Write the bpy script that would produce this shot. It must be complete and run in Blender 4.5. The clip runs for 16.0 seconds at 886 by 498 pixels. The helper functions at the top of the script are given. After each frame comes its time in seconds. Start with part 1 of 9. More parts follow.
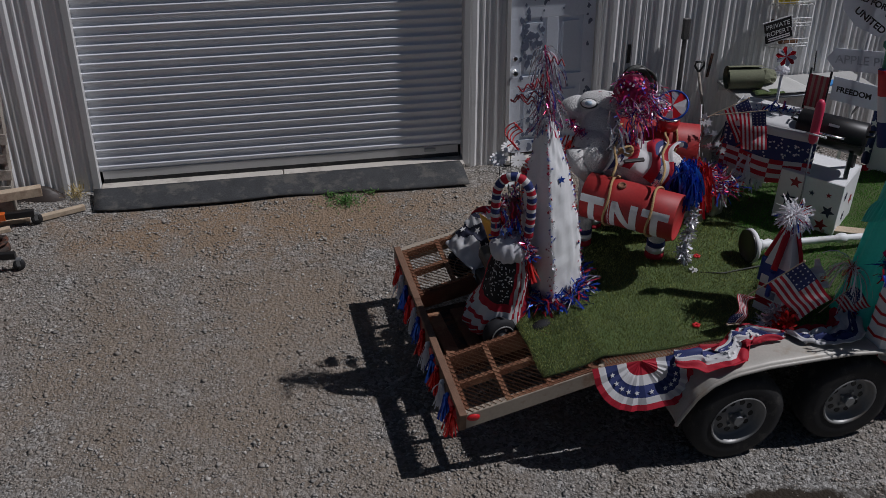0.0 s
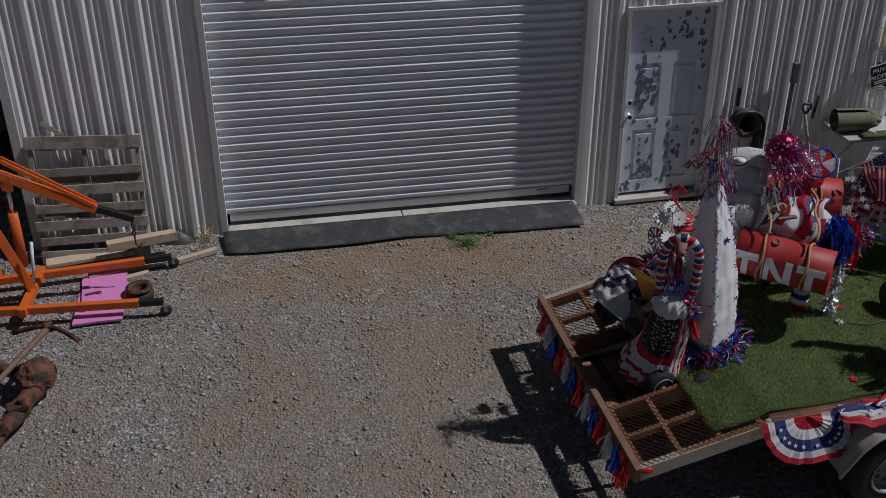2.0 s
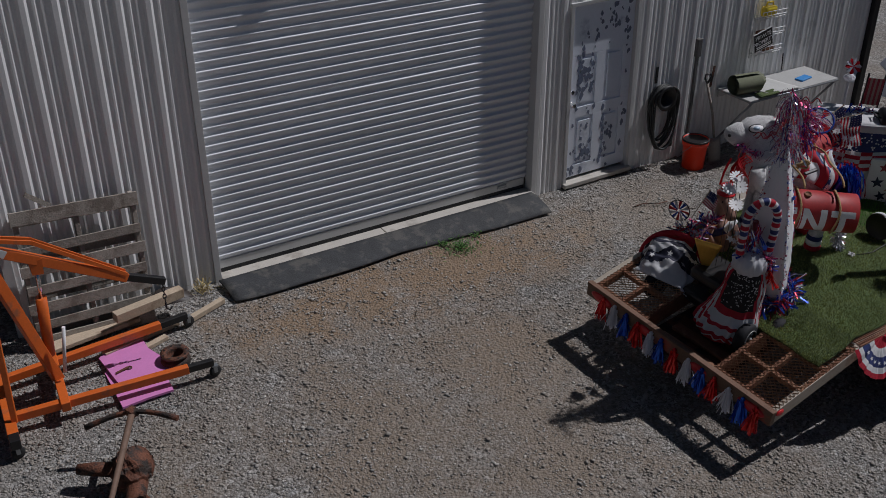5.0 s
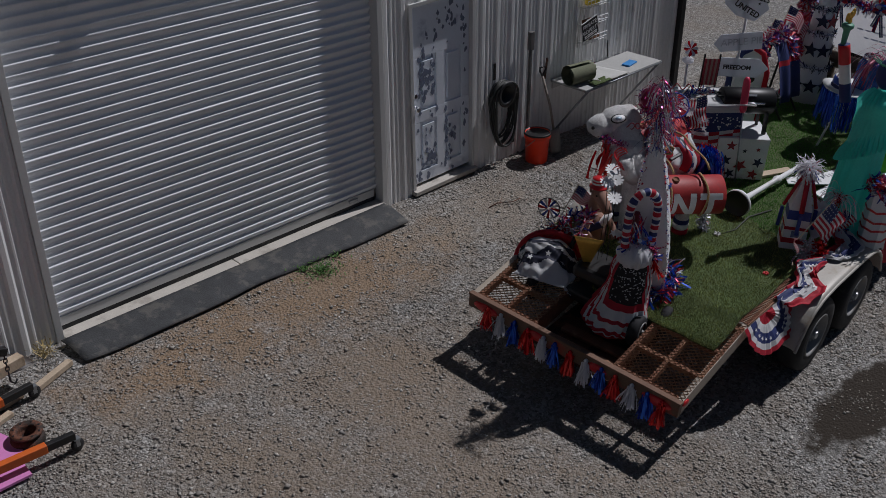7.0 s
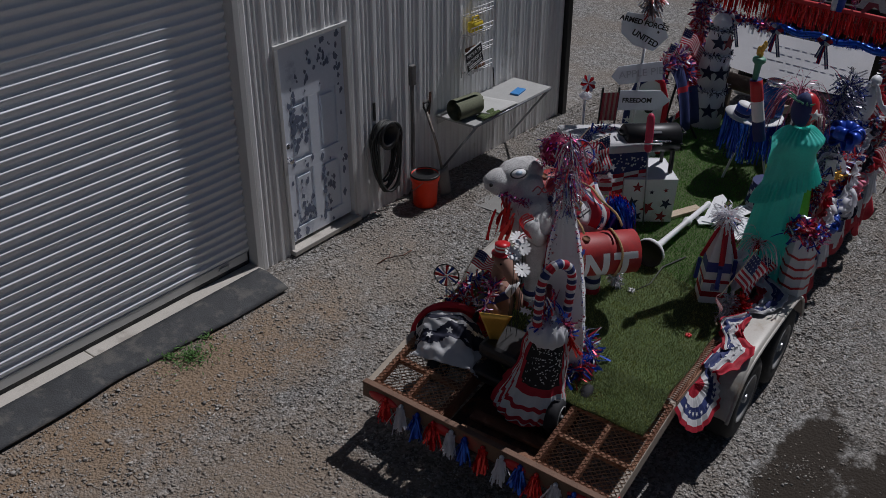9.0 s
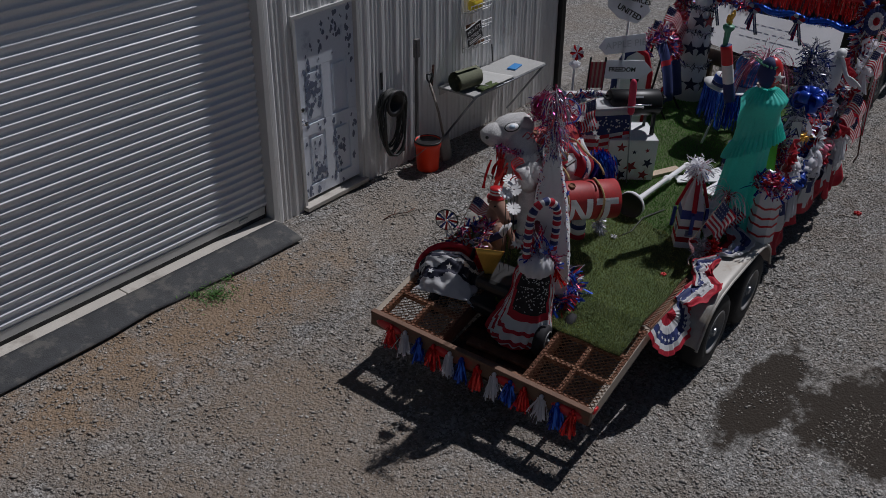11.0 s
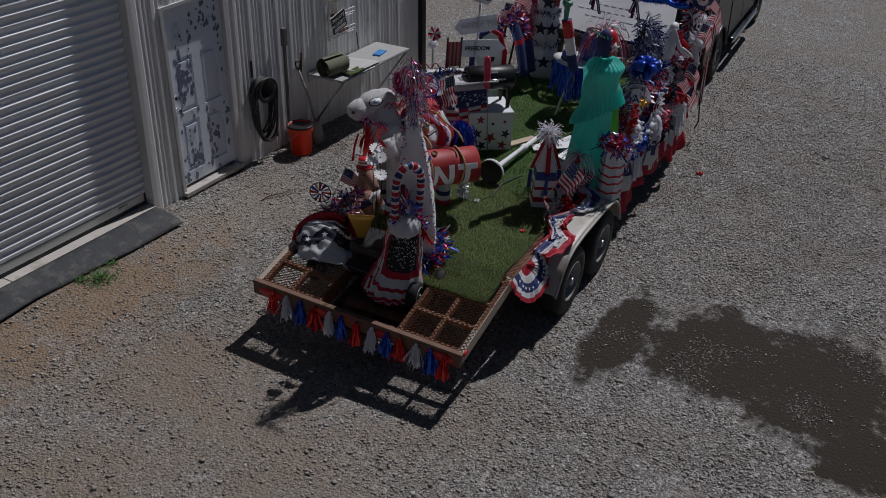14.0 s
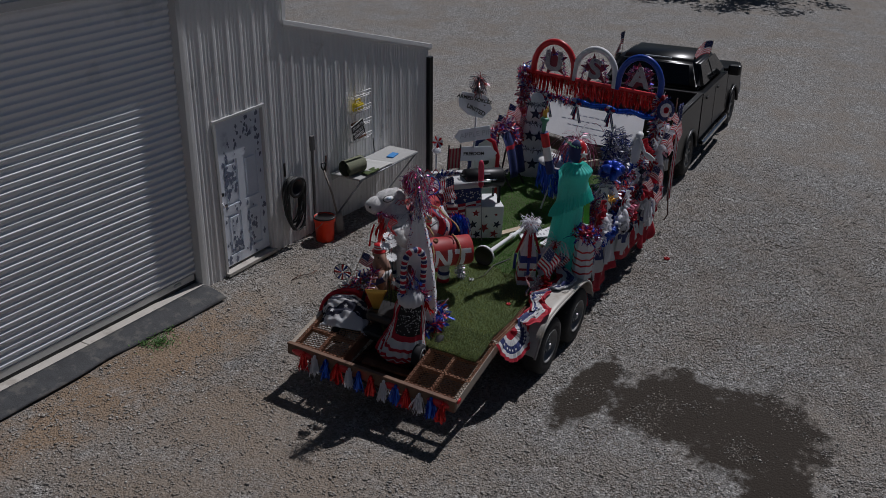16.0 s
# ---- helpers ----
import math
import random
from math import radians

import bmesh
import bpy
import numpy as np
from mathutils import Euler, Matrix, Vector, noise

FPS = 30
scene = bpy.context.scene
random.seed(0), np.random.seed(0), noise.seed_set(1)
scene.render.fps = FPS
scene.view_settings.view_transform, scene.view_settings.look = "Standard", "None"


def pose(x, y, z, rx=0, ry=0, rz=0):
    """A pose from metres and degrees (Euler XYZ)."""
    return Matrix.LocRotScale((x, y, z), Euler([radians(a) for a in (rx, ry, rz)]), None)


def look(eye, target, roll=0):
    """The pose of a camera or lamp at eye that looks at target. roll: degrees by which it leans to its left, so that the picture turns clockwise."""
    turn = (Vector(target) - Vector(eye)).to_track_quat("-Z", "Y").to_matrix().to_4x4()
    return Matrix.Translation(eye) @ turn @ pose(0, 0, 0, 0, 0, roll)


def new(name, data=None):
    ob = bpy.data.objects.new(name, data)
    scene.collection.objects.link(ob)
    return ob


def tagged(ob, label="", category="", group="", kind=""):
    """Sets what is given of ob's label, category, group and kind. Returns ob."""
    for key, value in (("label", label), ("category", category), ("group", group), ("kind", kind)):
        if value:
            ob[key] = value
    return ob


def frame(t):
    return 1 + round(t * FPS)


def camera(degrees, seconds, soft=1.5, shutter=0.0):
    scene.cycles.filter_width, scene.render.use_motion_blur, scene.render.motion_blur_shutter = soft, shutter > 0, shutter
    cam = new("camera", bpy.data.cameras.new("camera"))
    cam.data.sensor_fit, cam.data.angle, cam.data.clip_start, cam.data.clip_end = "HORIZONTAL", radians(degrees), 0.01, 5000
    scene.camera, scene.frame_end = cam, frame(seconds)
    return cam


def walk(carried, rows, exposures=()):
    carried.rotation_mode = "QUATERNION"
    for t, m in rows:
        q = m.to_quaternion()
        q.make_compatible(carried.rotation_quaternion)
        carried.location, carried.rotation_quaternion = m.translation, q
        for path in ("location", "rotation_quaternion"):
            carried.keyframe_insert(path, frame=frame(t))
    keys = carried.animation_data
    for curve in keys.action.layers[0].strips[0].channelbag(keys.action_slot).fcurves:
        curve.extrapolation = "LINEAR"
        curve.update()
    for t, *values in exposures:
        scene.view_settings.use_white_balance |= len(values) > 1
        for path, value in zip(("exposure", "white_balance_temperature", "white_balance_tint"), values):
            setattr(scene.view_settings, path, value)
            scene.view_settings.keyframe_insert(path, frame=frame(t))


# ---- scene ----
cam = camera(48.0, 16.0, soft=0.7)
# seconds, eye x, y, z, yaw, pitch, roll
ROWS = [
    (0.0, -0.0, -9.344, 4.362, -11.19, -29.52, 0.15),
    (0.5, -0.039, -9.383, 4.342, -11.07, -29.32, 0.13),
    (1.0, -0.141, -9.363, 4.342, -11.05, -29.31, 0.09),
    (1.5, -0.694, -9.271, 4.366, -11.0, -29.37, 0.03),
    (2.0, -1.139, -9.151, 4.842, -10.88, -29.5, -0.07),
    (2.5, -1.475, -9.076, 5.433, -10.91, -29.6, -0.05),
    (3.0, -2.071, -8.979, 5.412, -11.13, -29.4, 0.02),
    (3.5, -2.545, -8.846, 5.325, -15.78, -29.44, 0.2),
    (6.0, -4.567, -7.656, 4.854, -38.62, -29.3, -0.12),
    (6.5, -4.469, -7.514, 4.852, -41.5, -29.3, -0.04),
    (7.0, -4.261, -7.315, 4.86, -44.72, -29.33, -0.06),
    (7.5, -4.048, -7.078, 4.872, -47.35, -29.33, -0.03),
    (8.0, -3.792, -6.871, 4.904, -49.75, -29.5, -0.12),
    (8.5, -3.58, -6.649, 4.904, -51.79, -29.52, 0.02),
    (9.2, -3.36, -6.44, 4.875, -52.35, -29.42, 0.2),
    (11.0, -4.166, -7.088, 4.898, -52.18, -29.35, 0.5),
    (11.5, -4.376, -7.264, 4.9, -52.33, -29.36, 0.56),
    (12.0, -4.559, -7.439, 4.885, -53.26, -29.32, 0.5),
    (12.5, -4.601, -7.485, 4.895, -54.52, -29.35, 0.45),
    (13.0, -4.624, -7.508, 4.871, -57.23, -29.26, 0.65),
    (13.5, -4.63, -7.523, 4.86, -59.55, -29.21, 0.71),
    (14.0, -4.682, -7.591, 4.924, -59.69, -29.17, 0.76),
    (14.5, -5.436, -8.125, 5.345, -59.26, -28.63, 0.66),
    (15.0, -6.232, -8.693, 5.748, -58.82, -28.1, 0.55),
    (15.5, -6.222, -8.678, 5.73, -58.78, -26.53, 0.59),
    (16.0, -6.228, -8.674, 5.73, -58.78, -24.08, 0.52),
]
EXPOSURE = -0.93
walk(cam, [(t, pose(x, y, z, 90 + pitch, 0, yaw) @ pose(0, 0, 0, 0, 0, roll)) for t, x, y, z, yaw, pitch, roll in ROWS], exposures=[(0.0, EXPOSURE, 5880, 13), (16.0, EXPOSURE, 5880, 13)])

# ---- light ----
SUN = Vector((0.34, -0.055, 0.47)).normalized()
world = bpy.data.worlds.new("sky")
scene.world = world
world.use_nodes = True
sky = world.node_tree.nodes.new("ShaderNodeTexSky")
sky.sky_type, sky.sun_disc = "NISHITA", False
sky.ozone_density, sky.dust_density = 3.0, 0.5
sky.sun_elevation, sky.sun_rotation = math.asin(SUN.z), math.atan2(SUN.x, SUN.y)
world.node_tree.links.new(sky.outputs[0], world.node_tree.nodes["Background"].inputs[0])
world.node_tree.nodes["Background"].inputs[1].default_value = 0.0215
sun = new("sun", bpy.data.lights.new("sun", "SUN"))
sun.data.energy, sun.data.angle, sun.data.color = 5.0, radians(0.53), (1.0, 0.945, 0.885)
sun.matrix_world = look(SUN * 40, (0, 0, 0))


# ---- materials ----
def mat(name, color, rough=0.6, metal=0.0, var=0.12, scale=6.0, bump=0.0, bscale=60.0, second=None, amount=0.0, island=0.0, coat=0.0, rand=0.0, sheer=0.0):
    """A surface with two scales of variation; second: a stain colour laid over by noise; island: spread of tone from piece to piece of one mesh; rand: from object to object; sheer: share of light let through thin cloth."""
    m = bpy.data.materials.new(name)
    m.use_nodes = True
    n, l = m.node_tree.nodes, m.node_tree.links
    b = n["Principled BSDF"]
    b.inputs["Roughness"].default_value, b.inputs["Metallic"].default_value = rough, metal
    b.inputs["Coat Weight"].default_value = coat
    tc = n.new("ShaderNodeTexCoord")
    big = n.new("ShaderNodeTexNoise")
    big.inputs["Scale"].default_value, big.inputs["Detail"].default_value = scale, 6
    l.new(tc.outputs["Object"], big.inputs["Vector"])
    fine = n.new("ShaderNodeTexNoise")
    fine.inputs["Scale"].default_value, fine.inputs["Detail"].default_value = bscale, 3
    l.new(tc.outputs["Object"], fine.inputs["Vector"])
    add = n.new("ShaderNodeMath")
    add.operation = "ADD"
    l.new(big.outputs["Fac"], add.inputs[0])
    l.new(fine.outputs["Fac"], add.inputs[1])
    span = n.new("ShaderNodeMapRange")
    span.inputs["From Min"].default_value, span.inputs["From Max"].default_value = 0.6, 1.4
    span.inputs["To Min"].default_value, span.inputs["To Max"].default_value = 1 - var, 1 + var
    l.new(add.outputs[0], span.inputs["Value"])
    value = span.outputs[0]
    for source, spread in (("island", island), ("rand", rand)):
        if spread:
            node = n.new("ShaderNodeNewGeometry") if source == "island" else n.new("ShaderNodeObjectInfo")
            r = n.new("ShaderNodeMapRange")
            r.inputs["To Min"].default_value, r.inputs["To Max"].default_value = 1 - spread, 1 + spread
            l.new(node.outputs["Random Per Island" if source == "island" else "Random"], r.inputs["Value"])
            mul = n.new("ShaderNodeMath")
            mul.operation = "MULTIPLY"
            l.new(value, mul.inputs[0])
            l.new(r.outputs[0], mul.inputs[1])
            value = mul.outputs[0]
    tone = n.new("ShaderNodeVectorMath")
    tone.operation = "SCALE"
    tone.inputs[0].default_value = color
    l.new(value, tone.inputs["Scale"])
    out = tone.outputs[0]
    if second:
        blot = n.new("ShaderNodeTexNoise")
        blot.inputs["Scale"].default_value, blot.inputs["Detail"].default_value, blot.inputs["Roughness"].default_value = scale * 0.6, 8, 0.65
        l.new(tc.outputs["Object"], blot.inputs["Vector"])
        cut = n.new("ShaderNodeMapRange")
        cut.inputs["From Min"].default_value, cut.inputs["From Max"].default_value = 0.62 - amount * 0.3, 0.72 - amount * 0.3
        l.new(blot.outputs["Fac"], cut.inputs["Value"])
        mix = n.new("ShaderNodeMix")
        mix.data_type = "RGBA"
        l.new(cut.outputs[0], mix.inputs["Factor"])
        l.new(out, mix.inputs["A"])
        mix.inputs["B"].default_value = (*second, 1)
        out = mix.outputs["Result"]
    l.new(out, b.inputs["Base Color"])
    if bump:
        bp = n.new("ShaderNodeBump")
        bp.inputs["Strength"].default_value, bp.inputs["Distance"].default_value = bump, 0.01
        l.new(fine.outputs["Fac"], bp.inputs["Height"])
        l.new(bp.outputs[0], b.inputs["Normal"])
    if sheer:
        through_, both = n.new("ShaderNodeBsdfTranslucent"), n.new("ShaderNodeMixShader")
        l.new(out, through_.inputs["Color"])
        both.inputs[0].default_value = sheer
        l.new(b.outputs[0], both.inputs[1])
        l.new(through_.outputs[0], both.inputs[2])
        l.new(both.outputs[0], n["Material Output"].inputs["Surface"])
    return m


def foil(name, colors, rough=0.26, metal=0.55):
    """Tinsel: every strand takes one of the colours."""
    m = bpy.data.materials.new(name)
    m.use_nodes = True
    n, l = m.node_tree.nodes, m.node_tree.links
    b = n["Principled BSDF"]
    b.inputs["Roughness"].default_value, b.inputs["Metallic"].default_value = rough, metal
    geo, ramp = n.new("ShaderNodeNewGeometry"), n.new("ShaderNodeValToRGB")
    ramp.color_ramp.interpolation = "CONSTANT"
    for i, c in enumerate(colors):
        e = ramp.color_ramp.elements[i] if i < 2 else ramp.color_ramp.elements.new(i / len(colors))
        e.position, e.color = i / len(colors), (*c, 1)
    l.new(geo.outputs["Random Per Island"], ramp.inputs[0])
    l.new(ramp.outputs[0], b.inputs["Base Color"])
    return m


RED, WHITE, BLUE, SILVER = (0.5, 0.015, 0.038), (0.75, 0.75, 0.77), (0.02, 0.05, 0.28), (0.75, 0.76, 0.8)
m_red = mat("red_cloth", RED, 0.7, var=0.15, scale=9, bump=0.15, bscale=300, sheer=0.3)
m_white = mat("white_cloth", (0.74, 0.74, 0.75), 0.75, var=0.06, scale=9, bump=0.15, bscale=300, sheer=0.3)
m_blue = mat("blue_cloth", (0.018, 0.03, 0.13), 0.7, var=0.2, scale=9, bump=0.15, bscale=300)
m_royal = mat("royal_blue_plastic", (0.015, 0.06, 0.36), 0.35, var=0.15)
m_redp = mat("red_plastic", (0.55, 0.015, 0.02), 0.35, var=0.12)
m_black = mat("black_cloth", (0.01, 0.01, 0.013), 0.8, var=0.3)
m_whitep = mat("white_painted_board", (0.76, 0.77, 0.78), 0.5, var=0.05, scale=4, second=(0.6, 0.58, 0.54), amount=0.15)
m_starblue = mat("navy_paper", (0.012, 0.015, 0.05), 0.6)
m_starred = mat("crimson_paper", (0.3, 0.015, 0.03), 0.5)
m_foil3 = foil("red_blue_silver_foil", [(0.6, 0.02, 0.04), SILVER, (0.03, 0.08, 0.5), (0.45, 0.05, 0.15)])
m_foilred = foil("red_foil", [(0.7, 0.02, 0.02), (0.5, 0.01, 0.02), (0.8, 0.06, 0.05)])
m_foilblue = foil("blue_foil", [(0.02, 0.09, 0.55), (0.03, 0.14, 0.7), (0.015, 0.05, 0.4)])
m_foilsil = foil("silver_foil", [SILVER, (0.6, 0.6, 0.65), (0.85, 0.85, 0.88)])
m_foilpurple = foil("red_and_blue_foil", [(0.55, 0.02, 0.08), (0.05, 0.05, 0.35), (0.4, 0.03, 0.2), (0.65, 0.5, 0.6)])
m_tulle = mat("white_tulle", (0.82, 0.82, 0.86), 0.6, var=0.05, sheer=0.4)
m_paper3 = foil("red_white_blue_ribbon", [(0.55, 0.02, 0.03), (0.78, 0.78, 0.8), (0.02, 0.05, 0.26)], 0.5, 0.0)

m_gravel = None
m_steel = mat("pale_grey_painted_steel", (0.82, 0.82, 0.81), 0.45, 0.0, var=0.07, scale=1.7, second=(0.55, 0.53, 0.49), amount=0.08)
m_trim = mat("painted_steel_trim", (0.6, 0.6, 0.59), 0.4, 0.0, var=0.06, scale=3)
m_rolldoor = mat("grey_white_door_steel", (0.8, 0.82, 0.86), 0.42, 0.0, var=0.05, scale=1.2, second=(0.62, 0.64, 0.66), amount=0.12)
m_concrete = mat("concrete", (0.5, 0.47, 0.42), 0.85, var=0.12, scale=5, bump=0.3, bscale=90, second=(0.36, 0.33, 0.29), amount=0.3)
m_rubber = mat("worn_rubber", (0.036, 0.038, 0.041), 0.75, var=0.4, scale=9, bump=0.5, bscale=80, second=(0.085, 0.082, 0.075), amount=0.35)
m_tyre = mat("tyre_rubber", (0.018, 0.018, 0.019), 0.75, var=0.3, scale=14, second=(0.06, 0.055, 0.05), amount=0.2)
m_rim = mat("silver_wheel_paint", (0.27, 0.27, 0.265), 0.45, 0.2, var=0.1, second=(0.3, 0.26, 0.22), amount=0.15)
m_tan = mat("beige_trailer_paint", (0.4, 0.34, 0.27), 0.5, var=0.12, scale=4, second=(0.2, 0.1, 0.05), amount=0.18)
m_fender = mat("dull_aluminium_fender", (0.42, 0.4, 0.36), 0.5, 0.1, var=0.1, scale=4, second=(0.33, 0.28, 0.22), amount=0.25)
m_rust = mat("rusty_steel", (0.2, 0.085, 0.045), 0.8, var=0.35, scale=7, bump=0.3, bscale=120, second=(0.3, 0.16, 0.09), amount=0.4)
m_rustd = mat("dark_rusty_casting", (0.13, 0.047, 0.024), 0.75, var=0.55, scale=12, bump=0.9, bscale=70, second=(0.03, 0.021, 0.017), amount=0.55)
m_orange = mat("orange_hoist_paint", (0.6, 0.12, 0.015), 0.45, var=0.12, scale=6, second=(0.28, 0.1, 0.05), amount=0.14)
m_blackp = mat("black_paint", (0.012, 0.012, 0.013), 0.4, var=0.3)
# near-black puts the shade of roofed interiors into the colour
m_dark = mat("interior_shade", (0.03, 0.03, 0.032), 0.9, var=0.3)
m_wood = mat("weathered_grey_wood", (0.3, 0.27, 0.23), 0.85, var=0.25, scale=8, bump=0.4, bscale=70, second=(0.2, 0.17, 0.14), amount=0.4, rand=0.18)
m_lumber = mat("sun_bleached_lumber", (0.45, 0.36, 0.26), 0.8, var=0.18, scale=7, bump=0.3, bscale=60, second=(0.3, 0.22, 0.15), amount=0.25, rand=0.15)
m_pink = mat("pink_foam_board", (0.62, 0.22, 0.5), 0.7, var=0.06)
m_bucket = mat("orange_red_plastic", (0.95, 0.055, 0.015), 0.4, var=0.08)
m_tote = mat("milky_plastic", (0.55, 0.57, 0.58), 0.4, var=0.08)
m_galv = mat("galvanised_bar", (0.35, 0.37, 0.39), 0.4, 0.8)
m_turf = mat("artificial_turf", (0.065, 0.1, 0.025), 0.85, var=0.4, scale=5, bump=1.0, bscale=170, second=(0.085, 0.115, 0.035), amount=0.35)
m_blade = mat("turf_blade", (0.24, 0.27, 0.085), 0.7, var=0.5, scale=6, island=0.7, sheer=0.2)
m_blade2 = mat("bright_green_turf_blade", (0.075, 0.23, 0.02), 0.7, var=0.35, scale=3.5, island=0.5, sheer=0.2)
m_leaf = mat("weed_leaf", (0.07, 0.16, 0.03), 0.7, island=0.3)
m_straw = mat("dry_grass", (0.5, 0.4, 0.18), 0.8, island=0.2)
m_barrel = mat("red_barrel_paint", (0.36, 0.022, 0.022), 0.55, var=0.16, scale=5, second=(0.25, 0.03, 0.03), amount=0.2)
m_letter = mat("white_paint", (0.74, 0.74, 0.74), 0.6, var=0.06)
m_rope = mat("manila_rope", (0.42, 0.28, 0.13), 0.9, var=0.3, scale=60, bump=0.5, bscale=200)
m_plush = mat("grey_white_plush", (0.6, 0.59, 0.58), 0.95, var=0.25, scale=14, bump=1.0, bscale=110)
m_teal = mat("teal_satin", (0.13, 0.76, 0.67), 0.36, var=0.1, scale=5, sheer=0.42)
m_lime = mat("lime_lining", (0.2, 0.5, 0.03), 0.6)
m_green = mat("green_torch_paint", (0.1, 0.3, 0.2), 0.5)
m_gold = mat("gold_foil", (0.7, 0.42, 0.08), 0.35, 0.6)
m_yellow = mat("yellow_plastic", (0.8, 0.6, 0.03), 0.4)
m_gunmetal = mat("black_smoker_steel", (0.012, 0.012, 0.013), 0.42, 0.3, var=0.3)
m_hot = mat("red_sausage_plastic", (0.62, 0.04, 0.1), 0.4)
m_chrome = mat("chrome", (0.7, 0.7, 0.72), 0.15, 1.0)
m_hose = mat("black_hose_rubber", (0.035, 0.037, 0.035), 0.6, var=0.3)
m_olive = mat("grey_green_turf_backing", (0.16, 0.17, 0.11), 0.9, var=0.2)
m_bluebook = mat("bright_blue_cover", (0.05, 0.25, 0.6), 0.5)
m_truck = mat("charcoal_truck_paint", (0.007, 0.0075, 0.0085), 0.3, 0.0, var=0.15)
m_truck.node_tree.nodes["Principled BSDF"].inputs["Specular IOR Level"].default_value = 0.3
m_glass = mat("tinted_glass", (0.008, 0.009, 0.01), 0.06, 0.0)
m_tan2 = mat("brown_log", (0.16, 0.11, 0.075), 0.85, var=0.25, bump=0.4)
m_brown = mat("brown_felt", (0.18, 0.09, 0.05), 0.9)


# ---- building tools ----
R = random.Random(7)
I4 = Matrix.Identity(4)


def bmn():
    return bmesh.new()


def part(name, bm, material, parent=None, label="", smooth=False):
    """Links a bmesh as one mesh object under a thing or a part. material: one, or a list by face index."""
    me = bpy.data.meshes.new(name)
    if smooth:
        for f in bm.faces:
            f.smooth = True
    bm.to_mesh(me)
    bm.free()
    for one in material if isinstance(material, (list, tuple)) else [material]:
        me.materials.append(one)
    ob = new(name, me)
    ob.parent = parent
    if label:
        ob["label"] = label
    return ob


def thing(name, m, label, category, group="", kind=""):
    ob = new(name)
    ob.empty_display_size = 0.1
    ob.matrix_world = m
    return tagged(ob, label, category, group, kind)


def single(name, bm, material, m, label, category, group="", kind="", smooth=False):
    ob = part(name, bm, material, None, "", smooth)
    ob.matrix_world = m
    return tagged(ob, label, category, group, kind)


def paint(faces, mi):
    for f in faces:
        f.material_index = mi


def grown(bm, made, m, mi):
    vs = [v for v in made if isinstance(v, bmesh.types.BMVert)]
    bmesh.ops.transform(bm, matrix=m, verts=vs)
    fs = {f for v in vs for f in v.link_faces}
    paint(fs, mi)
    return vs


def box(bm, sx, sy, sz, m=I4, bevel=0.0, mi=0):
    """A box centred on m."""
    made = bmesh.ops.create_cube(bm, size=1.0)["verts"]
    bmesh.ops.scale(bm, vec=(sx, sy, sz), verts=made)
    if bevel:
        edges = list({e for v in made for e in v.link_edges})
        made = bmesh.ops.bevel(bm, geom=edges, offset=bevel, segments=2, affect="EDGES", profile=0.5)["verts"]
    return grown(bm, made, m, mi)


def cyl(bm, r1, r2, h, m=I4, seg=16, mi=0, caps=True):
    """A cone or cylinder from z = 0 to h."""
    made = bmesh.ops.create_cone(bm, cap_ends=caps, segments=seg, radius1=r1, radius2=r2, depth=h)["verts"]
    return grown(bm, made, m @ pose(0, 0, h / 2), mi)


def ball(bm, r, m=I4, seg=14, mi=0, lumps=0.0):
    made = bmesh.ops.create_uvsphere(bm, u_segments=seg, v_segments=max(6, seg * 2 // 3), radius=r)["verts"]
    if lumps:
        for v in made:
            v.co *= 1 + lumps * noise.noise(v.co / r * 2.3 + Vector((r * 91, 0, 0)))
    return grown(bm, made, m, mi)


def tube(bm, pts, r, seg=8, mi=0, closed=False, bands=None):
    """A round bar along points; bands: material index by ring."""
    pts = [Vector(p) for p in pts]
    n = len(pts)
    rings = []
    side = None
    for i, p in enumerate(pts):
        a = pts[(i - 1) % n] if closed or i else p
        b = pts[(i + 1) % n] if closed or i < n - 1 else p
        d = (b - a).normalized()
        if side is None or abs(d.dot(side)) > 0.95:
            side = d.orthogonal().normalized()
        side = (side - d * side.dot(d)).normalized()
        up = d.cross(side)
        rr = r(i / max(1, n - 1)) if callable(r) else r
        rings.append([bm.verts.new(p + rr * (math.cos(2 * math.pi * k / seg) * side + math.sin(2 * math.pi * k / seg) * up)) for k in range(seg)])
    for i in range(n if closed else n - 1):
        a, b = rings[i], rings[(i + 1) % n]
        for k in range(seg):
            f = bm.faces.new((a[k], a[(k + 1) % seg], b[(k + 1) % seg], b[k]))
            f.material_index = bands(i) if bands else mi
            f.smooth = True
    if not closed:
        for ring in (rings[0][::-1], rings[-1]):
            f = bm.faces.new(ring)
            f.material_index = bands(0) if bands else mi
    return rings


def bar(bm, a, b, w, h, mi=0, bevel=0.0, twist=0.0):
    """A square bar from a to b."""
    a, b = Vector(a), Vector(b)
    d = b - a
    m = Matrix.Translation((a + b) / 2) @ d.to_track_quat("X", "Z").to_matrix().to_4x4() @ pose(0, 0, 0, twist)
    return box(bm, d.length, w, h, m, bevel, mi)


def lathe(bm, profile, m=I4, seg=20, mi=0, caps=True):
    rings = [[bm.verts.new(m @ Vector((r * math.cos(2 * math.pi * k / seg), r * math.sin(2 * math.pi * k / seg), z))) for k in range(seg)] for r, z in profile]
    for a, b in zip(rings, rings[1:]):
        for k in range(seg):
            f = bm.faces.new((a[k], a[(k + 1) % seg], b[(k + 1) % seg], b[k]))
            f.material_index, f.smooth = mi, True
    for ring in (rings[0][::-1], rings[-1]) if caps else ():
        bm.faces.new(ring).material_index = mi


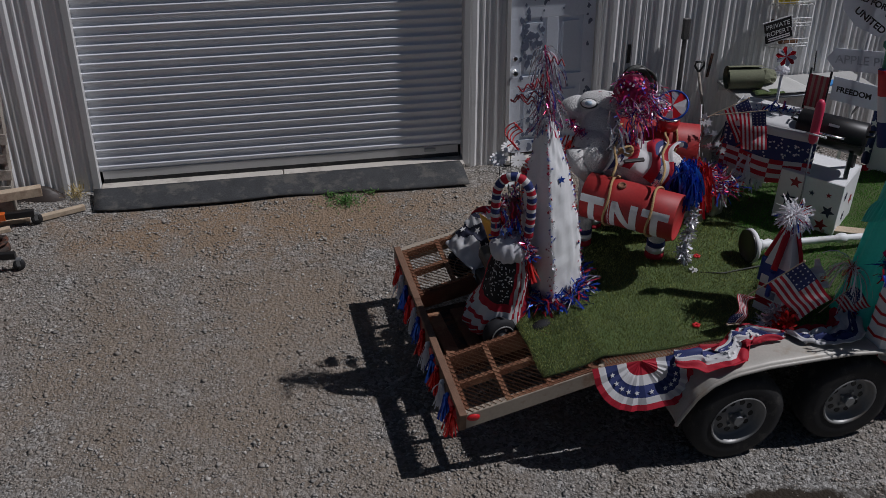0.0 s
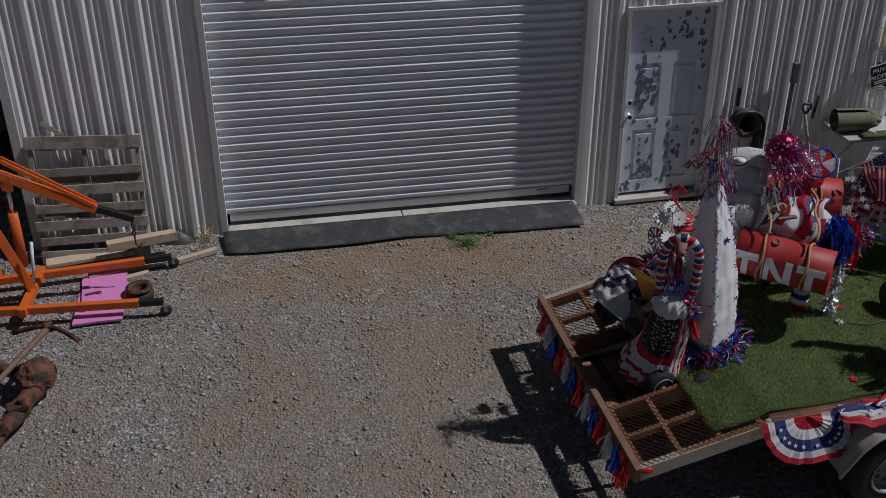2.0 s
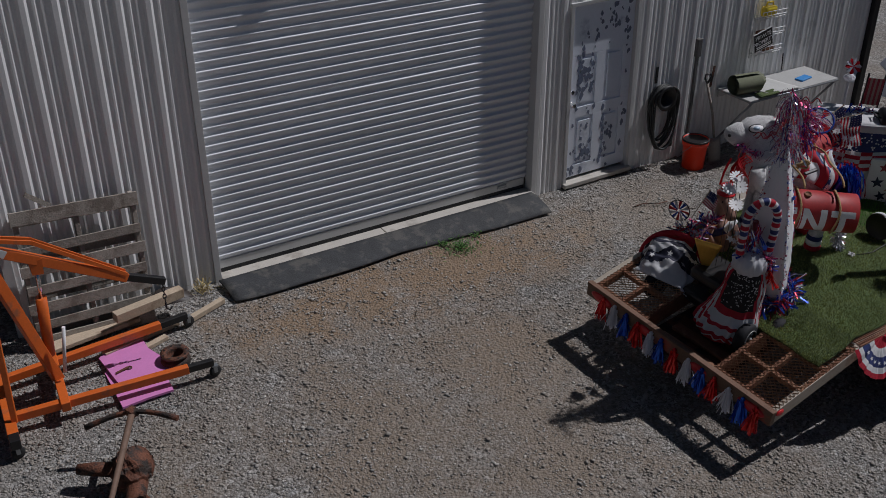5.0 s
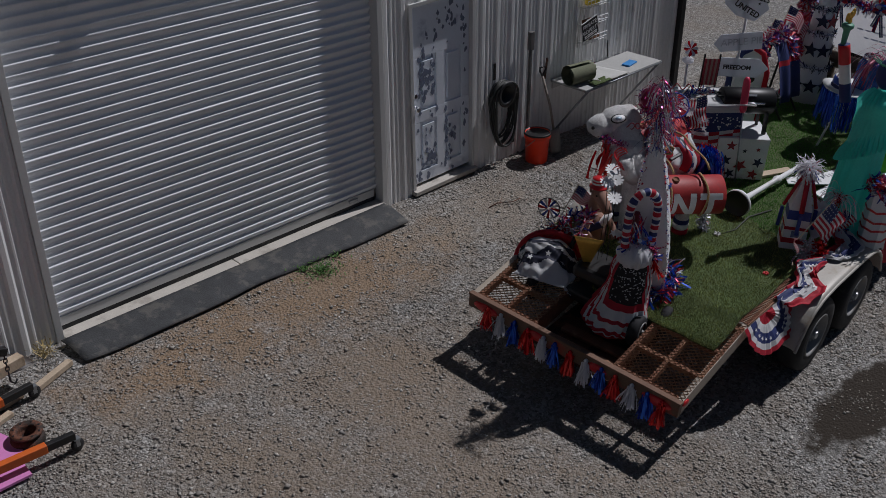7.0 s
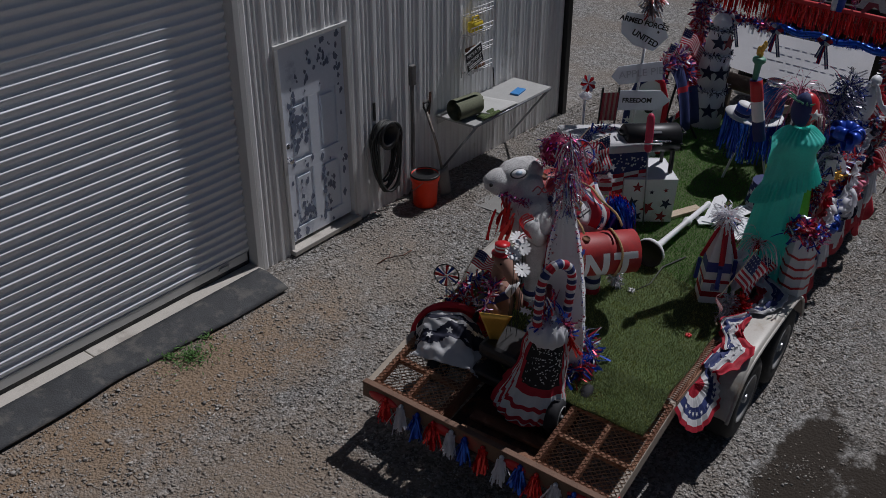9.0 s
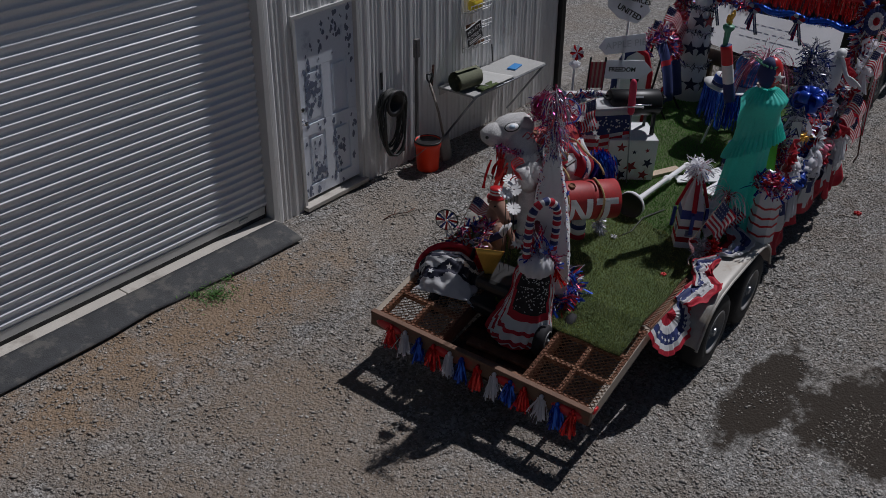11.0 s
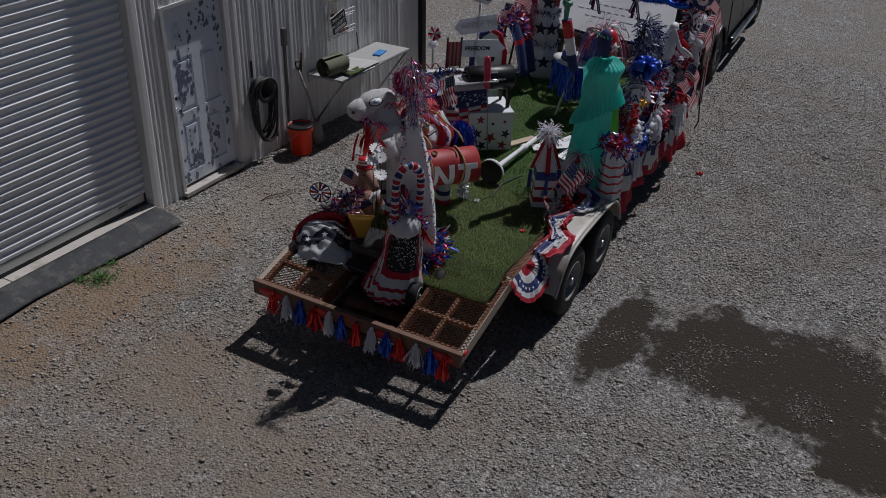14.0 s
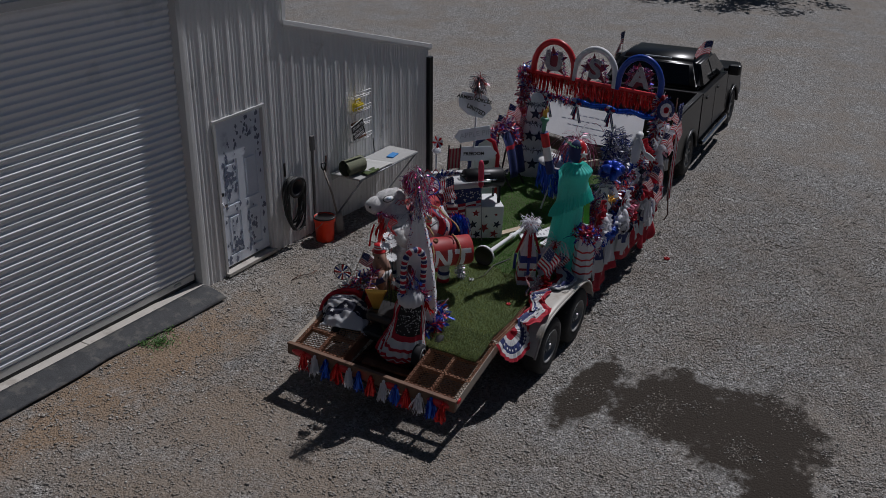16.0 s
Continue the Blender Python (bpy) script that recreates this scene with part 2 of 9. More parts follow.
def plate(bm, pts, th, m=I4, mi=0):
    """A flat polygon in x, y with thickness th along z."""
    lo = [bm.verts.new(m @ Vector((x, y, 0))) for x, y in pts]
    hi = [bm.verts.new(m @ Vector((x, y, th))) for x, y in pts]
    n = len(pts)
    fs = [bm.faces.new(lo[::-1]), bm.faces.new(hi)]
    fs += [bm.faces.new((lo[i], lo[(i + 1) % n], hi[(i + 1) % n], hi[i])) for i in range(n)]
    paint(fs, mi)
    return fs


def star_pts(r, n=5, inner=0.42):
    return [((r if k % 2 == 0 else r * inner) * math.sin(math.pi * k / n), (r if k % 2 == 0 else r * inner) * math.cos(math.pi * k / n)) for k in range(2 * n)]


def star(bm, r, m=I4, mi=0, th=0.004):
    plate(bm, star_pts(r), th, m, mi)


def cloth(bm, nu, nv, f, mi=None, th=0.003):
    """A sheet from f(s, t) over 0..1, with thickness; mi(i, j): material by cell."""
    top = [[bm.verts.new(f(i / nu, j / nv)) for j in range(nv + 1)] for i in range(nu + 1)]
    faces = []
    for i in range(nu):
        for j in range(nv):
            q = bm.faces.new((top[i][j], top[i + 1][j], top[i + 1][j + 1], top[i][j + 1]))
            q.material_index, q.smooth = (mi(i, j) if mi else 0), True
            faces.append(q)
    if th:
        bm.normal_update()
        low = [[bm.verts.new(v.co - v.normal * th) for v in row] for row in top]
        for i in range(nu):
            for j in range(nv):
                q = bm.faces.new((low[i][j + 1], low[i + 1][j + 1], low[i + 1][j], low[i][j]))
                q.material_index, q.smooth = faces[i * nv + j].material_index, True
        for i in range(nu):
            for j, flip in ((0, 1), (nv, 0)):
                q = (top[i][j], top[i + 1][j], low[i + 1][j], low[i][j])
                bm.faces.new(q[::-1] if flip else q).material_index = faces[i * nv + min(j, nv - 1)].material_index
        for j in range(nv):
            for i, flip in ((0, 0), (nu, 1)):
                q = (top[i][j], top[i][j + 1], low[i][j + 1], low[i][j])
                bm.faces.new(q[::-1] if flip else q).material_index = faces[min(i, nu - 1) * nv + j].material_index
    return faces


def strands(bm, n, start, way, length, width=0.006, droop=0.5, bends=3, mi=0, spread=0.5):
    """Loose foil or ribbon strips. start(k) gives the root, way(k) the direction."""
    for k in range(n):
        p, d = Vector(start(k)), Vector(way(k)).normalized()
        side = d.cross(Vector((R.uniform(-1, 1), R.uniform(-1, 1), R.uniform(-1, 1)))).normalized() * width / 2
        step = length * R.uniform(0.6, 1.15) / bends
        last = (bm.verts.new(p - side), bm.verts.new(p + side))
        for b in range(bends):
            d = (d + Vector((R.uniform(-spread, spread), R.uniform(-spread, spread), R.uniform(-spread, spread) - droop))).normalized()
            p = p + d * step
            side = (side + Vector((R.uniform(-1, 1), R.uniform(-1, 1), R.uniform(-1, 1))) * width * 0.35)
            nxt = (bm.verts.new(p - side), bm.verts.new(p + side))
            f = bm.faces.new((last[0], last[1], nxt[1], nxt[0]))
            f.material_index = mi
            last = nxt


def rnd(s=1.0):
    return Vector((R.uniform(-s, s), R.uniform(-s, s), R.uniform(-s, s)))


def garland(bm, pts, n, length=0.06, width=0.006, mi=0, droop=0.1):
    """A tinsel garland along points."""
    pts = [Vector(p) for p in pts]
    def at(k):
        s = (k + R.random()) / n * (len(pts) - 1)
        i = min(int(s), len(pts) - 2)
        return pts[i].lerp(pts[i + 1], s - i)
    strands(bm, n, at, lambda k: rnd(), length, width, droop, 2, mi)


def letters(name, text, size, m, material, parent, depth=0.003, bold=0.0):
    """Built-in font, as a mesh, centred on m, in its x, y plane."""
    cu = bpy.data.curves.new(name, "FONT")
    cu.body, cu.size, cu.extrude, cu.offset = text, size, depth, bold
    cu.align_x, cu.align_y = "CENTER", "CENTER"
    tmp = new(name, cu)
    me = bpy.data.meshes.new_from_object(tmp.evaluated_get(bpy.context.evaluated_depsgraph_get()))
    bpy.data.objects.remove(tmp)
    me.materials.clear()
    me.materials.append(material)
    ob = new(name, me)
    ob.parent = parent
    ob.matrix_local = m
    return ob


def flag(bm, w, h, m=I4, wave=0.03, phase=0.0, sag=0.0):
    """A striped flag hanging from its left edge; materials 0 red, 1 white, 2 blue."""
    def f(s, t):
        y = wave * math.sin(7 * s + phase + 2 * t) * (0.3 + s)
        return m @ Vector((w * s * (1 - sag * 0.3 * s), y, -h * t - sag * h * s * s))
    cloth(bm, 12, 13, f, lambda i, j: 2 if i < 5 and j < 7 else j % 2, 0.0)
    for a in range(5):
        for b in range(4):
            s, t = (a + 0.5) / 5 * 5 / 12, (b + 0.5) / 4 * 7 / 13
            for d in (0.004, -0.006):
                star(bm, h * 0.03, Matrix.Translation(f(s, t) - m.translation) @ Matrix.Translation(m.translation) @ m.to_3x3().to_4x4() @ pose(0, d, 0, 90), 1, 0.001)


FLAGM = [m_red, m_white, m_blue]


def stick_flag(name, w, h, staff, m, label, group="small flags", lean=0.0, wave=0.03, sag=0.3):
    t = thing(name, m, label, "flag", group)
    b = bmn()
    cyl(b, 0.004, 0.004, staff, I4, 6)
    ball(b, 0.009, pose(0, 0, staff), 8)
    part("staff", b, m_lumber, t)
    b = bmn()
    flag(b, w, h, pose(0.004, 0, staff * 0.98), wave, R.uniform(0, 6), sag)
    part("cloth", b, FLAGM, t, "red and white striped cloth, starred blue corner")
    return t


def ground_z(x, y):
    """The gravel falls gently away from the building."""
    z = -0.02 + (0.057 * y if y < 0 else 0.01 * min(y, 10)) - 0.012 * max(-12.0, min(18.0, x))
    return max(z, -0.75) if y < 0 else z


def on_ground(x, y, rz=0, dz=0.0, rx=0, ry=0):
    return pose(x, y, ground_z(x, y) + dz, rx, ry, rz)


# ---- ground ----
def gravel_material():
    m = bpy.data.materials.new("crushed_gravel")
    m.use_nodes = True
    n, l = m.node_tree.nodes, m.node_tree.links
    b = n["Principled BSDF"]
    b.inputs["Roughness"].default_value = 0.9
    tc = n.new("ShaderNodeTexCoord")
    def tex(kind, scale, **kw):
        t = n.new(kind)
        t.inputs["Scale"].default_value = scale
        for k, v in kw.items():
            t.inputs[k].default_value = v
        l.new(tc.outputs["Object"], t.inputs["Vector"])
        return t
    def ramp(source, stops):
        r = n.new("ShaderNodeValToRGB")
        for i, (p, c) in enumerate(stops):
            e = r.color_ramp.elements[i] if i < 2 else r.color_ramp.elements.new(p)
            e.position, e.color = p, (*c, 1)
        l.new(source, r.inputs[0])
        return r.outputs[0]
    def mix(f, a, c, blend="MIX"):
        x = n.new("ShaderNodeMix")
        x.data_type, x.blend_type = "RGBA", blend
        if isinstance(f, float):
            x.inputs["Factor"].default_value = f
        else:
            l.new(f, x.inputs["Factor"])
        l.new(a, x.inputs["A"])
        l.new(c, x.inputs["B"])
        return x.outputs["Result"]
    cells = tex("ShaderNodeTexVoronoi", 34.0)
    cells2 = tex("ShaderNodeTexVoronoi", 75.0)
    sep = n.new("ShaderNodeSeparateColor")
    l.new(cells.outputs["Color"], sep.inputs[0])
    sep2 = n.new("ShaderNodeSeparateColor")
    l.new(cells2.outputs["Color"], sep2.inputs[0])
    stones = ramp(sep.outputs[0], [(0.0, (0.07, 0.067, 0.063)), (0.5, (0.235, 0.227, 0.214)), (1.0, (0.46, 0.45, 0.43))])
    small = ramp(sep2.outputs[0], [(0.0, (0.07, 0.065, 0.06)), (0.6, (0.23, 0.218, 0.2)), (1.0, (0.43, 0.42, 0.4))])
    pick = tex("ShaderNodeTexNoise", 14.0, Detail=4.0)
    col = mix(ramp(pick.outputs["Fac"], [(0.45, (0, 0, 0)), (0.55, (1, 1, 1))]), stones, small)
    # dust and brown soil where the stones are thin
    dust = tex("ShaderNodeTexNoise", 0.9, Detail=8.0, Roughness=0.62)
    soil = n.new("ShaderNodeRGB")
    soil.outputs[0].default_value = (0.22, 0.178, 0.135, 1)
    col = mix(ramp(dust.outputs["Fac"], [(0.42, (0, 0, 0)), (0.64, (0.55, 0.55, 0.55))]), col, soil.outputs[0])
    # bare reddish earth in front of the roll-up door
    xyz = n.new("ShaderNodeSeparateXYZ")
    l.new(tc.outputs["Object"], xyz.inputs[0])
    def bump_at(cx, cy, rx, ry):
        gx, gy = n.new("ShaderNodeMath"), n.new("ShaderNodeMath")
        parts = []
        for axis, c, r in (("X", cx, rx), ("Y", cy, ry)):
            s, d, q = n.new("ShaderNodeMath"), n.new("ShaderNodeMath"), n.new("ShaderNodeMath")
            s.operation, d.operation, q.operation = "SUBTRACT", "DIVIDE", "POWER"
            l.new(xyz.outputs[axis], s.inputs[0])
            s.inputs[1].default_value, d.inputs[1].default_value, q.inputs[1].default_value = c, r, 2
            l.new(s.outputs[0], d.inputs[0])
            ab = n.new("ShaderNodeMath")
            ab.operation = "ABSOLUTE"
            l.new(d.outputs[0], ab.inputs[0])
            l.new(ab.outputs[0], q.inputs[0])
            parts.append(q.outputs[0])
        gx.operation = "ADD"
        l.new(parts[0], gx.inputs[0])
        l.new(parts[1], gx.inputs[1])
        gy.operation = "SUBTRACT"
        gy.inputs[0].default_value = 1.0
        l.new(gx.outputs[0], gy.inputs[1])
        return gy.outputs[0]
    masks = []
    def blend_patch(col, patch, colour, edge_scale, strength, lo, hi, most=0.72):
        nz = tex("ShaderNodeTexNoise", edge_scale, Detail=8.0, Roughness=0.68)
        a = n.new("ShaderNodeMath")
        a.operation = "MULTIPLY_ADD"
        l.new(nz.outputs["Fac"], a.inputs[0])
        a.inputs[1].default_value = strength
        l.new(patch, a.inputs[2])
        c = n.new("ShaderNodeMapRange")
        c.inputs["From Min"].default_value, c.inputs["From Max"].default_value = lo, hi
        c.inputs["To Max"].default_value = most
        l.new(a.outputs[0], c.inputs["Value"])
        masks.append(c.outputs[0])
        rgb = n.new("ShaderNodeRGB")
        rgb.outputs[0].default_value = (*colour, 1)
        return mix(c.outputs[0], col, rgb.outputs[0])
    col = blend_patch(col, bump_at(0.2, -0.85, 2.6, 0.75), (0.25, 0.17, 0.102), 2.4, 3.4, 1.75, 2.6, 0.85)
    col = blend_patch(col, bump_at(2.6, -0.8, 1.6, 0.8), (0.29, 0.24, 0.185), 3.2, 2.0, 1.3, 2.4)
    col = blend_patch(col, bump_at(0.1, -2.1, 1.0, 0.9), (0.225, 0.166, 0.112), 2.2, 3.2, 1.85, 2.8, 0.65)
    col = blend_patch(col, bump_at(-0.6, -2.9, 3.2, 2.2), (0.225, 0.175, 0.128), 1.9, 3.4, 1.85, 2.8, 0.7)
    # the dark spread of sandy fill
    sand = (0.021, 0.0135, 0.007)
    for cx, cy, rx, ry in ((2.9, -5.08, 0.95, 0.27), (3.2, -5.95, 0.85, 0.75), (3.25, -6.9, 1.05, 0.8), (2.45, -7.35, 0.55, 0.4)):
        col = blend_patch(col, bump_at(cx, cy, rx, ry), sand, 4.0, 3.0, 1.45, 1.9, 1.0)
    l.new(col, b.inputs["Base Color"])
    edge = tex("ShaderNodeTexVoronoi", 34.0)
    edge2 = tex("ShaderNodeTexVoronoi", 75.0)
    h = n.new("ShaderNodeMath")
    h.operation = "MULTIPLY_ADD"
    h.inputs[1].default_value = 1.8
    l.new(edge.outputs["Distance"], h.inputs[0])
    l.new(edge2.outputs["Distance"], h.inputs[2])
    bp = n.new("ShaderNodeBump")
    bp.invert = True
    bp.inputs["Strength"].default_value, bp.inputs["Distance"].default_value = 0.9, 0.02
    l.new(h.outputs[0], bp.inputs["Height"])
    # the sand lies smooth
    rough = None
    for mask in masks[-4:]:
        inv = n.new("ShaderNodeMath")
        inv.operation = "SUBTRACT"
        inv.inputs[0].default_value = 1.0
        l.new(mask, inv.inputs[1])
        if rough is None:
            rough = inv.outputs[0]
        else:
            both = n.new("ShaderNodeMath")
            both.operation = "MULTIPLY"
            l.new(rough, both.inputs[0])
            l.new(inv.outputs[0], both.inputs[1])
            rough = both.outputs[0]
    span = n.new("ShaderNodeMapRange")
    span.inputs["To Min"].default_value, span.inputs["To Max"].default_value = 0.35, 0.6
    l.new(rough, span.inputs["Value"])
    l.new(span.outputs[0], bp.inputs["Strength"])
    l.new(bp.outputs[0], b.inputs["Normal"])
    return m


m_gravel = gravel_material()


def make_ground():
    xs = np.concatenate([[-600, -200, -80, -40, -25, -16], np.arange(-12, 20.01, 0.25), [24, 30, 40, 60, 100, 200, 600]])
    ys = np.concatenate([[-600, -200, -80, -40, -25, -18], np.arange(-13, 6.01, 0.25), [8, 12, 18, 26, 40, 80, 200, 600]])
    bm = bmn()
    grid = [[bm.verts.new((x, y, ground_z(x, y) + 0.018 * noise.noise((x * 0.7, y * 0.7, 0)) + 0.006 * noise.noise((x * 2.9, y * 2.9, 4)) - (0.06 if -3.4 < x < 7.5 and y > 0.1 else 0))) for y in ys] for x in xs]
    for a, b in zip(grid, grid[1:]):
        for j in range(len(ys) - 1):
            bm.faces.new((a[j], b[j], b[j + 1], a[j + 1])).smooth = True
    ob = part("ground", bm, m_gravel)
    tagged(ob, "grey crushed gravel yard with bare brown patches", "ground", kind="structure")


make_ground()


def in_sand(x, y):
    return min(((x - cx) / rx) ** 2 + ((y - cy) / ry) ** 2 for cx, cy, rx, ry in ((2.9, -5.08, 0.95, 0.27), (3.2, -5.95, 0.85, 0.75), (3.25, -6.9, 1.05, 0.8), (2.45, -7.35, 0.55, 0.4))) < 1.0


def make_stones():
    """Loose stones over the near yard, one mesh."""
    g = np.random.default_rng(3)
    n = 240000
    xy = np.stack([g.uniform(-7, 14.0, n * 2), g.uniform(-11.5, 0, n * 2)], 1)
    keep = []
    for x, y in xy:
        thin = noise.noise((x * 0.8, y * 0.8, 9)) * 0.5 + 0.5
        bare = max(math.exp(-(((x - cx) / rx) ** 2 + ((y - cy) / ry) ** 2)) for cx, cy, rx, ry in ((0.3, -0.85, 2.4, 0.6), (2.7, -0.8, 1.4, 0.6), (0.1, -2.1, 0.8, 0.7), (-0.6, -2.9, 2.2, 1.6))) * (0.78 + 0.5 * noise.noise((x * 2.2, y * 2.2, 17)))
        far = max(0.0, min(1.0, (13.5 - x) / 6.0)) * max(0.0, min(1.0, (y + 11.5) / 3.0)) * max(0.0, min(1.0, (x + 7.0) / 2.0))
        chance = (0.97 - 0.9 * max(0, bare)) * (0.62 + 0.5 * thin) * far
        if in_sand(x + 0.25 * noise.noise((x * 5, y * 5, 1)), y + 0.25 * noise.noise((x * 5, y * 5, 7))):
            chance *= 0.06 + 0.9 * max(0, min(1, 2.4 * noise.noise((x * 1.6, y * 1.6, 3)) - 0.15))
        keep.append(g.random() < chance and not (-1.7 < x < 2.15 and y > -0.45))
    xy = xy[np.array(keep)][:n]
    n = len(xy)
    size = np.minimum(0.0093 * np.exp(g.normal(0, 0.34, n)), 0.026)
    size *= np.array([0.8 if in_sand(a, b) else 1.0 for a, b in xy])
    base = np.array([(1, 0, 0), (-1, 0, 0), (0, 1, 0), (0, -1, 0), (0, 0, 1), (0, 0, -1)], float)
    tri = np.array([(0, 2, 4), (2, 1, 4), (1, 3, 4), (3, 0, 4), (2, 0, 5), (1, 2, 5), (3, 1, 5), (0, 3, 5)])
    shape = base[None] * g.uniform(0.6, 1.3, (n, 6, 1)) * np.array([1.25, 0.95, 0.4]) + g.normal(0, 0.17, (n, 6, 3))
    ang = g.uniform(0, 2 * math.pi, n)
    c, s = np.cos(ang)[:, None], np.sin(ang)[:, None]
    x, y = shape[..., 0] * c - shape[..., 1] * s, shape[..., 0] * s + shape[..., 1] * c
    z0 = np.array([ground_z(a, b) + 0.018 * noise.noise((a * 0.7, b * 0.7, 0)) for a, b in xy])
    v = np.stack([x, y, shape[..., 2]], -1) * size[:, None, None] + np.concatenate([xy, (z0 + size * 0.28)[:, None]], 1)[:, None]
    me = bpy.data.meshes.new("gravel_stones")
    me.vertices.add(n * 6)
    me.vertices.foreach_set("co", v.reshape(-1))
    t = (tri[None] + np.arange(n)[:, None, None] * 6).reshape(-1)
    me.loops.add(len(t))
    me.loops.foreach_set("vertex_index", t.astype(np.int32))
    me.polygons.add(n * 8)
    me.polygons.foreach_set("loop_start", np.arange(0, n * 24, 3, dtype=np.int32))
    me.update(calc_edges=True)
    me.materials.append(mat("gravel_stone", (0.335, 0.316, 0.29), 0.9, var=0.3, scale=8, island=0.5, second=(0.29, 0.257, 0.22), amount=0.6))
    tagged(new("gravel_stones", me), "loose grey crushed stones scattered on the yard", "gravel", kind="stuff")


make_stones()


# ---- the steel building ----
def rib_profile(x0, x1, phase=0.0, pitch=0.24):
    """x and depth of a ribbed sheet: one high rib and two low swages each pitch."""
    pts = [(x0, 0.0)]
    k = math.floor((x0 - phase) / pitch) - 1
    while phase + k * pitch < x1 + pitch:
        c = phase + k * pitch
        for dx, d in ((-0.042, 0), (-0.02, -0.016), (0.02, -0.016), (0.042, 0), (0.07, 0), (0.08, -0.006), (0.096, -0.006), (0.106, 0), (0.134, 0), (0.144, -0.006), (0.16, -0.006), (0.17, 0)):
            if x0 < c + dx < x1:
                pts.append((c + dx, d))
        k += 1
    return pts + [(x1, 0.0)]


def ribbed(name, x0, x1, zlo, zhi, label, y=0.0, thick=0.1):
    bm = bmn()
    prof = rib_profile(x0, x1)
    lo = [bm.verts.new((x, y + d, zlo(x))) for x, d in prof]
    hi = [bm.verts.new((x, y + d, zhi(x))) for x, d in prof]
    blo = [bm.verts.new((x, y + thick, zlo(x))) for x, d in prof]
    bhi = [bm.verts.new((x, y + thick, zhi(x))) for x, d in prof]
    n = len(prof)
    for i in range(n - 1):
        bm.faces.new((lo[i], lo[i + 1], hi[i + 1], hi[i]))
        bm.faces.new((blo[i + 1], blo[i], bhi[i], bhi[i + 1]))
        bm.faces.new((hi[i], hi[i + 1], bhi[i + 1], bhi[i]))
        bm.faces.new((lo[i + 1], lo[i], blo[i], blo[i + 1]))
    bm.faces.new((lo[0], hi[0], bhi[0], blo[0]))
    bm.faces.new((lo[-1], blo[-1], bhi[-1], hi[-1]))
    ob = part(name, bm, m_steel)
    tagged(ob, label, "wall", kind="structure")
    return ob


EAVE = 5.7
const = lambda v: (lambda x: v)
base = lambda x: ground_z(x, 0.0) - 0.02
wing = lambda x: 3.07 - 0.271 * (x - 3.96)
wall_label = "pale grey ribbed steel wall panel"
ribbed("wall_1", -3.44, -1.66, base, const(EAVE), wall_label + " beside the roll-up door")
ribbed("wall_2", -1.66, 2.09, const(3.86), const(EAVE), wall_label + " above the roll-up door")
ribbed("wall_3", 2.09, 2.5, base, const(EAVE), wall_label + " between the two doors")
ribbed("wall_4", 2.5, 3.47, const(2.1), const(EAVE), wall_label + " above the entry door")
ribbed("wall_5", 3.47, 3.93, base, const(EAVE), wall_label + " beside the entry door")
ribbed("wall_6", 3.93, 7.56, base, wing, wall_label + " of the low wing")


def slab(name, corners, th, material, label, category):
    """A four-cornered sheet, thickened downwards."""
    bm = bmn()
    up = [bm.verts.new(c) for c in corners]
    dn = [bm.verts.new(Vector(c) - Vector((0, 0, th))) for c in corners]
    bm.faces.new(up)
    bm.faces.new(dn[::-1])
    for i in range(4):
        bm.faces.new((up[i], dn[i], dn[(i + 1) % 4], up[(i + 1) % 4]))
    bmesh.ops.recalc_face_normals(bm, faces=bm.faces)
    return tagged(part(name, bm, material), label, category, kind="structure")


def wall_box(name, x0, x1, y0, y1, z0, z1, material, label):
    bm = bmn()
    box(bm, x1 - x0, y1 - y0, z1 - z0, pose((x0 + x1) / 2, (y0 + y1) / 2, (z0 + z1) / 2))
    return tagged(part(name, bm, material), label, "wall", kind="structure")


# out of view; the long right overhang is added to shade the upper wall
slab("roof_main", [(-3.6, -0.297, EAVE + 0.12), (5.65, -0.297, EAVE + 0.12), (5.65, 9.0, EAVE + 0.9), (-3.6, 9.0, EAVE + 0.9)], 0.12, m_trim, "grey steel roof of the main hall, unseen, run out right to shade the wall", "roof")
slab("roof_wing", [(3.9, -0.055, wing(3.9) + 0.045), (7.6, -0.055, wing(7.6) + 0.045), (7.6, 9.0, wing(7.6) + 0.05), (3.9, 9.0, wing(3.9) + 0.05)], 0.06, m_steel, "pale steel roof of the low wing", "roof")
wall_box("wall_back", -3.44, 7.56, 8.9, 9.0, -0.1, 5.6, m_steel, "plain back wall of the steel building")
wall_box("wall_left", -3.44, -3.34, 0.1, 8.9, -0.1, EAVE, m_steel, "side wall towards the open lean-to")
wall_box("wall_right", 7.46, 7.56, 0.1, 8.9, -0.15, wing(7.56) - 0.02, m_steel, "side wall of the low wing")
wall_box("wall_inner", 3.83, 3.93, 0.1, 8.9, 0.0, EAVE, m_steel, "side wall of the main hall above the wing")
slab("floor", [(-3.4, 0.1, 0.0), (7.5, 0.1, 0.0), (7.5, 8.9, 0.0), (-3.4, 8.9, 0.0)], 0.04, m_concrete, "concrete floor slab inside the building", "floor")
slab("ceiling", [(-3.3, 0.1, EAVE - 0.05), (3.8, 0.1, EAVE - 0.05), (3.8, 8.9, EAVE - 0.05), (-3.3, 8.9, EAVE - 0.05)], 0.04, m_dark, "dark ceiling of the hall", "ceiling")


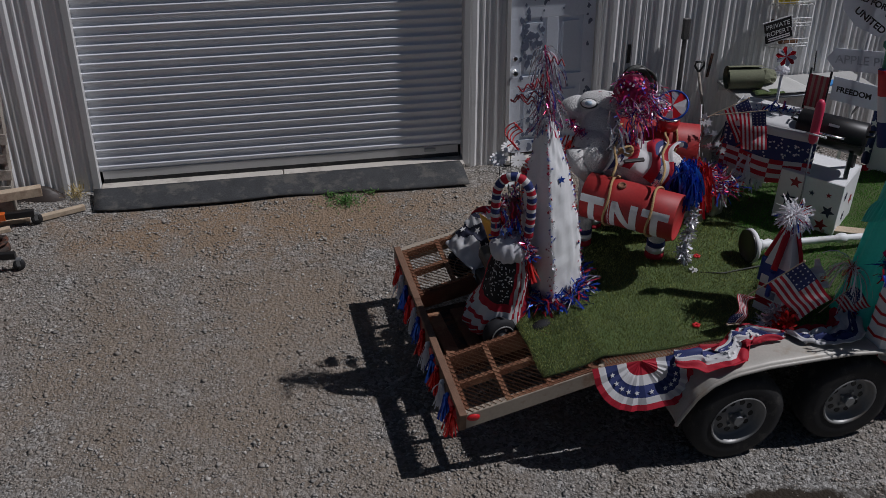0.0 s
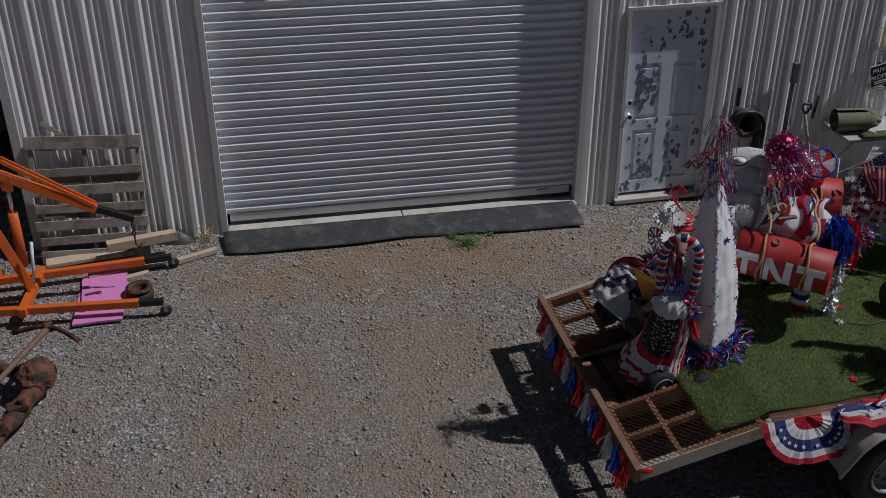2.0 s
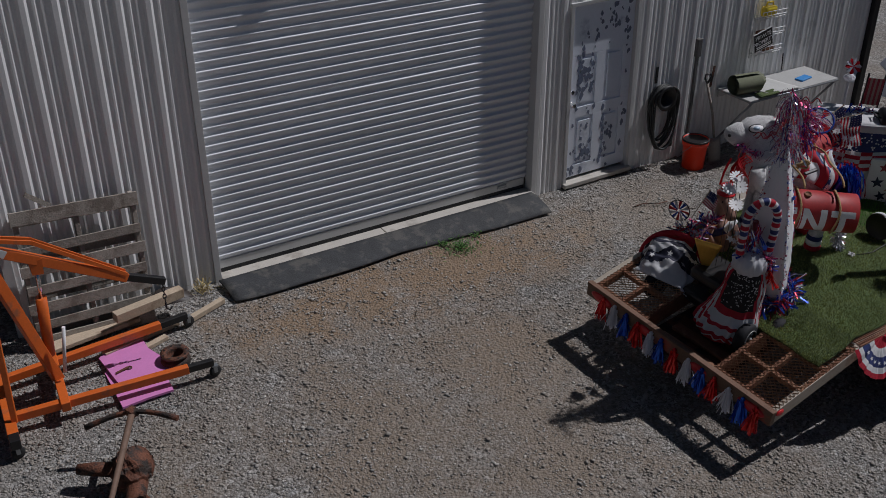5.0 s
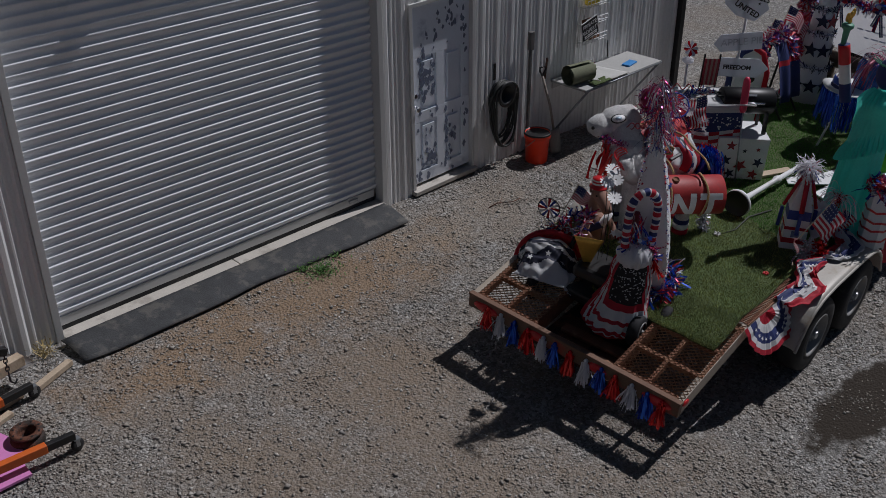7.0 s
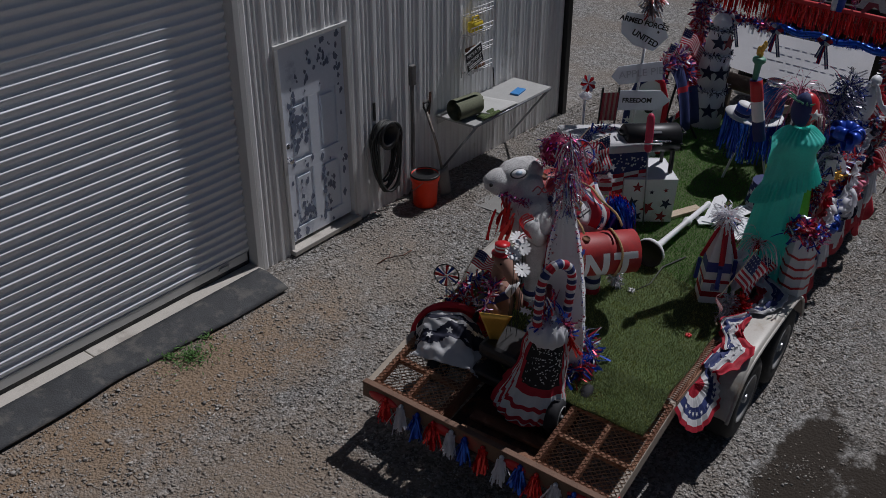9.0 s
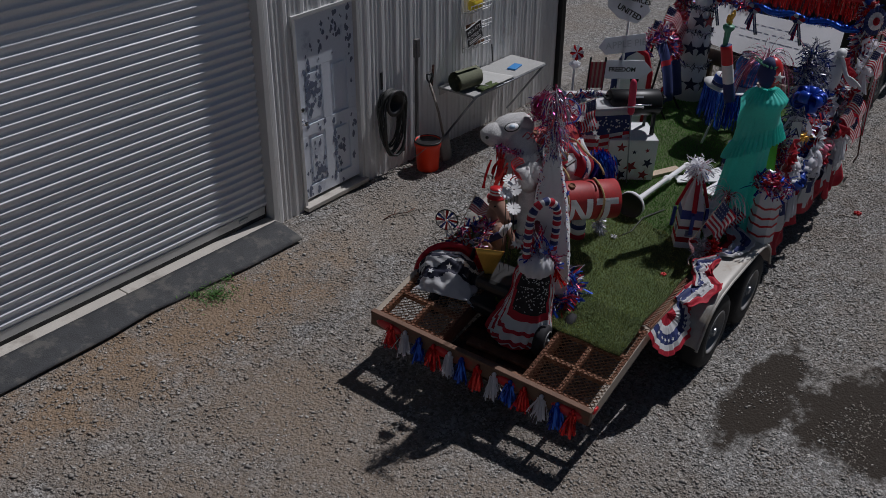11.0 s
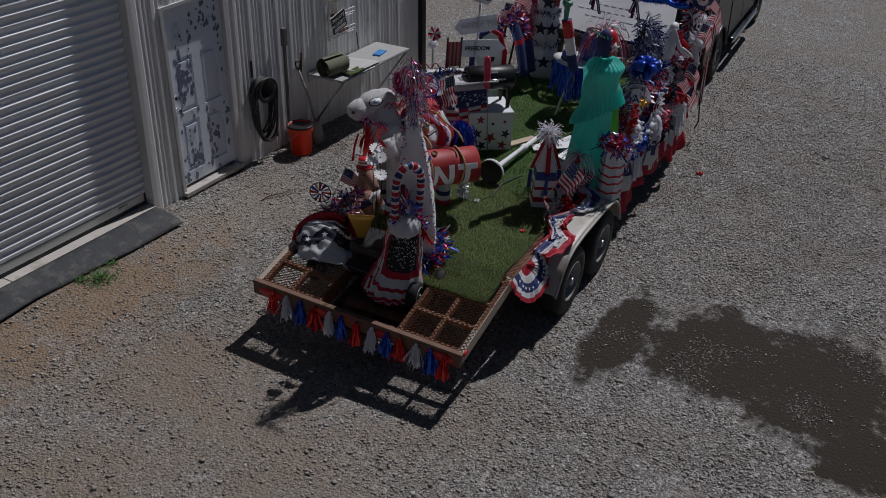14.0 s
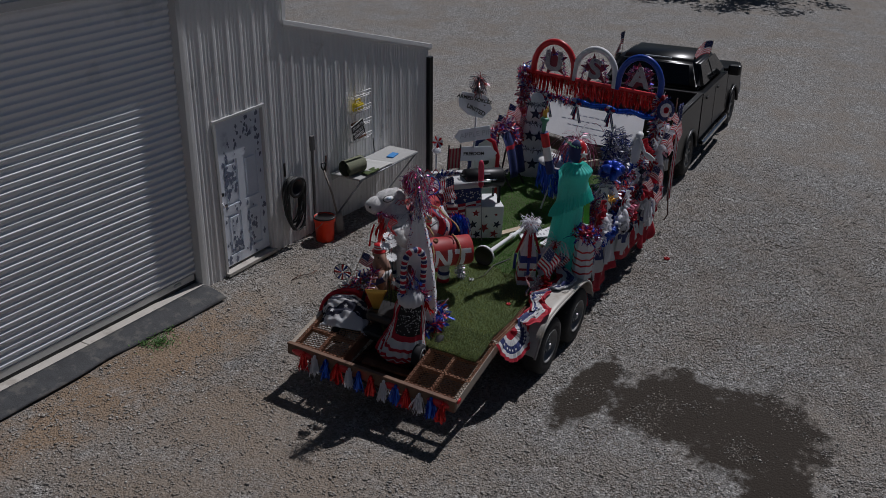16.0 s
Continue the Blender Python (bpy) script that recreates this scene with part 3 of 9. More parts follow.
def trims():
    def trim(name, x0, x1, y0, y1, z0, z1, label):
        bm = bmn()
        box(bm, x1 - x0, y1 - y0, z1 - z0, pose((x0 + x1) / 2, (y0 + y1) / 2, (z0 + z1) / 2), 0.004)
        tagged(part(name, bm, m_blackp if "dark" in label else m_trim), label, "trim", kind="structure")
    trim("trim_1", -1.665, -1.6, -0.027, 0.1, -0.02, 3.86, "steel jamb trim of the roll-up door")
    trim("trim_2", 2.05, 2.115, -0.027, 0.1, -0.02, 3.86, "steel jamb trim of the roll-up door")
    trim("trim_3", -1.665, 2.115, -0.036, 0.1, 3.862, 3.95, "steel header trim of the roll-up door")
    trim("trim_4", -3.47, -3.38, -0.03, 0.02, -0.02, EAVE, "steel corner trim of the hall")
    trim("trim_5", 7.5, 7.6, -0.07, 0.05, -0.16, wing(7.56) - 0.16, "dark corner trim and downpipe of the low wing")
    # sloping rake trim of the wing and its upright end against the hall
    bm = bmn()
    bar(bm, (3.92, -0.03, wing(3.92) + 0.0), (7.6, -0.03, wing(7.6) + 0.0), 0.02, 0.1, 0, 0.004)
    tagged(part("trim_6", bm, m_steel), "pale rake trim along the wing's roof", "trim", kind="structure")
    bm = bmn()
    bar(bm, (3.93, -0.03, wing(3.93) + 0.05), (3.93, -0.03, EAVE), 0.02, 0.07, 0, 0.004)
    tagged(part("trim_7", bm, m_steel), "pale corner trim of the main hall", "trim", kind="structure")


trims()


def roll_door():
    t = tagged(new("door_1"), "closed grey-white ribbed steel roll-up door", "roll-up door", kind="structure")
    bm = bmn()
    prof = []
    z, k = 0.16, 0
    while z < 3.98:
        tilt = 0.006 * noise.noise((k * 0.73, 2.2, 0))
        for dz, d in ((0.0, 0.0), (0.012, -0.002), (0.03, -0.013), (0.046, -0.022), (0.058, -0.025), (0.064, -0.023), (0.071, -0.007)):
            prof.append((z + dz, d + (tilt if d else 0)))
        z += 0.0875
        k += 1
    for x0, x1 in ((-1.6, 2.05),):
        n = 14
        cols = []
        for i in range(n + 1):
            x = x0 + (x1 - x0) * i / n
            cols.append([bm.verts.new((x, 0.1 + d + 0.003 * noise.noise((x * 1.3, zz * 0.8, 5)), zz)) for zz, d in prof])
        for a, b in zip(cols, cols[1:]):
            for j in range(len(prof) - 1):
                bm.faces.new((a[j], b[j], b[j + 1], a[j + 1])).smooth = True
    part("curtain", bm, m_rolldoor, t)
    bm = bmn()
    box(bm, 3.6, 0.03, 0.09, pose(0.225, 0.098, 0.125), 0.006)
    part("bottom_bar", bm, m_trim, t, "flat steel bar along the curtain's foot")
    bm = bmn()
    box(bm, 3.6, 0.02, 0.05, pose(0.225, 0.1, 0.06))
    part("weather_strip", bm, m_rubber, t, "black rubber seal")
    bm = bmn()
    box(bm, 0.12, 0.01, 0.035, pose(1.72, 0.075, 0.13), 0.004)
    part("latch_plate", bm, m_galv, t)


roll_door()


def sill():
    bm = bmn()
    box(bm, 1.78, 0.46, 0.14, pose(-0.705, 0.11, -0.035), 0.008)
    box(bm, 1.86, 0.46, 0.14, pose(1.123, 0.11, -0.035), 0.008)
    tagged(part("sill", bm, m_concrete), "pale concrete door sill with one joint", "sill", kind="structure")
    # rubber ramp mat, curling to the right and worn at its edge
    bm = bmn()
    def f(s, t):
        x = -1.64 + 3.66 * s + 0.03 * (t - 0.5)
        y = -0.085 - 0.345 * t - 0.02 * math.sin(9 * s) * t + 0.03 * noise.noise((s * 7, t, 1)) * t
        fall = max(0.0, t - 0.25) / 0.75
        z = 0.05 * (1 - fall) + (ground_z(x, y) + 0.018) * fall + 0.012 * noise.noise((s * 6, t * 2, 8)) * fall
        return Vector((x, y, z))
    cloth(bm, 44, 8, f, None, 0.012)
    single("ramp_mat", bm, m_rubber, I4, "worn dark grey rubber ramp strip before the door sill", "mat")


sill()


def entry_door():
    t = tagged(new("door_2"), "white panelled entry door with flaking paint", "door", kind="structure")
    m_flake = mat("flaking_door_paint", (0.8, 0.85, 0.93), 0.5, var=0.05, scale=5, second=(0.55, 0.6, 0.7), amount=0.12)
    m_bare = mat("grey_primer", (0.17, 0.2, 0.28), 0.6, var=0.2)
    y = 0.03
    bm = bmn()
    # slab built of stiles, rails and sunk panels
    x0, x1, z0, z1 = 2.545, 3.43, 0.05, 2.06
    w = x1 - x0
    cols = [(0.13, 0.42), (0.58, 0.87)]
    rows_ = [(0.13, 0.41), (0.5, 0.89)]
    box(bm, w, 0.03, z1 - z0, pose((x0 + x1) / 2, y + 0.03, (z0 + z1) / 2))
    def rail(a, b, c, d):
        box(bm, w * (b - a), 0.022, (z1 - z0) * (d - c), pose(x0 + w * (a + b) / 2, y + 0.005, z0 + (z1 - z0) * (c + d) / 2), 0.003)
    rail(0, 1, 0, 0.07); rail(0, 1, 0.36, 0.42); rail(0, 1, 0.72, 1.0)
    for a, b in ((0, 0.14), (0.43, 0.57), (0.86, 1.0)):
        rail(a, b, 0.07, 0.36); rail(a, b, 0.42, 0.72)
    for a, b in ((0.14, 0.43), (0.57, 0.86)):
        for c, d in ((0.07, 0.36), (0.42, 0.72)):
            rail(a + 0.05, b - 0.05, c + 0.025, d - 0.025)
    part("door_leaf", bm, m_flake, t)
    # bare patches where the paint has come off
    bm = bmn()
    g = random.Random(11)
    for cx, cz, sx, sz, n in ((0.2, 0.6, 0.06, 0.2, 26), (0.36, 0.62, 0.05, 0.16, 18), (0.3, 0.13, 0.14, 0.05, 22), (0.62, 0.18, 0.06, 0.15, 16), (0.72, 0.9, 0.16, 0.07, 16), (0.9, 0.8, 0.05, 0.15, 13), (0.45, 0.87, 0.09, 0.06, 8), (0.26, 0.58, 0.12, 0.14, 14), (0.24, 0.2, 0.13, 0.14, 14), (0.7, 0.22, 0.1, 0.14, 9), (0.12, 0.04, 0.1, 0.03, 6), (0.92, 0.25, 0.04, 0.15, 6), (0.34, 0.38, 0.2, 0.03, 6)):
        for _ in range(n):
            px, pz = x0 + w * min(0.97, max(0.03, g.gauss(cx, sx * 0.6))), z0 + (z1 - z0) * min(0.97, max(0.02, g.gauss(cz, sz * 0.6)))
            r = g.uniform(0.012, 0.04)
            k = 9
            plate(bm, [(r * g.uniform(0.4, 1.2) * math.cos(2 * math.pi * i / k) * 0.8, r * g.uniform(0.5, 1.5) * math.sin(2 * math.pi * i / k)) for i in range(k)], 0.002, pose(px, y - 0.0065 + g.uniform(-0.0008, 0.0008), pz, 90), 0)
    part("bare_patch", bm, m_bare, t, "flaked patches of grey primer")
    bm = bmn()
    for a, b, c, d in ((2.5, 2.545, 0.0, 2.066), (3.43, 3.47, 0.0, 2.066)):
        box(bm, b - a, 0.12, d - c, pose((a + b) / 2, 0.03, (c + d) / 2), 0.004)
    box(bm, 0.97, 0.12, 0.04, pose(2.985, 0.03, 2.085), 0.004)
    part("door_frame", bm, m_trim, t)
    bm = bmn()
    box(bm, 0.98, 0.16, 0.05, pose(2.985, 0.0, -0.01), 0.006)
    part("threshold", bm, m_concrete, t, "pale worn threshold")
    bm = bmn()
    lathe(bm, [(0.03, 0), (0.03, 0.008), (0.013, 0.012), (0.013, 0.035), (0.028, 0.045), (0.03, 0.06), (0.02, 0.068)], pose(2.6, y - 0.004, 0.95, 90), 14)
    part("door_knob", bm, m_chrome, t)
    bm = bmn()
    lathe(bm, [(0.028, 0), (0.028, 0.012), (0.02, 0.02)], pose(2.605, y - 0.004, 1.09, 90), 14)
    part("deadbolt", bm, m_chrome, t)
    t.matrix_world = pose(2.985, 0, 0, 0, -0.8) @ pose(-2.985, 0, 0)


entry_door()


def wall_lamp():
    # out of view; added to throw the slanting shadow across the roll-up door
    t = thing("security_light", pose(1.04, 0, 4.73), "grey security floodlight on a raked arm, unseen, placed to shadow the roll-up door", "light fixture")
    bm = bmn()
    bar(bm, (0, 0, 0), (0, -0.22, 0.5), 0.05, 0.05)
    box(bm, 0.12, 0.02, 0.12, pose(0, -0.01, 0), 0.004)
    part("arm", bm, m_galv, t)
    bm = bmn()
    box(bm, 0.2, 0.06, 0.16, pose(0, -0.22, 0.54, 30), 0.01)
    part("lamp_head", bm, m_trim, t)


wall_lamp()


def lean_to():
    slab("roof_lean_to", [(-7.2, -0.2, 2.55), (-3.47, -0.2, 3.12), (-3.47, 7.0, 3.16), (-7.2, 7.0, 2.6)], 0.05, m_trim, "steel roof of the open lean-to", "roof")
    bm = bmn()
    bar(bm, (-7.2, -0.21, 2.52), (-3.47, -0.21, 3.08), 0.03, 0.13, 0, 0.004)
    tagged(part("trim_8", bm, m_letter), "white fascia along the lean-to's edge", "trim", kind="structure")
    # both walls carry the lean-to's inner shade as a near-black colour
    wall_box("wall_lean_to", -7.2, -3.44, 6.9, 7.0, -0.1, 3.2, m_dark, "back wall of the lean-to, near-black for the shade inside")
    wall_box("wall_lean_to_side", -7.3, -7.2, 0.0, 7.0, -0.1, 2.6, m_dark, "side wall of the lean-to, near-black for the shade inside")
    # caged liquid tote
    t = thing("liquid_tote", on_ground(-4.75, 2.3, 0, 0.14), "milky plastic liquid tote in a steel cage on a dark pallet", "tote tank")
    bm = bmn()
    box(bm, 1.12, 0.96, 0.98, pose(0, 0, 0.5), 0.06)
    part("tank", bm, m_tote, t)
    for i in range(6):
        bm = bmn()
        x = -0.58 + 1.16 * i / 5
        tube(bm, [(x, -0.5, 0.0), (x, -0.5, 1.0), (x, 0.5, 1.0), (x, 0.5, 0)], 0.011, 6)
        part("cage_upright", bm, m_galv, t)
    for i in range(5):
        bm = bmn()
        z = 0.05 + 0.92 * i / 4
        tube(bm, [(-0.59, -0.51, z), (0.59, -0.51, z), (0.59, 0.51, z), (-0.59, 0.51, z)], 0.011, 6, closed=True)
        part("cage_ring", bm, m_galv, t)
    bm = bmn()
    for x in (-0.5, 0, 0.5):
        box(bm, 0.12, 0.98, 0.13, pose(x, 0, -0.07))
    part("pallet_base", bm, m_blackp, t)
    bm = bmn()
    cyl(bm, 0.1, 0.1, 0.05, pose(-0.1, 0, 0.99), 14)
    part("cap", bm, m_blackp, t)
    bm = bmn()
    box(bm, 0.5, 0.4, 0.3, pose(0, 0, 0.15), 0.03)
    single("blue_crate", bm, m_royal, on_ground(-4.6, 2.4, 8, 1.16), "blue plastic crate on top of the tote", "crate")


lean_to()


# ---- the trailer ----
TRM = Matrix.Translation((1.07, -3.38, 0.53)) @ pose(0, 0, 0, 0, 0, 3.15) @ pose(0, 0, 0, 3.43)


def D(u, v, w=0.0, rx=0, ry=0, rz=0):
    """A pose on the trailer's deck: along it from the rear edge, to its left, and up."""
    return TRM @ pose(u, v, w, rx, ry, rz)


DOVE = 0.95
def deck_w(u):
    return 0.0 if u > DOVE else -0.235 * (1 - u / DOVE)


def trailer():
    t = thing("utility_trailer", TRM, "tan and rusty tandem-axle flatbed trailer with a drooped mesh tail", "trailer")
    for v in (-1.0, 1.0):
        bm = bmn()
        bar(bm, (DOVE - 0.02, v, -0.065), (6.3, v, -0.065), 0.05, 0.12, 0, 0.006)
        part("side_rail", bm, m_tan, t)
        bm = bmn()
        bar(bm, (0.0, v, -0.285), (DOVE, v, -0.065), 0.05, 0.12, 0, 0.006)
        part("tail_rail", bm, m_tan, t)
    bm = bmn()
    box(bm, 0.05, 2.06, 0.12, pose(-0.01, 0, -0.285), 0.006)
    part("rear_rail", bm, mat("brown_rail_paint", (0.13, 0.075, 0.046), 0.6, var=0.25, scale=5, second=(0.3, 0.05, 0.03), amount=0.3), t, "brown rear rail with rubbed red paint")
    bm = bmn()
    box(bm, 0.052, 2.07, 0.022, pose(-0.01, 0, -0.222), 0.004)
    part("rail_cap", bm, mat("dull_rusty_edge", (0.16, 0.088, 0.055), 0.75, var=0.35, scale=9, bump=0.3, bscale=120), t, "rusty top edge")
    for v in (-0.84, 0.84, 0.3, -0.3):
        bm = bmn()
        lathe(bm, [(0.001, 0.012), (0.06, 0.01), (0.075, 0.0), (0.075, -0.004)], pose(-0.037, v, -0.29, 0, -90) @ Matrix.Diagonal((0.6, 1.75 if abs(v) > 0.5 else 1.2, 1, 1)), 18)
        part("tail_lamp", bm, m_redp, t, "oval red tail lamp")
    bm = bmn()
    lathe(bm, [(0.001, 0.012), (0.03, 0.01), (0.036, 0)], pose(0.06, -1.026, -0.25, 90) @ Matrix.Diagonal((1.3, 0.8, 1, 1)), 14)
    part("side_marker", bm, m_redp, t, "small red side marker")
    bm = bmn()
    box(bm, 0.06, 2.0, 0.12, pose(6.3, 0, -0.065), 0.006)
    part("front_rail", bm, m_tan, t)
    for k in range(9):
        bm = bmn()
        box(bm, 0.05, 1.94, 0.08, pose(1.3 + 0.6 * k, 0, -0.09))
        part("cross_member", bm, m_rust, t)
    for k in range(11):
        bm = bmn()
        box(bm, 6.3 - DOVE, 0.17, 0.035, pose((6.3 + DOVE) / 2, -0.9 + 0.18 * k, -0.03), 0.003)
        part("deck_plank", bm, m_wood, t)
    # mesh tail panels on rusty angle frames
    slope = math.degrees(math.atan2(0.235, DOVE))
    for v0, v1 in ((0.36, 0.975), (-1.022, -0.4)):
        frame_m = pose(0.0, 0, -0.221, 0, -slope)
        for u in (0.03, 0.31, 0.6, 0.9):
            bm = bmn()
            box(bm, 0.035, v1 - v0, 0.05, frame_m @ pose(u, (v0 + v1) / 2, -0.03))
            part("angle_iron", bm, m_rust, t)
        for v in (v0 + 0.02, (v0 + v1) / 2, v1 - 0.02):
            bm = bmn()
            box(bm, 0.93, 0.035, 0.05, frame_m @ pose(0.47, v, -0.032))
            part("angle_iron", bm, m_rust, t)
        bm = bmn()
        nu, nv = 46, 26
        du, dv = 0.93 / nu, (v1 - v0) / nv
        for i in range(nu + 1):
            pts = []
            for j in range(nv + 1):
                off = (0.42 if j % 2 else -0.42) * (1 if i % 2 else -1) * du
                pts.append((0.01 + i * du + off, v0 + j * dv))
            hi = [bm.verts.new(frame_m @ Vector((u + 0.0017, v, 0.004))) for u, v in pts]
            lo = [bm.verts.new(frame_m @ Vector((u - 0.0017, v, -0.003))) for u, v in pts]
            for a, b, c, d in zip(lo, lo[1:], hi, hi[1:]):
                bm.faces.new((a, b, d, c))
        part("expanded_mesh", bm, mat("bright_rusty_mesh", (0.36, 0.22, 0.13), 0.6, 0.2, var=0.2, scale=10), t, "rusty expanded-metal mesh")
    # the mesh goes on as a strip beside the turf
    bm = bmn()
    for i in range(34):
        u = DOVE + 0.02 + 0.026 * i
        for s_ in (-1, 1):
            bar(bm, (u - 0.012 * s_, -1.022, 0.002), (u + 0.012 * s_, -0.93, 0.002), 0.005, 0.007)
    bar(bm, (DOVE, -1.02, 0.004), (DOVE + 0.9, -1.02, 0.004), 0.008, 0.008)
    tagged(part("mesh_edge", bm, m_rust, t, "rusty mesh edge along the rail"), kind="stuff")
    # the sunk tray between the panels
    bm = bmn()
    box(bm, 0.9, 0.78, 0.02, pose(0.47, -0.02, -0.36, 0, -6))
    part("tray", bm, m_rustd, t, "dark rusty loading tray")
    for v in (-0.41, 0.37):
        bm = bmn()
        bar(bm, (0.02, v, -0.3), (0.95, v, -0.1), 0.03, 0.13)
        part("tray_side", bm, m_rust, t)
    for u, w in ((0.12, -0.345), (0.3, -0.33)):
        bm = bmn()
        box(bm, 0.1, 0.6, 0.03, pose(u, -0.05, w, 0, 0, 3), 0.004)
        part("tray_board", bm, m_rust, t)
    # running gear
    def wheel(u, v, name):
        out = -1 if v < 0 else 1
        face = pose(u, v, -0.425, 90 if out < 0 else -90)
        bm = bmn()
        lathe(bm, [(0.2, -0.1), (0.27, -0.108), (0.325, -0.1), (0.345, -0.08), (0.35, -0.04), (0.35, 0.04), (0.345, 0.08), (0.325, 0.1), (0.27, 0.108), (0.2, 0.1)], face, 36, 0, False)
        tyre = part("tyre", bm, m_tyre, t)
        bm = bmn()
        lathe(bm, [(0.205, -0.09), (0.205, 0.1), (0.198, 0.108), (0.186, 0.096), (0.18, 0.045), (0.165, 0.03), (0.15, 0.034), (0.08, 0.05), (0.055, 0.06), (0.05, 0.055), (0.001, 0.055)], face, 32)
        rim = part("rim", bm, m_rim, tyre, "silver steel wheel")
        for k in range(10):
            a = 2 * math.pi * k / 10
            bm = bmn()
            cyl(bm, 0.021, 0.021, 0.016, face @ pose(0.118 * math.cos(a), 0.118 * math.sin(a), 0.03), 12)
            part("vent_hole", bm, m_blackp, tyre)
        bm = bmn()
        cyl(bm, 0.042, 0.036, 0.045, face @ pose(0, 0, 0.06), 14)
        for k in range(5):
            a = 2 * math.pi * k / 5
            cyl(bm, 0.011, 0.011, 0.02, face @ pose(0.066 * math.cos(a), 0.066 * math.sin(a), 0.062), 6)
        part("hub", bm, m_galv, tyre)
    for v in (-1.19, 1.12):
        for u in (1.86, 2.715):
            wheel(u, v, "wheel")
        # fender with a flat top and turned-down ends
        prof = [(1.38, -0.33), (1.41, -0.27), (1.5, -0.12), (1.6, -0.03), (1.75, 0.03), (2.0, 0.055), (2.6, 0.055), (2.83, 0.03), (2.98, -0.03), (3.08, -0.12), (3.17, -0.27), (3.2, -0.33)]
        bm = bmn()
        s = 1 if v > 0 else -1
        def f(a, b):
            k = a * (len(prof) - 1)
            i = min(int(k), len(prof) - 2)
            u = prof[i][0] + (prof[i + 1][0] - prof[i][0]) * (k - i)
            w = prof[i][1] + (prof[i + 1][1] - prof[i][1]) * (k - i)
            return Vector((u, s * (1.03 + (0.27 if s < 0 else 0.12) * b), w - 0.015 * max(0, b - 0.85) / 0.15))
        cloth(bm, 44, 8, f, None, 0.008 * s)
        # rolled lip
        tube(bm, [f(k / 40, 1.0) - Vector((0, 0, 0.01)) for k in range(41)], 0.014, 8)
        part("fender", bm, m_fender, t, "dull bare fender over both wheels")
    bm = bmn()
    for u in (1.86, 2.715):
        tube(bm, [(u, -1.1, -0.425), (u, 1.1, -0.425)], 0.035, 10)
    part("axle", bm, m_blackp, t)
    bm = bmn()
    for s in (-1, 1):
        bar(bm, (6.3, 0.75 * s, -0.13), (7.5, 0.05 * s, -0.16), 0.06, 0.1)
    bar(bm, (7.3, 0, -0.16), (7.85, 0, -0.16), 0.07, 0.08)
    part("tongue", bm, m_tan, t)


trailer()


def turf():
    """Artificial turf draped over the deck and down the tail; its edge is uneven."""
    t = thing("artificial_turf", TRM, "green artificial turf carpet covering the trailer deck, rumpled at its edge", "turf")
    def hgt(u, v):
        return deck_w(u) + 0.022 + 0.012 * noise.noise((u * 1.7, v * 1.7, 0)) + 0.007 * noise.noise((u * 5, v * 4, 6)) + 0.012 * max(0, math.sin(9 * u + 2 * v)) * max(0, 1 - abs(u - 1.3) / 0.8) + 0.016 * max(0, noise.noise((u * 0.9 + 4, v * 2.6, 2))) + (0.02 * math.exp(-((u - 1.05 - 0.1 * v) / 0.07) ** 2))
    def f(s, q):
        v = -0.955 + 1.94 * q
        start = 0.56 + 0.035 * noise.noise((v * 3, 0, 3)) + (0.3 if v > 0.2 else 0) * min(1, max(0, (v - 0.2) / 0.2))
        u = start + (6.25 - start) * s
        v2 = v if v > -0.9 else v + 0.022 * (0.3 + noise.noise((u * 2.0, 7, 1))) * (1 if u < 1.9 else 0)
        return Vector((u, v2, hgt(u, v2)))
    bm = bmn()
    cloth(bm, 150, 60, f, None, 0.012)
    part("carpet", bm, m_turf, t)
    g = np.random.default_rng(5)
    n = 110000
    verts, faces = np.zeros((n * 3, 3)), np.arange(n * 3).reshape(-1, 3)
    k = 0
    while k < n:
        s, q = g.random() ** 1.3, g.random()
        p = f(s, q)
        a, hh = g.uniform(0, 2 * math.pi), g.uniform(0.012, 0.024)
        dx, dy = 0.0022 * math.cos(a), 0.0022 * math.sin(a)
        verts[k * 3] = (p.x - dx, p.y - dy, p.z)
        verts[k * 3 + 1] = (p.x + dx, p.y + dy, p.z)
        verts[k * 3 + 2] = (p.x + g.normal(0, 0.008), p.y + g.normal(0, 0.008), p.z + hh)
        k += 1
    me = bpy.data.meshes.new("turf_blades")
    me.from_pydata(verts.tolist(), [], faces.tolist())
    me.materials.append(m_blade)
    me.materials.append(m_blade2)
    # blades over the front half take the brighter green
    for f_ in me.polygons:
        u_, v_ = verts[f_.index * 3][0], verts[f_.index * 3][1]
        f_.material_index = 1 if u_ > 2.55 + 0.25 * v_ + 0.06 * noise.noise((v_ * 9, u_ * 9, 0)) else 0
    ob = new("turf_blades", me)
    ob.parent = t
    tagged(ob, "short plastic grass blades", kind="stuff")


turf()


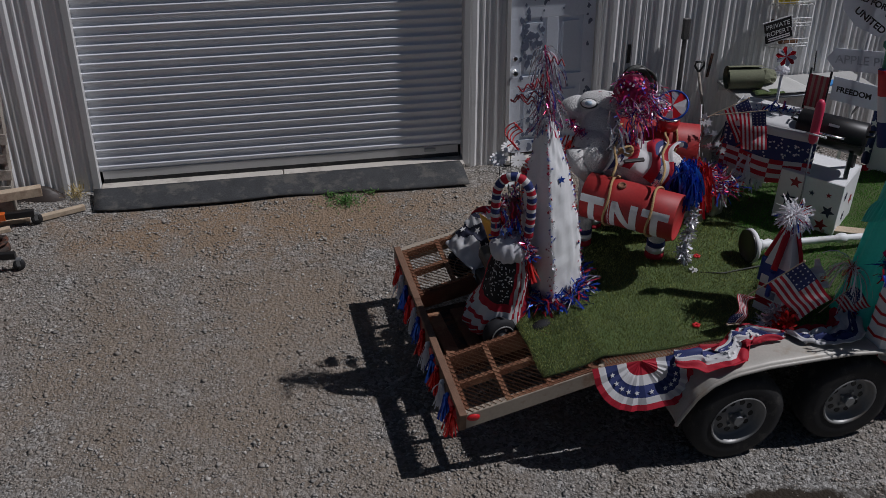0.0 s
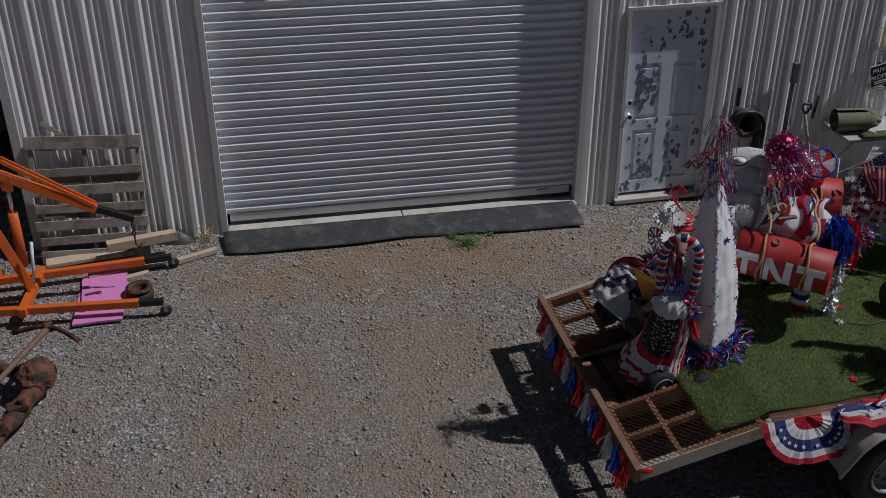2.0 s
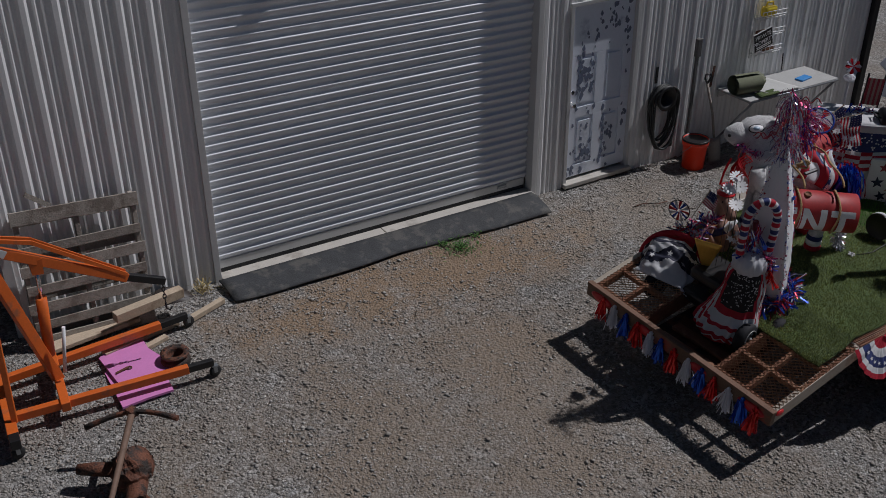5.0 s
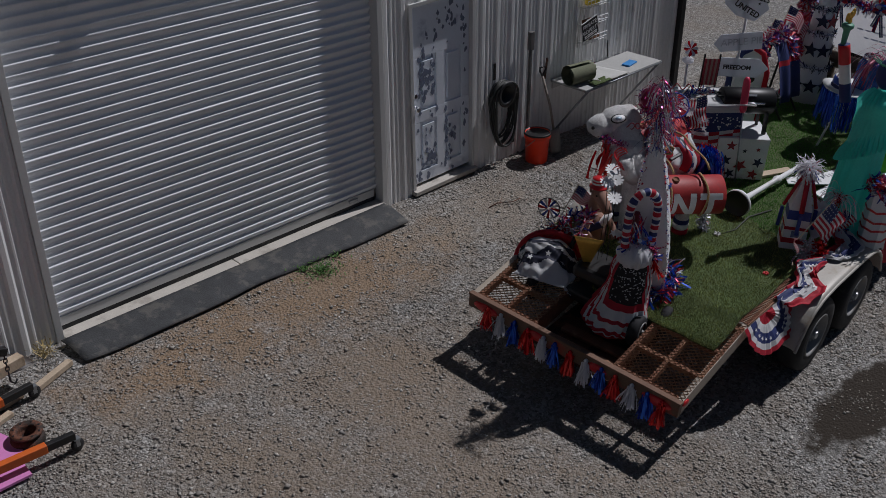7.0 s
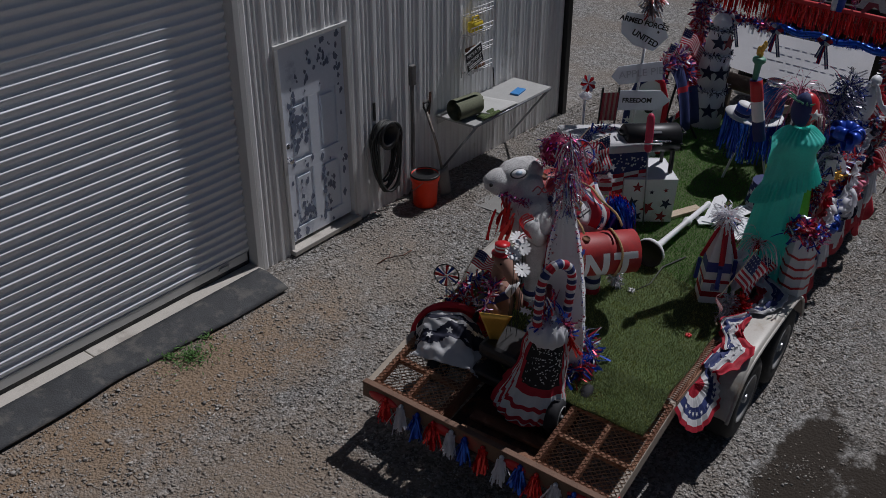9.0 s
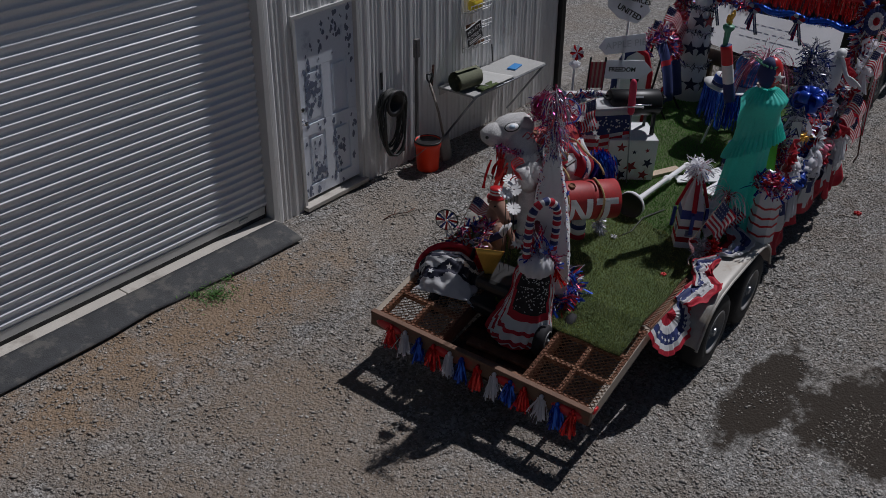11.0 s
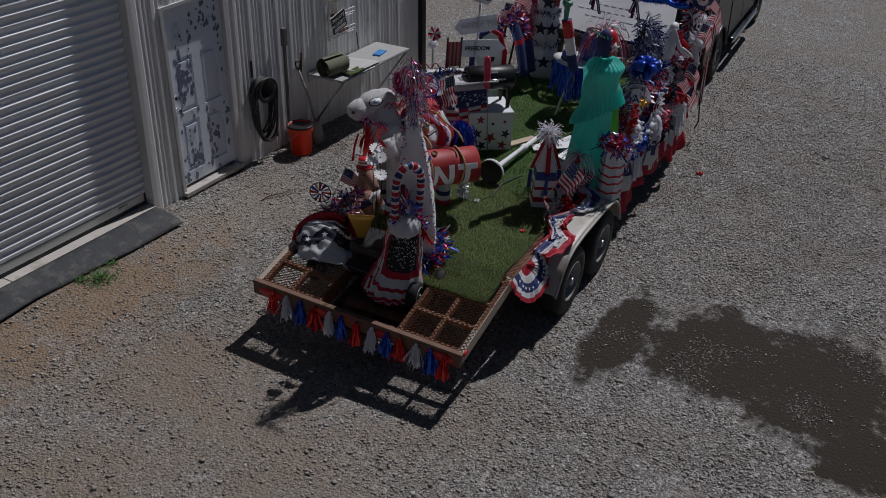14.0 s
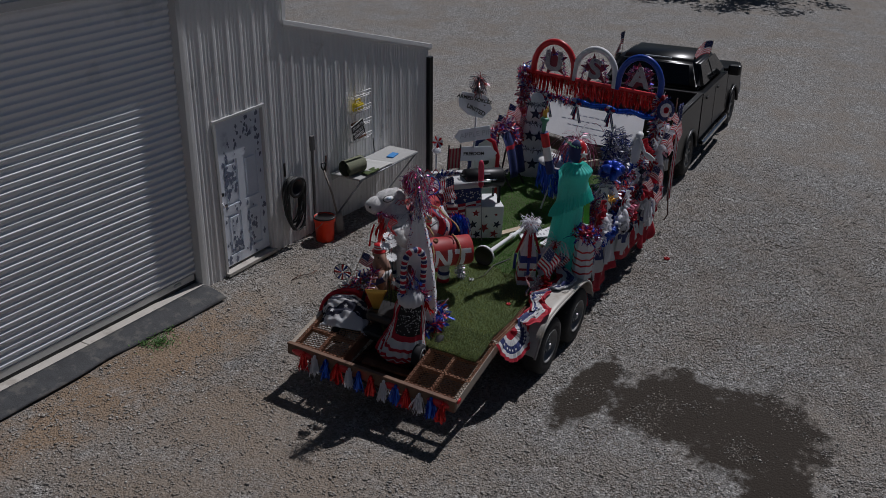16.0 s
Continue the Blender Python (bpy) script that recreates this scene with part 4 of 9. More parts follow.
# ---- the yard by the wall ----
def hoist():
    gz = ground_z(-3, -1)
    t = thing("engine_hoist", pose(0, 0, 0), "orange steel engine hoist with black boom end on casters", "engine hoist")
    def orange(name, a, b, w, h, m=m_orange, label="", twist=0.0):
        bm = bmn()
        bar(bm, a, b, w, h, 0, 0.005, twist)
        return part(name, bm, m, t, label)
    z = gz + 0.14
    orange("leg", (-3.72, -1.26, z), (-2.38, -1.34, z - 0.01), 0.06, 0.07)
    orange("leg_tip", (-2.42, -1.338, z - 0.01), (-2.17, -1.35, z - 0.012), 0.05, 0.06, m_blackp, "black sliding leg end")
    orange("leg", (-3.68, -0.72, z), (-2.38, -0.6, z), 0.06, 0.07)
    orange("leg_tip", (-2.42, -0.603, z), (-2.13, -0.57, z), 0.05, 0.06, m_blackp, "black sliding leg end")
    orange("crossbeam", (-3.78, -1.5, z - 0.01), (-3.72, -0.5, z - 0.01), 0.08, 0.09)
    orange("beam_end", (-3.785, -1.6, z - 0.01), (-3.775, -1.46, z - 0.01), 0.075, 0.085, m_blackp, "black beam end")
    orange("socket", (-3.36, -1.36, z + 0.01), (-3.3, -0.6, z + 0.01), 0.07, 0.08)
    base_, top = Vector((-3.33, -0.98, z + 0.03)), Vector((-3.68, -1.12, 1.5))
    orange("mast", base_, top, 0.08, 0.08)
    for y in (-1.36, -0.66):
        orange("brace", (-3.74, y, z + 0.02), top + Vector((0.0, 0.03 if y > -1 else -0.03, -0.08)), 0.045, 0.03)
    tip = Vector((-2.66, -0.95, 0.86))
    orange("boom", top + Vector((-0.04, 0, 0.03)), tip, 0.07, 0.075)
    orange("boom_end", tip - Vector((0.02, 0, -0.01)), (-2.36, -0.93, 0.72), 0.055, 0.06, m_blackp, "black boom extension")
    knee = top.lerp(tip, 0.36)
    for s in (-0.03, 0.03):
        bm = bmn()
        pts = [top + Vector((0, s, 0.08)), knee + Vector((0, s, 0.16)), tip + Vector((0, s, 0.04))]
        for a, b in zip(pts, pts[1:]):
            bar(bm, a, b, 0.02, 0.03)
        part("truss_bar", bm, m_orange, t)
    bm = bmn()
    plate(bm, [(-0.05, -0.09), (0.05, -0.07), (0.07, 0.05), (-0.05, 0.07)], 0.085, Matrix.Translation(top + Vector((0.0, 0.042, 0))) @ pose(0, 0, 0, 90))
    part("head_plate", bm, m_orange, t)
    bm = bmn()
    plate(bm, [(-0.04, -0.07), (0.04, -0.08), (0.05, 0.05), (-0.05, 0.04)], 0.06, Matrix.Translation(knee + Vector((0, 0.03, -0.04))) @ pose(0, 0, 0, 90))
    part("lift_lug", bm, m_orange, t)
    bm = bmn()
    a, b = base_ + Vector((-0.02, 0, 0.25)), knee + Vector((0, 0, -0.08))
    tube(bm, [a, a.lerp(b, 0.68)], 0.042, 14)
    part("ram_cylinder", bm, m_orange, t)
    bm = bmn()
    tube(bm, [a.lerp(b, 0.66), b], 0.018, 10)
    part("ram_rod", bm, m_chrome, t)
    bm = bmn()
    tube(bm, [base_ + Vector((0.05, -0.08, 0.1)), base_ + Vector((0.11, -0.1, 0.52))], 0.014, 8)
    part("pump_handle", bm, m_letter, t, "pale pump handle")
    bm = bmn()
    box(bm, 0.13, 0.004, 0.06, Matrix.Translation(top.lerp(tip, 0.12) + Vector((0, -0.042, 0.02))) @ pose(0, 0, 0, 0, 38))
    part("sticker", bm, m_letter, t, "pale worn sticker")
    for i in range(5):
        bm = bmn()
        p = Vector((-2.38, -0.93, 0.68 - 0.035 * i))
        tube(bm, [p + Vector((0.014 * math.cos(k) * (1 if i % 2 else 0.2), 0.014 * math.cos(k) * (0.2 if i % 2 else 1), 0.024 * math.sin(k))) for k in np.linspace(0, 2 * math.pi, 9)[:-1]], 0.005, 5, closed=True)
        part("chain_link", bm, m_blackp, t)
    bm = bmn()
    tube(bm, [(-2.38, -0.93, 0.52), (-2.38, -0.93, 0.46), (-2.35, -0.93, 0.43), (-2.33, -0.93, 0.46)], 0.008, 6)
    part("hook", bm, m_blackp, t)
    for x, y in ((-3.78, -1.56), (-3.72, -0.5), (-2.16, -1.34), (-2.12, -0.565)):
        bm = bmn()
        g = ground_z(x, y)
        lathe(bm, [(0.02, -0.018), (0.048, -0.018), (0.052, -0.01), (0.052, 0.01), (0.048, 0.018), (0.02, 0.018)], pose(x, y, g + 0.058, 90, 0, 20), 16)
        c = part("caster", bm, m_tyre, t)
        bm = bmn()
        box(bm, 0.05, 0.045, 0.012, pose(x, y, g + 0.112))
        for s in (-1, 1):
            box(bm, 0.03, 0.004, 0.06, pose(x, y + 0.023 * s, g + 0.083))
        part("caster_fork", bm, m_galv, c)


hoist()


def pallet():
    lean = math.degrees(math.atan2(0.2, 1.2))
    t = thing("wooden_pallet", pose(-2.85, -0.28, ground_z(-2.85, -0.28), -lean + 0.0, 1.5, -2), "weathered grey wooden pallet leaning on the steel wall", "pallet")
    g = random.Random(4)
    for z in (0.06, 0.21, 0.37, 0.54, 0.7, 0.88, 1.17):
        bm = bmn()
        h = 0.12 if z in (0.06, 1.17) else g.uniform(0.075, 0.1)
        w = 1.02 + g.uniform(-0.03, 0.03)
        bar(bm, (-w / 2, -0.055, z + g.uniform(-0.01, 0.01)), (w / 2, -0.055, z + g.uniform(-0.012, 0.03)), 0.018, h, 0, 0.003)
        part("board", bm, m_wood, t)
    for z in (0.1, 0.45, 0.8, 1.12):
        bm = bmn()
        bar(bm, (-0.5, 0.055, z), (0.5, 0.055, z + g.uniform(-0.02, 0.02)), 0.018, 0.09, 0, 0.003)
        part("board", bm, m_wood, t)
    for x in (-0.48, 0.0, 0.48):
        bm = bmn()
        box(bm, 0.04, 0.09, 1.2, pose(x, 0, 0.61), 0.003)
        part("stringer", bm, m_wood, t)
    bm = bmn()
    bar(bm, (-0.36, -0.02, 1.36), (-0.18, 0.02, 1.22), 0.02, 0.04)
    part("splinter", bm, m_wood, t, "loose broken slat end")


pallet()


def yard_bits():
    # lumber by the wall
    for a, b, w, h, dz, label in (((-2.72, -0.46), (-2.08, -0.33), 0.09, 0.09, 0.2, "sawn timber post lying by the pallet"), ((-2.9, -0.64), (-2.2, -0.48), 0.09, 0.04, 0.03, "old plank lying on gravel"), ((-2.75, -0.78), (-2.35, -0.64), 0.06, 0.04, 0.02, "short offcut lying on gravel"), ((-2.1, -0.52), (-1.72, -0.36), 0.06, 0.05, 0.03, "grey plank end lying on gravel"), ((-3.3, -0.42), (-2.5, -0.3), 0.14, 0.04, 0.07, "rough board under the timber post")):
        bm = bmn()
        L = math.hypot(b[0] - a[0], b[1] - a[1])
        box(bm, L, w, h, I4, 0.005)
        x, y = (a[0] + b[0]) / 2, (a[1] + b[1]) / 2
        single("timber", bm, m_lumber, on_ground(x, y, math.degrees(math.atan2(b[1] - a[1], b[0] - a[0])), dz + h / 2 - 0.02), label, "timber", "timber offcuts")
    # pink foam sheets
    for dx, dy, rz, dz in ((0, -0.05, 2, 0.012), (0.03, 0.16, 8, 0.03)):
        bm = bmn()
        g = random.Random(3)
        plate(bm, [(-0.22, -0.3), (-0.02, -0.29), (0.2, -0.3), (0.22, -0.05), (0.19, 0.12), (0.215, 0.3), (0.02, 0.26), (-0.12, 0.3), (-0.2, 0.24)], 0.02)
        single("foam_sheet", bm, m_pink, on_ground(-2.75 + dx, -1.06 + dy, rz, dz), "broken pink foam board lying under the hoist", "foam board", "pink foam pieces")
    bm = bmn()
    bar(bm, (-0.06, 0, 0), (0.06, 0.01, 0), 0.02, 0.015)
    tube(bm, [(0.06 + 0.02 * math.cos(a), 0.02 * math.sin(a), 0) for a in np.linspace(0, 2 * math.pi, 9)[:-1]], 0.006, 5, closed=True)
    single("eye_bolt", bm, m_rustd, on_ground(-2.83, -0.98, 12, 0.06), "rusty eye bolt on the pink foam", "bolt")
    # brake hub
    t = thing("wheel_hub", on_ground(-2.4, -1.05, 0, 0.02), "rusty brown cast wheel hub with bolt flange", "wheel hub")
    bm = bmn()
    lathe(bm, [(0.1, 0.0), (0.12, 0.01), (0.125, 0.05), (0.11, 0.075), (0.085, 0.085), (0.08, 0.1), (0.118, 0.102), (0.122, 0.118), (0.072, 0.12), (0.066, 0.1), (0.06, 0.02)], I4, 28)
    part("casting", bm, m_rustd, t)
    for k in range(8):
        a = 2 * math.pi * k / 8
        bm = bmn()
        cyl(bm, 0.009, 0.009, 0.004, pose(0.097 * math.cos(a), 0.097 * math.sin(a), 0.1185), 8)
        part("bolt_hole", bm, m_blackp, t)
    # rusty axle with differential
    t = thing("rear_axle", on_ground(-3.17, -2.5, 0, 0.0), "rusty brown vehicle axle with its round differential housing", "axle")
    a0, a1 = Vector((0.08, 0.26, 0.13)), Vector((-0.28, -0.95, 0.13))
    bm = bmn()
    tube(bm, [a0.lerp(a1, k / 10) for k in range(11)], lambda s: 0.062 + 0.02 * math.sin(s * 7) + 0.012 * math.sin(s * 23), 14)
    part("axle_tube", bm, m_rustd, t)
    bm = bmn()
    ball(bm, 0.155, pose(0.04, 0.22, 0.17) @ Matrix.Diagonal((0.85, 1.0, 0.95, 1)), 20, 0, 0.35)
    part("differential", bm, m_rustd, t)
    bm = bmn()
    lathe(bm, [(0.15, 0), (0.165, 0.01), (0.165, 0.03), (0.14, 0.04), (0.1, 0.075), (0.03, 0.085)], pose(0.09, 0.23, 0.22, 35, 40, 0) @ Matrix.Scale(0.8, 4), 20)
    for k in range(10):
        a = 2 * math.pi * k / 10
        cyl(bm, 0.012, 0.012, 0.014, pose(0.09, 0.23, 0.22, 35, 40, 0) @ Matrix.Scale(0.8, 4) @ pose(0.15 * math.cos(a), 0.15 * math.sin(a), 0.03), 6)
    part("cover", bm, m_rustd, t, "bolted differential cover")
    bm = bmn()
    tube(bm, [(-0.04, 0.28, 0.19), (-0.2, 0.38, 0.19), (-0.29, 0.43, 0.19)], lambda s: 0.06 - 0.02 * s, 12)
    part("pinion_neck", bm, m_rustd, t)
    for k, (x, y) in enumerate(((-0.02, -0.15), (-0.12, -0.42), (-0.22, -0.68))):
        bm = bmn()
        box(bm, 0.16, 0.1, 0.06, pose(x, y, 0.2, 0, 0, 20 + 15 * k), 0.012)
        cyl(bm, 0.03, 0.025, 0.05, pose(x + 0.04, y, 0.22), 10)
        part("bracket", bm, m_rustd, t)
    bm = bmn()
    tube(bm, [(-0.1, -0.35, 0.12), (-0.3, -0.42, 0.1), (-0.42, -0.46, 0.08)], 0.04, 10)
    part("shock_mount", bm, m_rustd, t)
    # mattock laid across it
    t = thing("mattock", pose(0, 0, 0), "old mattock with a curved rusty head and wooden handle", "mattock")
    bm = bmn()
    head = [Vector((-3.32, -1.86, 0.24)).lerp(Vector((-2.74, -2.26, 0.36)), k / 12) + Vector((0.03, 0.06, 0.05)) * math.sin(math.pi * k / 12) for k in range(13)]
    tube(bm, head, lambda s: 0.017 + 0.012 * abs(s - 0.5), 6)
    box(bm, 0.07, 0.08, 0.06, Matrix.Translation(head[6]) @ pose(0, 0, 0, 0, 0, 20), 0.008)
    part("head", bm, m_rustd, t)
    bm = bmn()
    end = Vector((-3.62, -3.25, 0.22))
    tube(bm, [head[6].lerp(end, k / 12) for k in range(13)], lambda s: 0.021 + 0.004 * math.cos(3 * s), 10)
    part("handle", bm, mat("dark_worn_handle", (0.16, 0.1, 0.07), 0.7, var=0.25, scale=12), t, "dark worn wooden handle")
    # dark sheet and dry grass at the wall's foot
    bm = bmn()
    cloth(bm, 10, 5, lambda s, q: Vector((-2.45 + 0.55 * s, -0.05 - 0.16 * q * (0.5 + s * 0.5), -0.02 + 0.15 * (1 - q) * math.sin(math.pi * s) + 0.02 * noise.noise((s * 5, q * 5, 0)))), None, 0.004)
    single("plastic_sheet", bm, mat("dark_brown_plastic", (0.035, 0.026, 0.022), 0.5, var=0.3), I4, "crumpled dark plastic sheet at the wall's foot", "plastic sheet")
    bm = bmn()
    strands(bm, 60, lambda k: (-1.82 + R.gauss(0, 0.035), -0.1 + R.gauss(0, 0.03), 0.0), lambda k: (R.uniform(-0.4, 0.4), R.uniform(-0.4, 0.3), 1), 0.16, 0.004, 0.12, 3)
    single("dry_grass_tuft", bm, m_straw, I4, "dry straw-coloured grass tuft at the wall", "grass", kind="stuff")
    for cx, cy, n, r in ((0.75, -0.58, 330, 0.19), (0.62, -0.45, 40, 0.06), (1.02, -0.47, 30, 0.06)):
        bm = bmn()
        for _ in range(n):
            a = R.uniform(0, 2 * math.pi)
            d = abs(R.gauss(0, r * 0.6))
            x, y = cx + 1.3 * d * math.cos(a), cy + d * math.sin(a)
            L, wd, tz = R.uniform(0.025, 0.055), R.uniform(0.008, 0.016), R.uniform(0, 360)
            m = on_ground(x, y, tz, 0.01 + R.uniform(0, 0.03), 0, R.uniform(-50, 0))
            plate(bm, [(0, 0), (L * 0.4, -wd / 2), (L, 0), (L * 0.4, wd / 2)], 0.001, m)
        single("weed_clump", bm, m_leaf, I4, "low green weeds growing through the gravel", "weeds", "weeds by the ramp", "stuff")
    bm = bmn()
    tube(bm, [(0.0, 0, 0), (0.12, 0.03, 0.015), (0.3, 0.0, 0.01), (0.42, 0.05, 0.005)], 0.006, 6)
    tube(bm, [(0.15, 0.03, 0.012), (0.22, 0.12, 0.01)], 0.004, 5)
    single("twig", bm, m_rustd, on_ground(2.95, -0.75, -20, 0.008), "dry forked twig on the gravel", "twig")


yard_bits()


# ---- along the wall ----
def wall_things():
    # coiled hose on a hanger
    t = thing("garden_hose", pose(3.86, 0, 0), "black rubber hose coiled on a round wall hanger", "hose")
    bm = bmn()
    lathe(bm, [(0.12, 0), (0.125, 0.02), (0.115, 0.13), (0.15, 0.15), (0.152, 0.16), (0.1, 0.155), (0.1, 0.01)], pose(0.0, -0.01, 0.82, 90), 26)
    part("hanger", bm, m_blackp, t, "round black hanger drum")
    for k in range(9):
        bm = bmn()
        w, dz, y = 0.15 + 0.012 * R.random() + 0.006 * k, 0.36 + 0.05 * R.random() + 0.012 * k, -0.045 - 0.013 * k
        pts = []
        for j in range(28):
            a = 2 * math.pi * j / 28
            x, z = w * math.cos(a) * (1 + 0.12 * math.sin(a)), math.sin(a)
            pts.append((x + 0.02 * math.sin(k), y + 0.02 * math.sin(3 * a + k), 0.64 + (z * 0.32 if z > 0 else z * dz)))
        tube(bm, pts, 0.0125, 7, closed=True)
        part("hose_loop", bm, m_hose, t)
    bm = bmn()
    tube(bm, [(0.16, -0.1, 0.75), (0.24, -0.1, 0.68), (0.25, -0.09, 0.45), (0.2, -0.1, 0.2)], 0.012, 7)
    cyl(bm, 0.017, 0.017, 0.05, pose(0.2, -0.1, 0.16), 8)
    part("hose_end", bm, m_hose, t)
    bm = bmn()
    box(bm, 0.035, 0.012, 0.2, pose(-0.08, -0.03, 1.08), 0.004)
    part("strap", bm, m_blackp, t)
    # bucket
    t = thing("bucket", on_ground(4.27, -0.3, 30, 0.0), "orange-red plastic bucket with a black rim on gravel", "bucket")
    bm = bmn()
    lathe(bm, [(0.125, 0.0), (0.13, 0.01), (0.145, 0.3), (0.158, 0.3), (0.16, 0.345), (0.15, 0.37), (0.145, 0.37), (0.138, 0.3), (0.122, 0.02), (0.001, 0.02)], I4, 28)
    part("pail", bm, m_bucket, t)
    bm = bmn()
    lathe(bm, [(0.15, 0.352), (0.163, 0.354), (0.163, 0.374), (0.148, 0.376), (0.146, 0.36)], I4, 28)
    part("rim", bm, m_blackp, t, "black rim band")
    bm = bmn()
    tube(bm, [(0.158 * math.cos(a), 0.158 * math.sin(a) , 0.33 - 0.17 * math.sin(a)) for a in np.linspace(0, math.pi, 12)], 0.004, 6)
    part("bail", bm, m_galv, t)
    bm = bmn()
    box(bm, 0.006, 0.1, 0.15, pose(0.143, 0.0, 0.17, 0, 3), 0.002)
    part("label_patch", bm, m_brown, t, "worn pale-brown label")
    # shovel
    t = thing("shovel", pose(4.56, -0.07, 0), "old D-handled shovel leaning on the wall", "shovel")
    bm = bmn()
    tube(bm, [(-0.02, -0.04, 0.86), (0.03, -0.14, 0.5), (0.05, -0.2, 0.2)], 0.015, 8)
    part("shaft", bm, m_wood, t)
    bm = bmn()
    tube(bm, [(-0.02, -0.04, 0.86), (-0.07, -0.04, 0.93), (-0.06, -0.03, 0.97), (0.03, -0.03, 0.97), (0.03, -0.04, 0.93), (-0.02, -0.04, 0.86)], 0.012, 8)
    part("grip", bm, m_blackp, t, "black D grip")
    bm = bmn()
    cloth(bm, 6, 6, lambda s, q: Vector((0.05 + (s - 0.5) * 0.2, -0.2 - 0.06 * q - 0.03 * (1 - (2 * s - 1) ** 2), 0.22 - 0.32 * q)), None, 0.004)
    part("blade", bm, mat("worn_grey_blade", (0.26, 0.24, 0.22), 0.5, 0.3, var=0.2), t)
    # wooden post with a grey cap, and a steel strap
    t = thing("paddle_post", pose(4.36, -0.03, 0), "grey wooden post with a block head standing at the wall", "post")
    bm = bmn()
    box(bm, 0.036, 0.03, 1.3, pose(0, -0.03, 0.6), 0.004)
    m_post = mat("dark_weathered_post", (0.13, 0.125, 0.12), 0.85, var=0.25, scale=8, bump=0.4, bscale=70)
    part("shaft", bm, m_post, t)
    bm = bmn()
    box(bm, 0.075, 0.05, 0.22, pose(0, -0.035, 1.32), 0.01)
    part("head", bm, m_post, t)
    bm = bmn()
    box(bm, 0.03, 0.012, 0.26, pose(0, 0, 0), 0.003)
    single("iron_strap", bm, m_rustd, pose(4.69, -0.035, 0.9, 0, 6), "rusty iron strap fixed to the wall", "strap")
    # fold-down shelf
    t = thing("wall_shelf", pose(4.8, 0, 0), "white fold-down wall shelf on steel braces, draped with a cloth", "shelf")
    bm = bmn()
    box(bm, 1.56, 0.54, 0.03, pose(0.78, -0.295, 0.715), 0.008)
    part("shelf_top", bm, mat("grey_white_canvas", (0.4, 0.4, 0.385), 0.8, var=0.08, bump=0.2, bscale=200), t)
    for x in (0.06, 1.5):
        bm = bmn()
        tube(bm, [(x, -0.56, 0.7), (x, -0.03, 0.0)], 0.014, 8)
        part("brace", bm, m_galv, t)
    bm = bmn()
    box(bm, 1.5, 0.02, 0.1, pose(0.78, -0.03, 0.66), 0.004)
    part("wall_rail", bm, m_trim, t)
    bm = bmn()
    tube(bm, [(0.0, -0.56, 0.705), (1.56, -0.56, 0.705)], 0.014, 8)
    part("front_tube", bm, m_galv, t)
    bm = bmn()
    tube(bm, [(1.1, -0.03, 0.98), (1.1, -0.05, 0.76)], 0.008, 6)
    part("chain", bm, m_blackp, t)
    bm = bmn()
    cloth(bm, 14, 8, lambda s, q: Vector((5.05 + 0.5 * s + 0.1 * q, -0.1 - 0.47 * q, 0.742 + 0.02 * abs(noise.noise((s * 4, q * 3, 1))))), None, 0.004)
    single("cloth_cover", bm, mat("soft_canvas", (0.5, 0.5, 0.48), 0.85, var=0.1), I4, "crumpled grey-white cloth lying on the shelf", "cloth")
    t = thing("rolled_turf", pose(4.75, -0.33, 0.86, 0, 0, -8), "roll of artificial turf, backing outwards, lying on the shelf", "turf roll")
    bm = bmn()
    pts = []
    for k in range(60):
        a = 0.35 * k
        pts.append((0.04 + 0.0015 * k, a))
    rings = [[bm.verts.new((x, r * math.cos(a), r * math.sin(a))) for r, a in pts] for x in np.linspace(0, 0.36, 6)]
    for p, q in zip(rings, rings[1:]):
        for j in range(len(pts) - 1):
            bm.faces.new((p[j], p[j + 1], q[j + 1], q[j]))
    part("roll", bm, m_olive, t, "", True)
    bm = bmn()
    cloth(bm, 6, 4, lambda s, q: Vector((0.25 + 0.32 * s, -0.09 - 0.13 * q + 0.05 * s, -0.11 + 0.02 * noise.noise((s * 3, q * 3, 0)))), None, 0.006)
    part("loose_flap", bm, m_turf, t, "green loose end")
    bm = bmn()
    ball(bm, 0.11, Matrix.Diagonal((1.1, 0.9, 0.75, 1)), 14, 0, 0.3)
    single("crumpled_turf", bm, m_olive, pose(5.22, -0.26, 0.82), "crumpled turf offcut beside the roll", "turf offcut")
    bm = bmn()
    box(bm, 0.22, 0.11, 0.02, I4, 0.004)
    single("blue_book", bm, m_bluebook, pose(5.95, -0.36, 0.741, 0, 0, 10), "thin bright blue book lying on the shelf", "book")
    # wire rack with the sign
    t = thing("wire_rack", pose(5.28, 0, 0), "white wire rack hanging on the wall", "rack")
    for x in (0.0, 0.42):
        bm = bmn()
        tube(bm, [(x, -0.03, 1.02), (x, -0.03, 1.85)], 0.006, 6)
        part("upright", bm, m_letter, t)
    for z in (1.08, 1.3, 1.52, 1.74):
        bm = bmn()
        for y, dz in ((-0.04, 0.0), (-0.12, 0.0), (-0.15, 0.04), (-0.15, 0.09)):
            tube(bm, [(0, y, z + dz), (0.42, y, z + dz)], 0.005, 6)
        for x in np.linspace(0, 0.42, 7):
            tube(bm, [(x, -0.03, z), (x, -0.15, z), (x, -0.15, z + 0.09)], 0.003, 5)
        part("basket", bm, m_letter, t)
    t = thing("yellow_case", pose(5.43, -0.1, 1.6), "yellow plastic power-tool case in the wire rack", "case")
    bm = bmn()
    box(bm, 0.2, 0.1, 0.13, pose(0, 0, 0), 0.03)
    part("shell", bm, m_yellow, t)
    bm = bmn()
